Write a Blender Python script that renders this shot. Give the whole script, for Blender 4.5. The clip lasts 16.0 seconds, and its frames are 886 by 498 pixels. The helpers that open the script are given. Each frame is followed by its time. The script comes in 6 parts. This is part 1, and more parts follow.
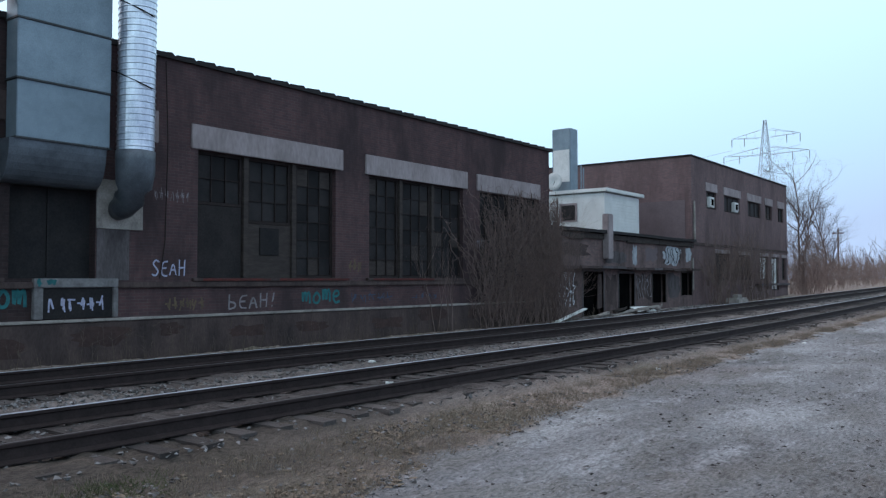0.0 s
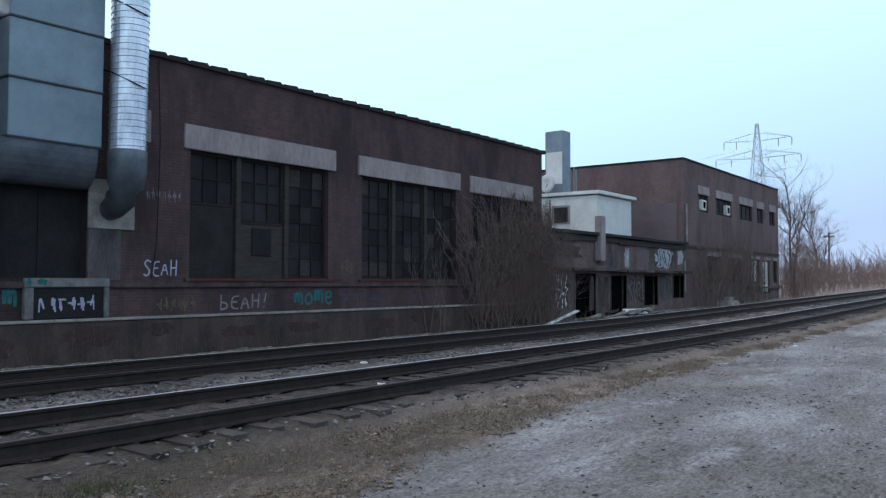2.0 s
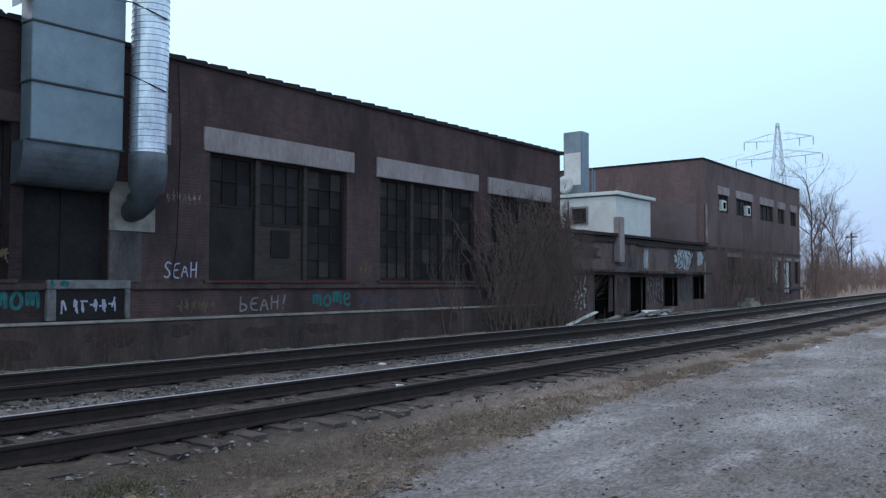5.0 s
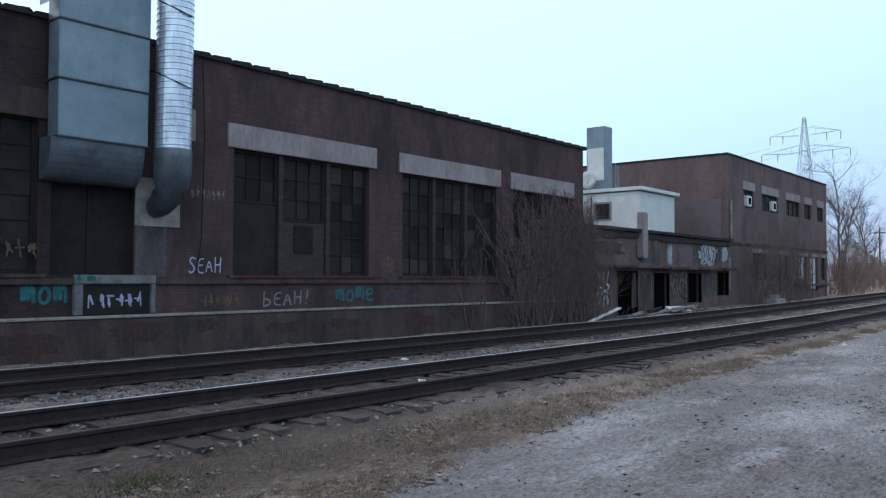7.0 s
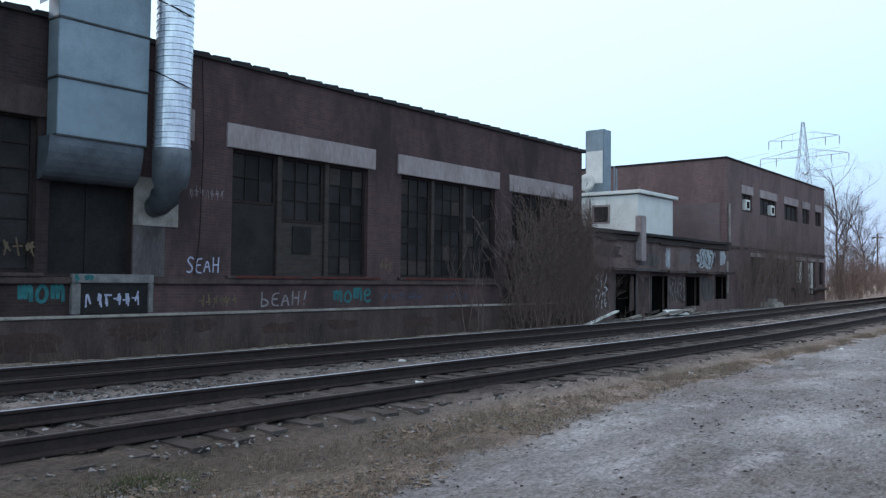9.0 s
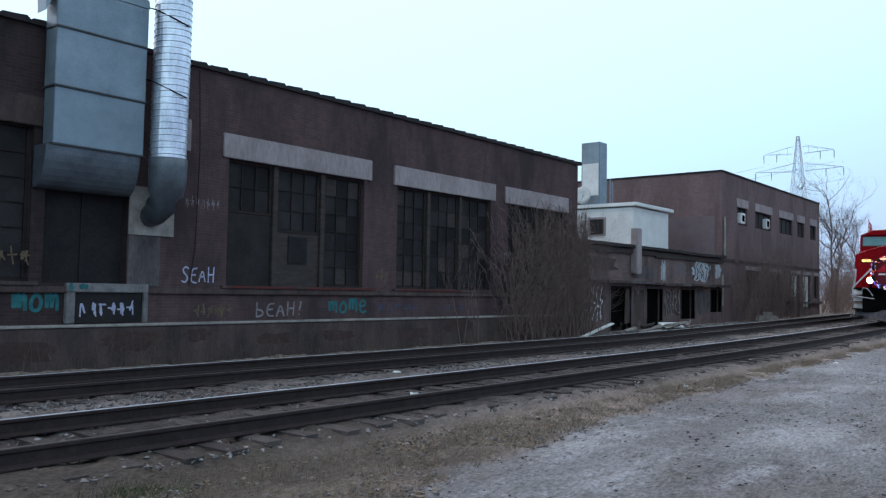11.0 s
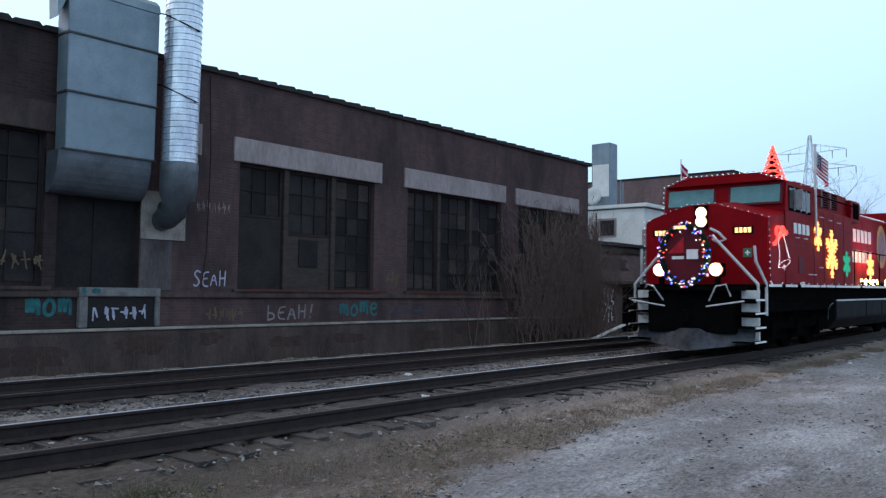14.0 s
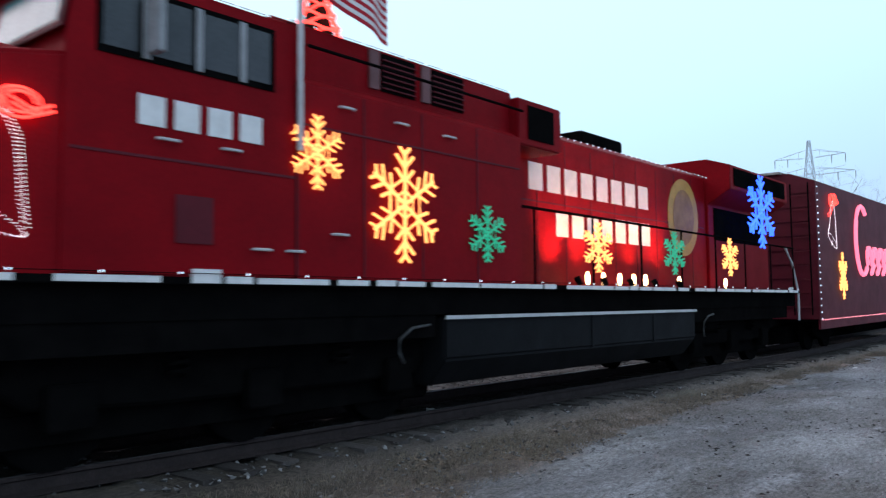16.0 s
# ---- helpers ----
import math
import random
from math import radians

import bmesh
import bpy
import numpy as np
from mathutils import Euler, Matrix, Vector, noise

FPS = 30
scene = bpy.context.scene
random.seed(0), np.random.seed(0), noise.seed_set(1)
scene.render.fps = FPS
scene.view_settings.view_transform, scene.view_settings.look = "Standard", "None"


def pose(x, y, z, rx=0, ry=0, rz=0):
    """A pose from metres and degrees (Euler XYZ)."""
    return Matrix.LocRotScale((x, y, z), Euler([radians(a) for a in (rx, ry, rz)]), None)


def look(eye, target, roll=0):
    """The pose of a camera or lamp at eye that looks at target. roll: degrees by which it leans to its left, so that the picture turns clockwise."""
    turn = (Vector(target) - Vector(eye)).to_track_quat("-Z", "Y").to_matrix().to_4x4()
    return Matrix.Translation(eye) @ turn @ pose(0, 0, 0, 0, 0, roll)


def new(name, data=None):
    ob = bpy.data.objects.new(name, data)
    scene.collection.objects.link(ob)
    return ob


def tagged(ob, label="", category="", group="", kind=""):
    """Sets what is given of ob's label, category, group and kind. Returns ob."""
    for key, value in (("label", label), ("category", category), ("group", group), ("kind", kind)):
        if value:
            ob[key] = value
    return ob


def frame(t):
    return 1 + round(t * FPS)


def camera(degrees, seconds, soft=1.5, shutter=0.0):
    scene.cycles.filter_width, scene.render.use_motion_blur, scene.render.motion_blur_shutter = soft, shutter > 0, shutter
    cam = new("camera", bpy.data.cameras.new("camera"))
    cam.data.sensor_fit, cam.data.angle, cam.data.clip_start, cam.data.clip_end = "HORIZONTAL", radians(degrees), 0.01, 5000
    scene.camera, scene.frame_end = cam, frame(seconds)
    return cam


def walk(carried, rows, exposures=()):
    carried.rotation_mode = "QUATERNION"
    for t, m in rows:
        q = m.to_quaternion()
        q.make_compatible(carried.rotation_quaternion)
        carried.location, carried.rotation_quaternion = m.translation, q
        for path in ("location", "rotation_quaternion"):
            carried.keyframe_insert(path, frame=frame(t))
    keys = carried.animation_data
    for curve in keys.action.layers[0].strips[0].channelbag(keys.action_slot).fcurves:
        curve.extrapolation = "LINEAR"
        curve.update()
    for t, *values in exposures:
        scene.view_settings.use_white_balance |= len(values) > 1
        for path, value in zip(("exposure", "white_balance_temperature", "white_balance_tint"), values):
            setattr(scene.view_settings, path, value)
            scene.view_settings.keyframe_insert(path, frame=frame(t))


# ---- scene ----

# ================= camera and its walk =================
EYE = (0.0, 0.0, 1.366)
TRACK_Y = 7.834
cam = camera(56.8, 16.0, soft=1.3, shutter=0.22)
# seconds, heading from the track's line, tilt up, lean (degrees): a hand-held camera on one spot
HOLD = [(0, 37.25, 2.13, -0.10), (0.5, 37.06, 2.20, -0.01), (1, 36.93, 2.29, 0.06), (1.5, 36.79, 2.29, 0.15), (2, 36.73, 2.23, 0.17), (2.5, 36.69, 2.15, 0.12), (3, 36.65, 2.15, 0.16), (3.5, 36.69, 2.24, 0.23), (4, 36.81, 2.33, 0.15), (6.5, 39.68, 2.13, 0.22), (7, 39.56, 2.01, 0.21), (7.5, 39.55, 1.83, 0.37), (8, 39.49, 1.80, 0.49), (8.5, 39.50, 1.93, 0.52), (9, 39.44, 2.13, 0.63), (11.5, 39.26, 3.07, 1.09), (12, 39.49, 3.10, 1.11), (12.5, 39.61, 3.07, 0.95), (13, 39.75, 3.06, 0.94), (13.5, 39.88, 3.02, 0.86), (14, 39.89, 3.07, 0.65), (14.5, 39.89, 3.17, 0.33), (15, 39.79, 3.38, 0.03), (15.5, 39.91, 3.68, -0.35), (15.8, 39.92, 3.85, -0.53), (16, 40.00, 3.95, -0.53)]


def aim(heading, tilt, lean):
    a, b = radians(heading), radians(tilt)
    way = Vector((math.cos(a) * math.cos(b), math.sin(a) * math.cos(b), math.sin(b)))
    return look(EYE, Vector(EYE) + way * 10, lean)


walk(cam, [(t, aim(a, b, c)) for t, a, b, c in HOLD],
     exposures=[(0, 0.16, 6100, 17), (6.5, 0.18, 6080, 17), (9, 0.33, 6200, 17), (11.5, 0.22, 6040, 17), (13, 0.18, 5980, 17), (16, 0.15, 6020, 18)])

# ================= world and light: overcast winter dusk =================
SUN_EL, SUN_AZ = 38.0, 343.0
world = bpy.data.worlds.new("dusk_sky")
scene.world = world
world.use_nodes = True
wn, wl = world.node_tree.nodes, world.node_tree.links
wn.clear()
sky = wn.new("ShaderNodeTexSky")
sky.sky_type = 'NISHITA'
sky.sun_disc = False
sky.sun_elevation, sky.sun_rotation = radians(SUN_EL), radians(SUN_AZ)
sky.air_density, sky.dust_density, sky.ozone_density = 1.0, 2.0, 1.0
geo = wn.new("ShaderNodeTexCoord")
# a thin cloud layer over the clear sky: pale cyan, brighter on the sun's side, greyer blue towards the horizon
slope = wn.new("ShaderNodeVectorMath")
slope.operation = 'DOT_PRODUCT'
slope.inputs[1].default_value = (-0.10, 0.20, 1.0)
wl.new(geo.outputs["Generated"], slope.inputs[0])
ramp = wn.new("ShaderNodeValToRGB")
ramp.color_ramp.elements[0].position = 0.0
ramp.color_ramp.elements[0].color = (0.46, 0.61, 0.80, 1)
ramp.color_ramp.elements[1].position = 1.0
ramp.color_ramp.elements[1].color = (0.92, 0.92, 0.96, 1)
for place, colour in ((0.10, (0.53, 0.78, 0.95, 1)), (0.24, (0.65, 0.96, 1.06, 1)), (0.48, (0.76, 1.03, 1.10, 1))):
    ramp.color_ramp.elements.new(place).color = colour
wl.new(slope.outputs["Value"], ramp.inputs[0])
cloud = wn.new("ShaderNodeBackground")
cloud.inputs["Strength"].default_value = 1.06
wl.new(ramp.outputs[0], cloud.inputs["Color"])
clear = wn.new("ShaderNodeBackground")
clear.inputs["Strength"].default_value = 0.10
wl.new(sky.outputs[0], clear.inputs["Color"])
mixw = wn.new("ShaderNodeMixShader")
mixw.inputs[0].default_value = 0.92
wl.new(clear.outputs[0], mixw.inputs[1])
wl.new(cloud.outputs[0], mixw.inputs[2])
outw = wn.new("ShaderNodeOutputWorld")
wl.new(mixw.outputs[0], outw.inputs["Surface"])

sun = new("sun", bpy.data.lights.new("sun", 'SUN'))
sun.data.energy, sun.data.angle, sun.data.color = 1.0, radians(40), (1.0, 0.74, 0.66)
sun_way = Vector((math.sin(radians(SUN_AZ)) * math.cos(radians(SUN_EL)), math.cos(radians(SUN_AZ)) * math.cos(radians(SUN_EL)), math.sin(radians(SUN_EL))))
sun.matrix_world = look(sun_way * 60, (0, 0, 0))


# ================= materials =================
def mat(name, c1, c2=None, rough=0.8, metal=0.0, scale=3.0, fine=40.0, bump=0.2, spread=0.5, coat=0.0, random_tint=0.0, stretch=(1, 1, 1), spec=None, grain=0.35):
    """A surface of two colours that mix in patches, with fine grain and relief."""
    m = bpy.data.materials.new(name)
    m.use_nodes = True
    n, l = m.node_tree.nodes, m.node_tree.links
    b = n["Principled BSDF"]
    b.inputs["Metallic"].default_value = metal
    b.inputs["Coat Weight"].default_value = coat
    b.inputs["Specular IOR Level"].default_value = spec if spec is not None else (0.12 if rough > 0.65 else 0.4)
    c2 = c2 or tuple(v * 0.7 for v in c1)
    tc = n.new("ShaderNodeTexCoord")
    mp = n.new("ShaderNodeMapping")
    mp.inputs["Scale"].default_value = stretch
    l.new(tc.outputs["Object"], mp.inputs[0])
    big = n.new("ShaderNodeTexNoise")
    big.inputs["Scale"].default_value, big.inputs["Detail"].default_value, big.inputs["Roughness"].default_value = scale, 6, 0.65
    small = n.new("ShaderNodeTexNoise")
    small.inputs["Scale"].default_value, small.inputs["Detail"].default_value = fine, 4
    l.new(mp.outputs[0], big.inputs["Vector"])
    l.new(mp.outputs[0], small.inputs["Vector"])
    rng = n.new("ShaderNodeMapRange")
    rng.inputs[1].default_value, rng.inputs[2].default_value = 0.5 - spread * 0.35, 0.5 + spread * 0.35
    l.new(big.outputs[0], rng.inputs[0])
    mx = n.new("ShaderNodeMix")
    mx.data_type = 'RGBA'
    mx.inputs[6].default_value, mx.inputs[7].default_value = (*c1, 1), (*c2, 1)
    l.new(rng.outputs[0], mx.inputs[0])
    gr = n.new("ShaderNodeMix")
    gr.data_type, gr.blend_type = 'RGBA', 'OVERLAY'
    gr.inputs[0].default_value = grain
    l.new(mx.outputs[2], gr.inputs[6])
    l.new(small.outputs[0], gr.inputs[7])
    last = gr.outputs[2]
    if random_tint:
        oi = n.new("ShaderNodeObjectInfo")
        hs = n.new("ShaderNodeHueSaturation")
        mr = n.new("ShaderNodeMapRange")
        mr.inputs[3].default_value, mr.inputs[4].default_value = 1 - random_tint, 1 + random_tint
        l.new(oi.outputs["Random"], mr.inputs[0])
        l.new(mr.outputs[0], hs.inputs["Value"])
        l.new(last, hs.inputs["Color"])
        last = hs.outputs[0]
    l.new(last, b.inputs["Base Color"])
    rr = n.new("ShaderNodeMapRange")
    rr.inputs[3].default_value, rr.inputs[4].default_value = max(rough - 0.1, 0.05), min(rough + 0.1, 1)
    l.new(big.outputs[0], rr.inputs[0])
    l.new(rr.outputs[0], b.inputs["Roughness"])
    if bump:
        bp = n.new("ShaderNodeBump")
        bp.inputs["Strength"].default_value, bp.inputs["Distance"].default_value = bump, 0.02
        l.new(small.outputs[0], bp.inputs["Height"])
        l.new(bp.outputs[0], b.inputs["Normal"])
    return m


def brick_mat(name, c1, c2, mortar, stain):
    """Weathered brick courses 68 mm high with streaks of soot running down."""
    m = bpy.data.materials.new(name)
    m.use_nodes = True
    n, l = m.node_tree.nodes, m.node_tree.links
    b = n["Principled BSDF"]
    tc = n.new("ShaderNodeTexCoord")
    sp = n.new("ShaderNodeSeparateXYZ")
    l.new(tc.outputs["Object"], sp.inputs[0])
    ad = n.new("ShaderNodeMath")
    l.new(sp.outputs[0], ad.inputs[0])
    l.new(sp.outputs[1], ad.inputs[1])
    cb = n.new("ShaderNodeCombineXYZ")
    l.new(ad.outputs[0], cb.inputs[0])
    l.new(sp.outputs[2], cb.inputs[1])
    br = n.new("ShaderNodeTexBrick")
    br.inputs["Scale"].default_value = 1.0
    br.inputs["Brick Width"].default_value, br.inputs["Row Height"].default_value = 0.21, 0.068
    br.inputs["Mortar Size"].default_value, br.inputs["Mortar Smooth"].default_value = 0.005, 0.3
    br.inputs["Color1"].default_value, br.inputs["Color2"].default_value, br.inputs["Mortar"].default_value = (*c1, 1), (*c2, 1), (*mortar, 1)
    l.new(cb.outputs[0], br.inputs["Vector"])
    mp = n.new("ShaderNodeMapping")
    mp.inputs["Scale"].default_value = (1.0, 1.0, 0.35)
    l.new(tc.outputs["Object"], mp.inputs[0])
    nz = n.new("ShaderNodeTexNoise")
    nz.inputs["Scale"].default_value, nz.inputs["Detail"].default_value, nz.inputs["Roughness"].default_value = 0.9, 8, 0.7
    l.new(mp.outputs[0], nz.inputs["Vector"])
    rg = n.new("ShaderNodeMapRange")
    rg.inputs[1].default_value, rg.inputs[2].default_value = 0.42, 0.62
    rg.inputs[4].default_value = 0.88
    l.new(nz.outputs[0], rg.inputs[0])
    mx = n.new("ShaderNodeMix")
    mx.data_type = 'RGBA'
    mx.inputs[7].default_value = (*stain, 1)
    l.new(rg.outputs[0], mx.inputs[0])
    l.new(br.outputs[0], mx.inputs[6])
    l.new(mx.outputs[2], b.inputs["Base Color"])
    b.inputs["Roughness"].default_value = 0.9
    b.inputs["Specular IOR Level"].default_value = 0.1
    bp = n.new("ShaderNodeBump")
    bp.inputs["Strength"].default_value, bp.inputs["Distance"].default_value = 0.5, 0.012
    bp.invert = True
    l.new(br.outputs["Fac"], bp.inputs["Height"])
    l.new(bp.outputs[0], b.inputs["Normal"])
    return m


def glow(name, colour, strength, body=(0.04, 0.04, 0.04)):
    m = bpy.data.materials.new(name)
    m.use_nodes = True
    b = m.node_tree.nodes["Principled BSDF"]
    b.inputs["Base Color"].default_value = (*body, 1)
    b.inputs["Emission Color"].default_value = (*colour, 1)
    b.inputs["Emission Strength"].default_value = strength
    return m


def ground_mat(name):
    """Gravel lot that gives way to dry winter grass and, at the rails, to dark ballast (the mesh says where)."""
    m = bpy.data.materials.new(name)
    m.use_nodes = True
    n, l = m.node_tree.nodes, m.node_tree.links
    b = n["Principled BSDF"]
    tc = n.new("ShaderNodeTexCoord")
    mp = n.new("ShaderNodeMapping")
    mp.inputs["Scale"].default_value = (0.5, 1.0, 1.0)
    l.new(tc.outputs["Object"], mp.inputs[0])

    def noise_tex(scale, detail=6, rough=0.65):
        t = n.new("ShaderNodeTexNoise")
        t.inputs["Scale"].default_value, t.inputs["Detail"].default_value, t.inputs["Roughness"].default_value = scale, detail, rough
        l.new(mp.outputs[0], t.inputs["Vector"])
        return t.outputs[0]

    def mix(fac, a, c, blend='MIX'):
        x = n.new("ShaderNodeMix")
        x.data_type, x.blend_type = 'RGBA', blend
        for i, v in ((0, fac), (6, a), (7, c)):
            if isinstance(v, (tuple, float, int)):
                x.inputs[i].default_value = (*v, 1) if isinstance(v, tuple) else v
            else:
                l.new(v, x.inputs[i])
        return x.outputs[2]

    def span(v, lo, hi, a=0.0, c=1.0):
        r = n.new("ShaderNodeMapRange")
        for i, w in enumerate((lo, hi, a, c)):
            r.inputs[i + 1].default_value = w
        l.new(v, r.inputs[0])
        return r.outputs[0]

    fine = noise_tex(28, 5, 0.75)
    patch = noise_tex(0.55, 7, 0.6)
    patch2 = noise_tex(2.2, 6, 0.7)
    gravel = mix(span(patch, 0.36, 0.64), (0.300, 0.306, 0.316), (0.138, 0.135, 0.138))
    gravel = mix(span(patch2, 0.5, 0.72), gravel, (0.345, 0.352, 0.372))
    gravel = mix(span(noise_tex(0.3, 4, 0.5), 0.55, 0.7, 0, 0.6), gravel, (0.16, 0.135, 0.13))
    gravel = mix(span(noise_tex(1.25, 8, 0.72), 0.50, 0.60, 0, 0.55), gravel, (0.125, 0.118, 0.108))
    gravel = mix(span(noise_tex(7.5, 6, 0.75), 0.56, 0.63, 0, 0.75), gravel, (0.085, 0.080, 0.078))
    wheel = n.new("ShaderNodeMapping")
    wheel.inputs["Scale"].default_value = (0.12, 1.5, 1.0)
    l.new(tc.outputs["Object"], wheel.inputs[0])
    rut = n.new("ShaderNodeTexNoise")
    rut.inputs["Scale"].default_value, rut.inputs["Detail"].default_value = 0.9, 5
    l.new(wheel.outputs[0], rut.inputs["Vector"])
    gravel = mix(span(rut.outputs[0], 0.5, 0.68, 0, 0.55), gravel, (0.15, 0.145, 0.152))
    gravel = mix(0.58, gravel, span(fine, 0.3, 0.7), 'OVERLAY')
    dry = mix(span(patch2, 0.35, 0.65), (0.258, 0.210, 0.182), (0.168, 0.138, 0.120))
    dry = mix(span(noise_tex(0.8, 5), 0.53, 0.68, 0, 0.5), dry, (0.120, 0.118, 0.064))
    dry = mix(0.8, dry, span(fine, 0.3, 0.7), 'OVERLAY')
    bal = mix(span(patch2, 0.4, 0.62), (0.084, 0.070, 0.064), (0.195, 0.174, 0.164))
    bal = mix(0.8, bal, span(noise_tex(45, 4, 0.8), 0.3, 0.7), 'OVERLAY')
    at1, at2 = n.new("ShaderNodeAttribute"), n.new("ShaderNodeAttribute")
    at1.attribute_name, at2.attribute_name = "grass", "ballast"
    at3, at4 = n.new("ShaderNodeAttribute"), n.new("ShaderNodeAttribute")
    at3.attribute_name, at4.attribute_name = "oil", "earth_and_dimming"
    edge = n.new("ShaderNodeMath")
    edge.operation = 'MULTIPLY_ADD'
    l.new(span(fine, 0.2, 0.8, -0.5, 0.5), edge.inputs[0])
    edge.inputs[1].default_value = 0.5
    l.new(at1.outputs["Fac"], edge.inputs[2])
    c = mix(span(edge.outputs[0], 0.3, 0.7), gravel, dry)
    c = mix(at2.outputs["Fac"], c, bal)
    grime = mix(span(patch2, 0.4, 0.62), (0.042, 0.035, 0.034), (0.090, 0.077, 0.073))
    grime = mix(0.8, grime, span(noise_tex(45, 4, 0.8), 0.3, 0.7), 'OVERLAY')
    c = mix(at3.outputs["Fac"], c, grime)
    # dark soil, which also stands in for dimming at the view's lower corners
    soil = mix(span(patch2, 0.38, 0.62), (0.040, 0.034, 0.029), (0.078, 0.065, 0.054))
    soil = mix(0.7, soil, span(fine, 0.3, 0.7), 'OVERLAY')
    bare = n.new("ShaderNodeMath")
    bare.operation = 'MULTIPLY'
    l.new(at4.outputs["Fac"], bare.inputs[0])
    l.new(span(noise_tex(1.1, 6, 0.7), 0.30, 0.55, 0.35, 1.0), bare.inputs[1])
    c = mix(bare.outputs[0], c, soil)
    l.new(c, b.inputs["Base Color"])
    b.inputs["Roughness"].default_value = 0.95
    b.inputs["Specular IOR Level"].default_value = 0.15
    bp = n.new("ShaderNodeBump")
    bp.inputs["Strength"].default_value, bp.inputs["Distance"].default_value = 0.7, 0.04
    l.new(fine, bp.inputs["Height"])
    l.new(bp.outputs[0], b.inputs["Normal"])
    return m


M_GROUND = ground_mat("gravel_and_dry_grass")
M_BRICK = brick_mat("sooty_brick", (0.098, 0.057, 0.058), (0.074, 0.048, 0.051), (0.098, 0.079, 0.079), (0.038, 0.029, 0.031))
# soot plus the shade behind the ducts, both put into the brick colour
M_BRICK_S = brick_mat("sooty_shaded_brick", (0.050, 0.034, 0.034), (0.036, 0.026, 0.027), (0.05, 0.042, 0.042), (0.018, 0.015, 0.016))
M_BRICK2 = brick_mat("brown_brick", (0.176, 0.116, 0.117), (0.132, 0.094, 0.097), (0.148, 0.126, 0.124), (0.092, 0.068, 0.070))
M_BRICK3 = brick_mat("dark_annex_brick", (0.178, 0.120, 0.114), (0.120, 0.088, 0.086), (0.15, 0.13, 0.125), (0.062, 0.048, 0.048))
M_CONC = mat("grey_lintel_concrete", (0.345, 0.300, 0.306), (0.175, 0.150, 0.152), 0.9, scale=0.9, fine=9, bump=0.15, grain=0.3, stretch=(1.5, 1, 0.6), spread=0.7)
M_CONC_S = mat("soot_streaked_concrete", (0.12, 0.108, 0.112), (0.05, 0.044, 0.046), 0.9, scale=1.6, fine=20, bump=0.2, stretch=(1.6, 1, 0.5))
M_MAUVE = mat("faded_mauve_render", (0.15, 0.122, 0.13), (0.11, 0.09, 0.096), 0.9, scale=0.8, fine=14, bump=0.1, grain=0.2)
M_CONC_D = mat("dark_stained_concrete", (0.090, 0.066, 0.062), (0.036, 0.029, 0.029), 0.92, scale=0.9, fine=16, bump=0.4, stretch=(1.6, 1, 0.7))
M_CONC_L = mat("pale_worn_concrete", (0.34, 0.315, 0.29), (0.18, 0.165, 0.155), 0.9, scale=2.5, fine=30, bump=0.3)
M_TAR = mat("black_tar_coping", (0.02, 0.019, 0.02), (0.035, 0.032, 0.033), 0.8, scale=3)
M_STEEL = mat("galvanised_sheet", (0.215, 0.275, 0.320), (0.150, 0.198, 0.235), 0.5, 0.45, scale=1.6, fine=60, bump=0.05)
M_STEEL_D = mat("dark_duct_seam", (0.06, 0.065, 0.07), None, 0.6, 0.5)
# dull elbow sheet, coloured darker to include the shade on its underside
M_STEEL_E = mat("dull_shaded_elbow_steel", (0.120, 0.140, 0.165), (0.062, 0.072, 0.086), 0.5, 0.4, scale=2.0, bump=0.05)
M_SPIRAL = mat("bright_spiral_duct", (0.74, 0.78, 0.84), (0.42, 0.46, 0.54), 0.34, 0.85, scale=2.6, fine=40, bump=0.05, stretch=(1.6, 1.6, 0.5))
M_RAIL_SIDE = mat("rusty_rail", (0.044, 0.033, 0.032), (0.030, 0.023, 0.023), 0.8, 0.3, scale=6)
# two copies of one worn rail head: with and without the sky's gleam painted in
M_RAIL_TOP = mat("gleaming_rail_head", (0.52, 0.55, 0.62), (0.34, 0.36, 0.41), 0.55, 0.6, scale=2, bump=0, spec=0.5)
M_RAIL_DULL = mat("gleamless_rail_head", (0.10, 0.095, 0.10), (0.06, 0.056, 0.058), 0.6, 0.6, scale=2, bump=0)
M_TIE = mat("creosoted_timber", (0.050, 0.044, 0.043), (0.094, 0.083, 0.079), 0.9, scale=3, fine=30, bump=0.6, random_tint=0.35, stretch=(6, 1, 6))
M_STONE = mat("ballast_stone", (0.15, 0.145, 0.15), (0.07, 0.066, 0.066), 0.9, scale=9, fine=60)
M_GLASS_D = mat("grimy_dark_glass", (0.016, 0.016, 0.017), (0.032, 0.029, 0.030), 0.6, scale=1.3, fine=25, bump=0.05, spec=0.1)
M_GLASS_F = mat("dusty_pane", (0.034, 0.031, 0.032), (0.018, 0.017, 0.018), 0.7, scale=1.1, fine=18, bump=0.05, spec=0.08)
M_GLASS_B = mat("sooted_pane", (0.011, 0.0105, 0.0115), (0.018, 0.017, 0.018), 0.7, scale=2, bump=0, spec=0.1)
M_BOARD_B = mat("blackened_board", (0.019, 0.019, 0.021), (0.030, 0.028, 0.028), 0.9, scale=2, fine=25, bump=0.1, spec=0.05)
M_BOARD_P = mat("sooty_closing_board", (0.024, 0.0225, 0.023), (0.036, 0.032, 0.032), 0.9, scale=1.5, fine=25, bump=0.1, spec=0.05)
M_SASH = mat("rusted_sash_bar", (0.022, 0.018, 0.018), (0.036, 0.029, 0.028), 0.85, scale=6, spec=0.08)
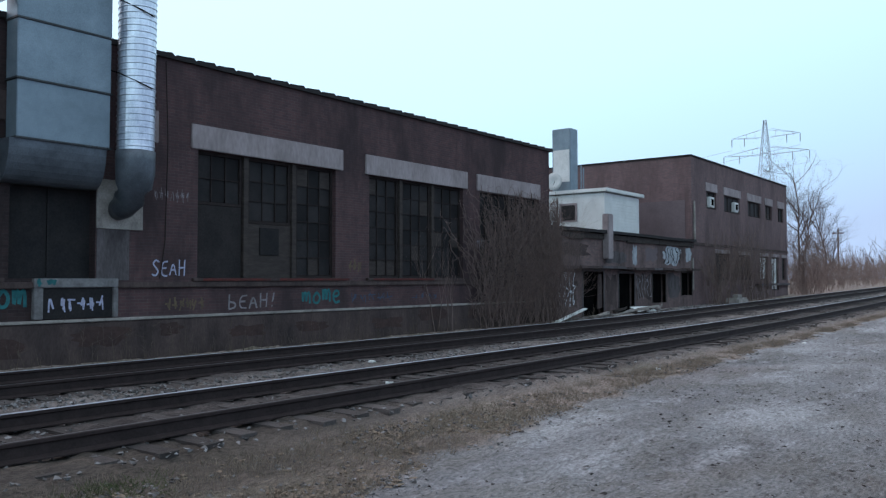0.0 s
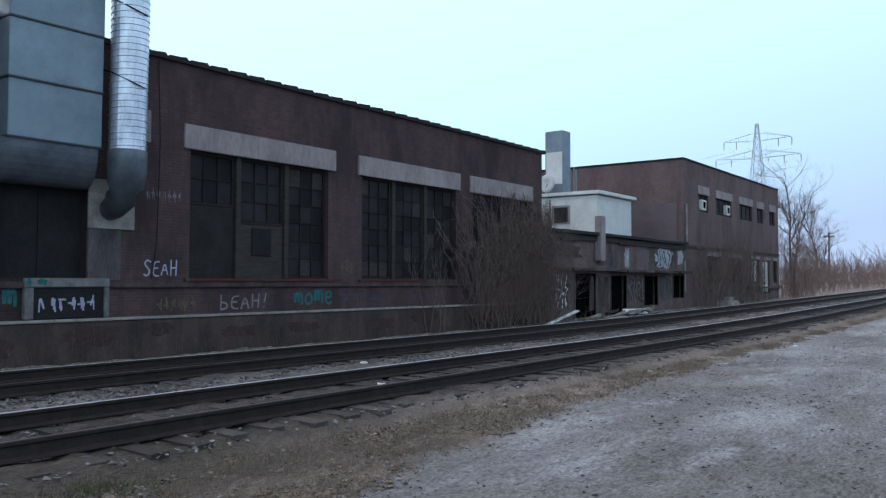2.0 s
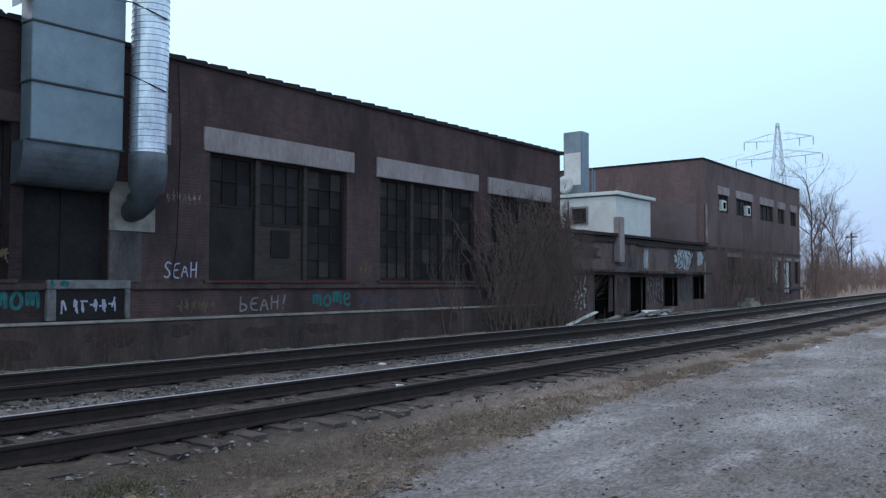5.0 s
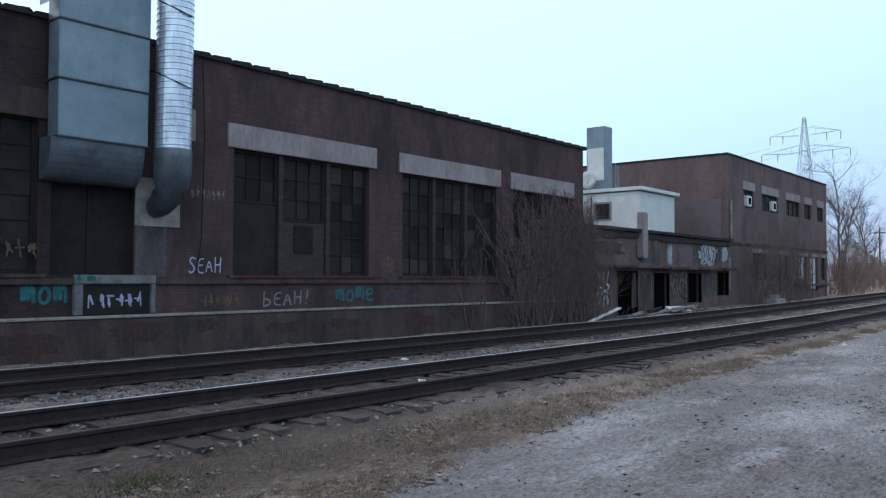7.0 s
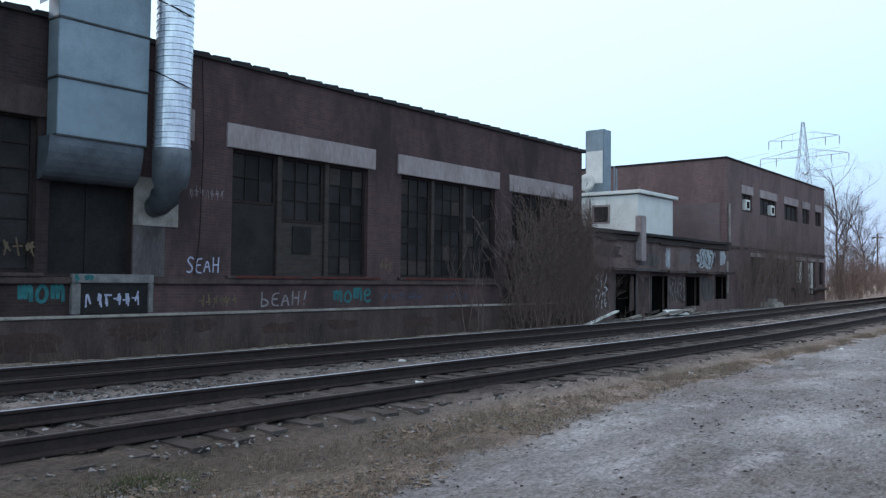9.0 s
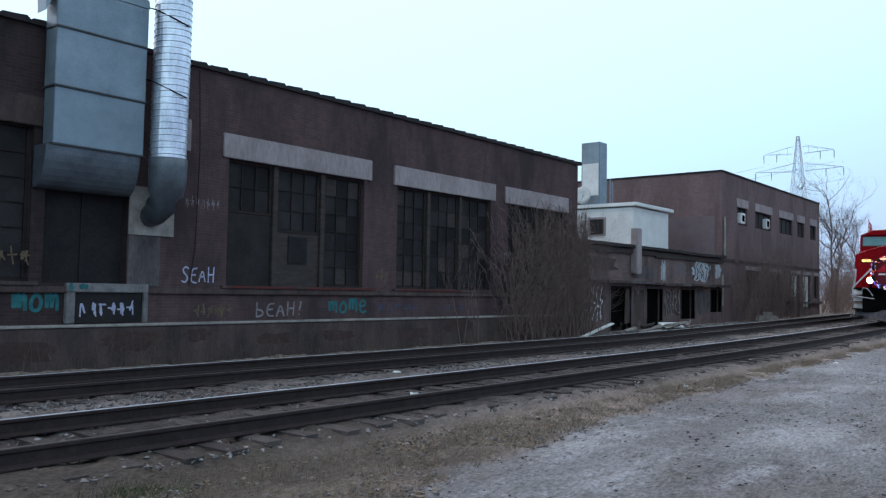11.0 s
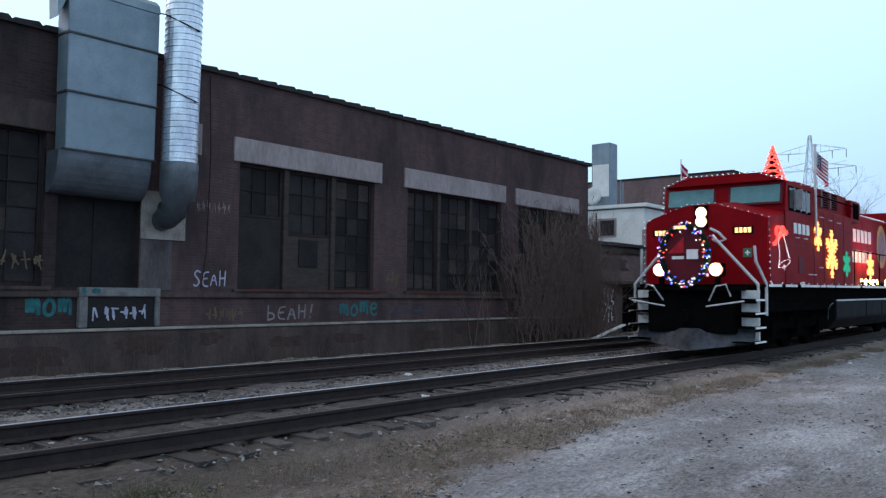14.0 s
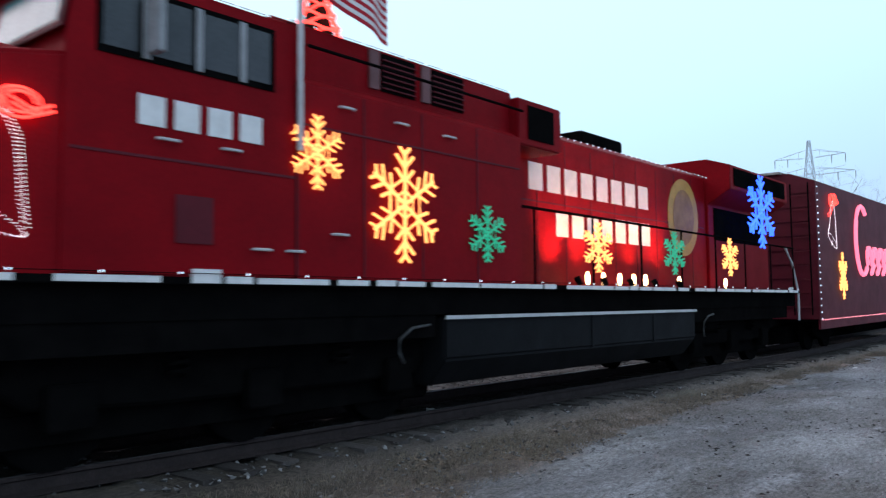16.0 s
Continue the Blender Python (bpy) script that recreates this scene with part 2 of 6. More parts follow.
M_BOARD = mat("weathered_board", (0.06, 0.05, 0.046), (0.034, 0.029, 0.028), 0.85, scale=3, fine=30, stretch=(1, 1, 4))
M_SIDING = mat("cream_lap_siding", (0.66, 0.68, 0.67), (0.55, 0.57, 0.56), 0.7, scale=1.5, fine=20, bump=0.1)
M_TWIG = mat("brown_twig", (0.215, 0.156, 0.140), (0.125, 0.095, 0.088), 0.9, scale=5, bump=0)
M_BARK = mat("grey_bark", (0.135, 0.112, 0.106), (0.090, 0.078, 0.074), 0.9, scale=5, bump=0)
M_WEED = mat("dead_weed_stem", (0.105, 0.082, 0.064), (0.06, 0.048, 0.04), 0.95, scale=4, bump=0)
M_DRY = mat("dry_stem", (0.230, 0.188, 0.150), (0.145, 0.120, 0.096), 0.95, scale=4, bump=0)
M_BRUSH = mat("brown_scrub_twig", (0.225, 0.168, 0.148), (0.145, 0.112, 0.102), 0.95, scale=4, bump=0)
M_RED = mat("maroon_engine_paint", (0.225, 0.0040, 0.0080), (0.155, 0.0035, 0.0070), 0.5, 0.0, scale=1.1, fine=30, bump=0.03, spec=0.035, grain=0.2)
M_RED_D = mat("dull_boxcar_red", (0.105, 0.009, 0.018), (0.072, 0.008, 0.014), 0.6, 0.0, scale=1.4, fine=30, bump=0.06, spec=0.15, grain=0.15)
# black of the running gear, also used as painted shade in the annex openings
M_BLACK = mat("grimy_underframe_and_shade_black", (0.0028, 0.0028, 0.0032), (0.0060, 0.0056, 0.0056), 0.9, 0.0, scale=3, spec=0.0)
M_DARKGREY = mat("tank_grey_black", (0.0085, 0.0095, 0.011), (0.0055, 0.006, 0.007), 0.65, 0.0, scale=2, spec=0.06)
M_WHITE = mat("white_vinyl", (0.75, 0.75, 0.75), (0.62, 0.62, 0.62), 0.5, scale=5, bump=0)
M_GREY_P = mat("grey_handrail_paint", (0.52, 0.53, 0.55), (0.42, 0.43, 0.44), 0.5, scale=5, bump=0)
M_CABGLASS = mat("cab_window_glass", (0.11, 0.25, 0.26), (0.06, 0.15, 0.17), 0.2, scale=1.2, bump=0, spec=0.2)
M_SIDEGLASS = mat("dark_side_window", (0.02, 0.024, 0.028), (0.04, 0.045, 0.05), 0.15, scale=1.2, bump=0)
M_GOLD = mat("gold_crest", (0.48, 0.27, 0.05), (0.36, 0.19, 0.04), 0.5, scale=3, bump=0)
M_GREEN_S = mat("green_placard", (0.03, 0.16, 0.10), None, 0.5, bump=0)
M_BLUE = mat("flag_blue", (0.02, 0.025, 0.10), None, 0.8, bump=0)
M_FLAGRED = mat("flag_red", (0.42, 0.02, 0.035), None, 0.8, bump=0)
M_FLAGWHITE = mat("flag_white", (0.72, 0.70, 0.72), None, 0.8, bump=0)
G_HEAD = glow("headlamp_glow", (1.0, 0.80, 0.55), 110.0)
G_ORANGE = glow("amber_rope_light", (1.0, 0.38, 0.085), 2.5)
G_GREEN = glow("green_rope_light", (0.01, 0.40, 0.20), 0.9)
G_BLUE = glow("blue_rope_light", (0.03, 0.11, 1.0), 3.0)
G_REDL = glow("red_rope_light", (1.0, 0.035, 0.02), 5.0)
G_WHITEL = glow("white_rope_light", (1.0, 0.84, 0.84), 2.2)
G_PINK = glow("pink_neon", (1.0, 0.16, 0.24), 1.8)
G_COOL = glow("cool_white_bulb", (0.75, 0.9, 1.0), 2.2)
G_FLOOD = glow("warm_floodlight", (1.0, 0.42, 0.16), 6500.0)
G_BLOB = glow("bare_warm_lamp", (1.0, 0.55, 0.22), 14.0)
G_VIOLET = glow("violet_bulb", (0.45, 0.2, 1.0), 3.0)
G_PINKW = glow("pinkish_bulb", (1.0, 0.28, 0.32), 1.8)
M_TREE = mat("dark_green_wire_tree", (0.008, 0.016, 0.010), None, 0.9, bump=0)
# glow for added rings that imitate the orange halo round the lamps
G_HALO = glow("warm_lamp_halo", (1.0, 0.50, 0.22), 1.8)
G_NUM = glow("lit_number_board", (1.0, 0.62, 0.18), 2.0)


# ================= mesh helpers =================
class Mesh:
    """Gathers points and faces of one part."""

    def __init__(self):
        self.v, self.f = [], []

    def add(self, vs, fs):
        k = len(self.v)
        self.v += [tuple(p) for p in vs]
        self.f += [tuple(i + k for i in q) for q in fs]
        return self

    def box(self, x0, x1, y0, y1, z0, z1):
        return self.add([(x, y, z) for x in (x0, x1) for y in (y0, y1) for z in (z0, z1)],
                        [(0, 1, 3, 2), (4, 6, 7, 5), (0, 4, 5, 1), (2, 3, 7, 6), (0, 2, 6, 4), (1, 5, 7, 3)])

    def prism(self, a, b):
        """Two rings of the same number of points, joined and capped."""
        n = len(a)
        return self.add(list(a) + list(b), [tuple(range(n))[::-1], tuple(range(n, 2 * n))] + [(i, (i + 1) % n, n + (i + 1) % n, n + i) for i in range(n)])

    def extrude_x(self, poly, x0, x1):
        return self.prism([(x0, y, z) for y, z in poly], [(x1, y, z) for y, z in poly])

    def extrude_y(self, poly, y0, y1):
        return self.prism([(x, y0, z) for x, z in poly], [(x, y1, z) for x, z in poly])

    def tube(self, pts, r, n=6, r2=None, closed=False, radii=None):
        pts = [Vector(p) for p in pts]
        m = len(pts)
        rings = []
        for i, p in enumerate(pts):
            d = (pts[(i + 1) % m] - pts[i - 1]) if closed else pts[min(i + 1, m - 1)] - pts[max(i - 1, 0)]
            d = d.normalized() if d.length > 1e-9 else Vector((0, 0, 1))
            u = d.cross(Vector((0.12, 0.31, 0.94)) if abs(d.z) < 0.9 else Vector((1, 0.1, 0))).normalized()
            w = d.cross(u)
            q = radii[i] if radii else r if r2 is None else r + (r2 - r) * i / max(m - 1, 1)
            rings.append([p + (u * math.cos(2 * math.pi * k / n) + w * math.sin(2 * math.pi * k / n)) * q for k in range(n)])
        vs = [v for g in rings for v in g]
        fs = [(i * n + k, i * n + (k + 1) % n, ((i + 1) % m) * n + (k + 1) % n, ((i + 1) % m) * n + k) for i in range(m if closed else m - 1) for k in range(n)]
        if not closed:
            fs += [tuple(range(n))[::-1], tuple((m - 1) * n + k for k in range(n))]
        return self.add(vs, fs)

    def cyl(self, p0, p1, r, n=16, r2=None):
        return self.tube([p0, p1], r, n, r2)

    def ball(self, c, r):
        x, y, z = c
        return self.add([(x + r, y, z), (x - r, y, z), (x, y + r, z), (x, y - r, z), (x, y, z + r), (x, y, z - r)],
                        [(0, 2, 4), (2, 1, 4), (1, 3, 4), (3, 0, 4), (2, 0, 5), (1, 2, 5), (3, 1, 5), (0, 3, 5)])

    def ribbon(self, pts, width, y):
        """A flat painted stroke on a wall that faces -y; pts are (x, z)."""
        k, side = len(pts), []
        for i, (x, z) in enumerate(pts):
            (x0, z0), (x1, z1) = pts[max(i - 1, 0)], pts[min(i + 1, k - 1)]
            d = math.hypot(x1 - x0, z1 - z0) or 1e-6
            a, b = -(z1 - z0) / d * width / 2, (x1 - x0) / d * width / 2
            side += [(x + a, y - 0.0018 * i / k, z + b), (x - a, y - 0.0018 * i / k, z - b)]
        return self.add(side, [(2 * i, 2 * i + 2, 2 * i + 3, 2 * i + 1) for i in range(k - 1)])

    def data(self, name, material, bevel=0.0, smooth=False):
        me = bpy.data.meshes.new(name)
        me.from_pydata(self.v, [], self.f)
        mats = material if isinstance(material, (list, tuple)) else [material]
        for m in mats:
            me.materials.append(m)
        bm = bmesh.new()
        bm.from_mesh(me)
        bmesh.ops.recalc_face_normals(bm, faces=bm.faces)
        if bevel:
            es = [e for e in bm.edges if len(e.link_faces) == 2 and e.calc_face_angle(0) > 0.6]
            bmesh.ops.bevel(bm, geom=es, offset=bevel, segments=2, affect='EDGES', clamp_overlap=True)
        bm.to_mesh(me)
        bm.free()
        if smooth:
            me.shade_smooth()
        return me


def part(name, mesh, material, parent=None, label="", bevel=0.0, smooth=False):
    ob = new(name, mesh.data(name, material, bevel, smooth))
    ob.parent = parent
    return tagged(ob, label)


def thing(name, label, category, at=(0, 0, 0), group="", kind=""):
    ob = new(name)
    ob.empty_display_size = 0.2
    ob.location = at
    return tagged(ob, label, category, group, kind)


def solid(name, mesh, material, label, category, group="", kind="", bevel=0.0, smooth=False):
    return tagged(new(name, mesh.data(name, material, bevel, smooth)), label, category, group, kind)


def wall_mesh(x0, x1, z0, z1, y, thick, holes=()):
    """An upright wall facing -y with openings (xa, xb, za, zb) right through it."""
    xs = sorted({x0, x1, *[v for h in holes for v in h[:2]]})
    zs = sorted({z0, z1, *[v for h in holes for v in h[2:]]})
    m = Mesh()

    def full(i, k):
        if not (0 <= i < len(xs) - 1 and 0 <= k < len(zs) - 1):
            return False
        cx, cz = (xs[i] + xs[i + 1]) / 2, (zs[k] + zs[k + 1]) / 2
        return not any(a < cx < b and c < cz < d for a, b, c, d in holes)

    for i in range(len(xs) - 1):
        for k in range(len(zs) - 1):
            if not full(i, k):
                continue
            a, b, c, d = xs[i], xs[i + 1], zs[k], zs[k + 1]
            m.add([(a, y, c), (b, y, c), (b, y, d), (a, y, d)], [(0, 1, 2, 3)])
            m.add([(a, y + thick, c), (b, y + thick, c), (b, y + thick, d), (a, y + thick, d)], [(3, 2, 1, 0)])
            for go, q in ((full(i - 1, k), (a, c, a, d)), (full(i + 1, k), (b, d, b, c)), (full(i, k - 1), (b, c, a, c)), (full(i, k + 1), (a, d, b, d))):
                if not go:
                    m.add([(q[0], y, q[1]), (q[2], y, q[3]), (q[2], y + thick, q[3]), (q[0], y + thick, q[1])], [(0, 1, 2, 3)])
    return m


# ================= ground =================
GROUND_Z = -0.30


def rise(x):
    """The line climbs gently past the factory and levels out in the distance."""
    u = np.minimum(x, 95.0) - 24.0
    return 0.0125 * (np.sqrt(u * u + 36.0) + u) / 2


def gz(x):
    return float(GROUND_Z + rise(x))


def ease(a, b, v):
    s = np.clip((v - a) / (b - a), 0, 1)
    return s * s * (3 - 2 * s)


def make_ground():
    xs = np.concatenate([[-2500, -900, -300, -100, -40, -15], np.arange(-6, 40, 0.16), np.arange(40, 90, 0.6), [95, 110, 140, 200, 320, 600, 1200, 2500]])
    ys = np.concatenate([[-2500, -900, -300, -100, -40, -15], np.arange(-6, 17, 0.13), [18, 20, 24, 30, 45, 80, 150, 300, 900, 2500]])
    X, Y = np.meshgrid(xs, ys, indexing="ij")
    edge = 5.85 - 1.55 * np.exp(-(np.clip(X, 0, 60) - 4) / 6)
    rng = np.random.default_rng(3)
    lump = sum(a * np.sin(X * kx + Y * ky + p) for a, kx, ky, p in zip((0.012, 0.01, 0.008, 0.006, 0.006), (0.9, 2.1, 3.7, 6.1, 8.3), (1.7, -2.9, 4.3, 7.7, -9.1), rng.random(5) * 6))
    bed = ease(6.0, 6.7, Y) * (1 - ease(13.3, 14.2, Y))
    Z = GROUND_Z + lump + 0.105 * bed + 0.012 * rng.standard_normal(X.shape) * (np.abs(X) < 90)
    Z = np.where((np.abs(X) > 90) | (Y < -6) | (Y > 17), GROUND_Z, Z) + rise(X)
    n, m = X.shape
    verts = np.stack([X, Y, Z], -1).reshape(-1, 3)
    i, j = np.meshgrid(np.arange(n - 1), np.arange(m - 1), indexing="ij")
    a = (i * m + j).ravel()
    faces = np.stack([a, a + m, a + m + 1, a + 1], 1)
    me = bpy.data.meshes.new("ground")
    me.from_pydata(verts.tolist(), [], faces.tolist())
    me.materials.append(M_GROUND)
    me.shade_smooth()
    grass = ease(-0.55, 0.35, Y - edge + 0.12 * np.sin(X * 1.9) + 0.09 * np.sin(X * 4.7 + 1))
    dark = ease(6.0, 6.6, Y) * (1 - ease(13.6, 14.6, Y))
    # greasy dirt between the rails; bare damp soil along the verge's near end and in one hollow of the lot, both also
    # painting in the view's darker lower corners
    oil = np.maximum(*[ease(-1.45, -1.0, Y - c) * (1 - ease(1.0, 1.4, Y - c)) for c in (TRACK_Y, 11.755)])
    earth_and_dimming = np.maximum(ease(4.3, 5.4, Y + 0.3 * np.sin(X * 1.3)) * (1 - ease(6.9, 7.6, Y)) * (1 - ease(4.5, 10.5, X)),
                       0.62 * np.exp(-((X - 6.9) / 2.4) ** 2 - ((Y - 0.9) / 1.15) ** 2))
    for name, val in (("grass", grass), ("ballast", dark), ("oil", oil), ("earth_and_dimming", earth_and_dimming)):
        at = me.attributes.new(name, 'FLOAT', 'POINT')
        at.data.foreach_set("value", val.ravel().astype(np.float32))
    tagged(new("ground", me), "grey gravel lot giving way to a strip of dry winter grass", "ground", kind="structure")


make_ground()


# ================= railway tracks =================
RAIL_XS = [-60.0, 0.0, 8.0] + [8.0 + 3.0 * k for k in range(1, 30)] + [100.0, 500.0]


def swept(poly):
    """A profile (y, z) carried along the climbing line."""
    m, n = Mesh(), len(poly)
    m.v = [(x, y, z + float(rise(x))) for x in RAIL_XS for y, z in poly]
    m.f = [(i * n + k, i * n + (k + 1) % n, (i + 1) * n + (k + 1) % n, (i + 1) * n + k) for i in range(len(RAIL_XS) - 1) for k in range(n)]
    m.f += [tuple(range(n))[::-1], tuple((len(RAIL_XS) - 1) * n + k for k in range(n))]
    return m


RAIL = [(-0.075, -0.172), (0.075, -0.172), (0.075, -0.160), (0.014, -0.135), (0.012, -0.045), (0.036, -0.032), (0.036, -0.004), (0.03, -0.0), (-0.03, 0.0), (-0.036, -0.004), (-0.036, -0.032), (-0.012, -0.045), (-0.014, -0.135), (-0.075, -0.160)]


def make_track(name, yc, label):
    tr = thing(name, label, "railway track", kind="structure", group="pair of tracks")
    for s in (-1, 1):
        y = yc + s * 0.767
        r = part("rail", swept([(y + a, b) for a, b in RAIL]), M_RAIL_SIDE, tr)
        # far rail gets the painted gleam, near rail a narrower dim strip
        w = 0.029 if s > 0 else 0.017
        part("rail_head", swept([(y - w, 0.0005), (y + w, 0.0005), (y + w, 0.0035), (y - w, 0.0035)]), M_RAIL_TOP if s > 0 else M_RAIL_DULL, r, "polished running surface, coloured bright for the sky's gleam" if s > 0 else "worn running surface, coloured dim for lack of gleam")
    return tr


TRACK_FAR = 11.755
track_near = make_track("railway_track", TRACK_Y, "railway track with shiny rails on old timber sleepers")
track_far = make_track("railway_track", TRACK_FAR, "second railway track with rusty rails beside the factory wall")

# ================= the long brick factory =================
WY = 15.8
BAYS = [(2.2, 7.05, 1.40, 4.40), (11.5, 15.95, 1.40, 4.36), (17.3, 21.88, 1.40, 4.36), (22.85, 26.75, 1.40, 4.40)]
DOOR0 = (7.30, 9.02, 1.40, 3.35)
factory = thing("factory", "long sooty dark brick factory with boarded windows and graffiti", "factory")
wall = part("wall", wall_mesh(9.03, 27.54, 0.58, 6.30, WY, 0.35, BAYS[1:]), M_BRICK, factory, "sooty dark brick wall")
# this stretch is coloured darker to stand in for shade
part("wall", wall_mesh(-14, 9.026, 0.58, 6.30, WY, 0.35, [BAYS[0], DOOR0]), M_BRICK_S, factory, "sooty brick wall behind the ducts, coloured darker for shade")
plinth = Mesh().box(-14, 27.5, WY - 0.10, WY + 0.33, -0.6, 0.52)
part("plinth", plinth, M_CONC_D, factory, "dark stained concrete base", bevel=0.02)
led = Mesh().box(-14, 26.4, WY - 0.125, WY + 0.02, 0.525, 0.585)
part("ledge", led, M_CONC_L, factory, "pale chipped concrete ledge", bevel=0.012)
band = Mesh().box(-14, 27.3, WY - 0.07, WY + 0.02, 1.20, 1.33)
part("band_course", band, M_CONC_D, factory, bevel=0.015)
side = Mesh().box(27.19, 27.54, WY + 0.35, 45, -0.6, 6.30)
part("side_wall", side, M_BRICK, factory)
back = Mesh().box(-14, 27.2, 44.6, 45, -0.6, 6.30).box(-14, -13.65, WY + 0.35, 44.6, -0.6, 6.30)
part("back_wall", back, M_BRICK, factory)
part("roof", Mesh().box(-13.6, 27.15, WY + 0.36, 44.5, 5.85, 6.0), M_TAR, factory)
part("floor_slab", Mesh().box(-13.6, 27.15, WY + 0.36, 44.5, 0.9, 1.0), M_CONC_D, factory)
# scalloped tile coping along the parapet
x = -14.0
while x < 27.5:
    w = 0.56
    part("coping_tile", Mesh().extrude_y([(x, 6.29), (x + w, 6.29), (x + w, 6.36), (x + w - 0.07, 6.425), (x + w * 0.5, 6.405), (x + 0.05, 6.425 - 0.03), (x, 6.35)], WY - 0.08, WY + 0.42), M_TAR, factory)
    x += w + 0.004
LINTELS = [(2.0, 7.25), (11.30, 16.21), (17.12, 22.09), (22.65, 26.82)]
for a, b in LINTELS:
    # leftmost lintel takes a darker concrete in place of the shade around it
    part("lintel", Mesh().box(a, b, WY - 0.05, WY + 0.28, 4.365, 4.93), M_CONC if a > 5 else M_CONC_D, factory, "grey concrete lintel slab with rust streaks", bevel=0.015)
    part("window_sill", Mesh().box(a + 0.05, b - 0.05, WY - 0.09, WY + 0.2, 1.335, 1.41), M_CONC_D, factory, bevel=0.01)


def sash(parent, x0, x1, z0, z1, nx, nz, board=()):
    """A steel sash: frame, glazing bars, and one pane in each field; board names fields closed with boards."""
    y = WY + 0.16
    fr = Mesh()
    fr.box(x0, x0 + 0.07, y - 0.03, y + 0.05, z0, z1).box(x1 - 0.07, x1, y - 0.03, y + 0.05, z0, z1)
    fr.box(x0 + 0.07, x1 - 0.07, y - 0.03, y + 0.05, z0, z0 + 0.07).box(x0 + 0.07, x1 - 0.07, y - 0.03, y + 0.05, z1 - 0.07, z1)
    dx, dz = (x1 - x0 - 0.14) / nx, (z1 - z0 - 0.14) / nz
    for i in range(1, nx):
        fr.box(x0 + 0.07 + i * dx - 0.012, x0 + 0.07 + i * dx + 0.012, y - 0.02, y + 0.03, z0 + 0.07, z1 - 0.07)
    for k in range(1, nz):
        fr.box(x0 + 0.07, x1 - 0.07, y - 0.017, y + 0.027, z0 + 0.07 + k * dz - 0.012, z0 + 0.07 + k * dz + 0.012)
    f = part("window_frame", fr, M_SASH, parent)
    for i in range(nx):
        for k in range(nz):
            tilt = random.uniform(-0.012, 0.012)
            a, b = x0 + 0.07 + i * dx, x0 + 0.07 + (i + 1) * dx
            c, d = z0 + 0.07 + k * dz, z0 + 0.07 + (k + 1) * dz
            dark = (i, k) in board
            yy = y + 0.012
            p = Mesh().prism([(a + 0.01, yy - tilt, c + 0.01), (b - 0.01, yy + tilt, c + 0.01), (b - 0.01, yy + tilt, d - 0.01), (a + 0.01, yy - tilt, d - 0.01)],
                             [(a + 0.01, yy - tilt + 0.006, c + 0.01), (b - 0.01, yy + tilt + 0.006, c + 0.01), (b - 0.01, yy + tilt + 0.006, d - 0.01), (a + 0.01, yy - tilt + 0.006, d - 0.01)])
            u = random.random()
            part("board" if dark else "pane", p, M_BOARD if dark else M_GLASS_F if u < 0.30 else M_GLASS_B if u < 0.58 else M_GLASS_D, f)


def post(x0, x1, z0=1.41, z1=4.36):
    part("mullion", Mesh().box(x0, x1, WY + 0.06, WY + 0.24, z0, z1), M_BOARD, factory, bevel=0.01)


sash(factory, 11.5, 12.86, 3.12, 4.36, 3, 2)
part("plank_panel", Mesh().box(11.52, 12.84, WY + 0.13, WY + 0.17, 1.415, 3.11), M_BOARD_P, factory, "blackened board closing the opening")
post(12.87, 13.02)
sash(factory, 13.03, 14.42, 2.75, 4.36, 3, 3)
part("plank_panel", Mesh().box(13.03, 14.42, WY + 0.12, WY + 0.17, 1.41, 2.74), M_BOARD, factory, "weathered boards with a square vent")
part("vent_box", Mesh().box(13.40, 14.02, WY + 0.09, WY + 0.12, 1.98, 2.66), M_BOARD_B, factory, "dark square vent", bevel=0.008)
post(14.43, 14.58)
sash(factory, 14.59, 15.95, 1.41, 4.36, 3, 6, {(0, 5), (2, 5), (1, 0)})
sash(factory, 17.3, 18.70, 1.41, 4.36, 3, 6, {(0, 0), (1, 0), (2, 0), (0, 5)})
post(18.71, 18.86)
sash(factory, 18.87, 20.25, 1.41, 4.36, 3, 6, {(1, 1), (2, 4)})
post(20.26, 20.41)
sash(factory, 20.42, 21.88, 1.41, 4.36, 3, 6, {(0, 2), (2, 2)})
sash(factory, 22.85, 24.72, 1.41, 4.40, 4, 6, {(0, 1), (3, 4)})
post(24.73, 24.87)
sash(factory, 24.88, 26.75, 1.41, 4.40, 4, 6, {(1, 1)})
sash(factory, 2.2, 4.55, 1.41, 4.40, 4, 6, {(1, 3)})
post(4.56, 4.70)
sash(factory, 4.71, 7.05, 1.41, 4.40, 4, 6, {(1, 3), (2, 2)})
# the doorway under the big duct, boarded up from inside
part("door", Mesh().box(7.30, 9.02, WY + 0.22, WY + 0.27, 1.40, 3.35).box(8.12, 8.20, WY + 0.19, WY + 0.22, 1.42, 3.33), M_BOARD_B, factory, "blackened double door")
# pale patch below the pipe, and the concrete panel with a painted tag
part("render_patch", Mesh().box(9.05, 9.78, WY - 0.02, WY + 0.05, 1.36, 2.42), M_CONC_S, factory, "pale streaked cement patch")
blk = Mesh().box(7.74, 9.49, WY - 0.11, WY - 0.0, 1.22, 1.40).box(7.74, 7.92, WY - 0.11, WY, 0.605, 1.215).box(9.38, 9.49, WY - 0.11, WY, 0.605, 1.215)
M_PALE_S = mat("worn_pale_grey_paint", (0.20, 0.20, 0.205), (0.095, 0.09, 0.092), 0.9, scale=2.4, fine=20, bump=0.2)
part("concrete_surround", blk, M_PALE_S, factory, "pale grey painted surround of a blocked hatch", bevel=0.012)
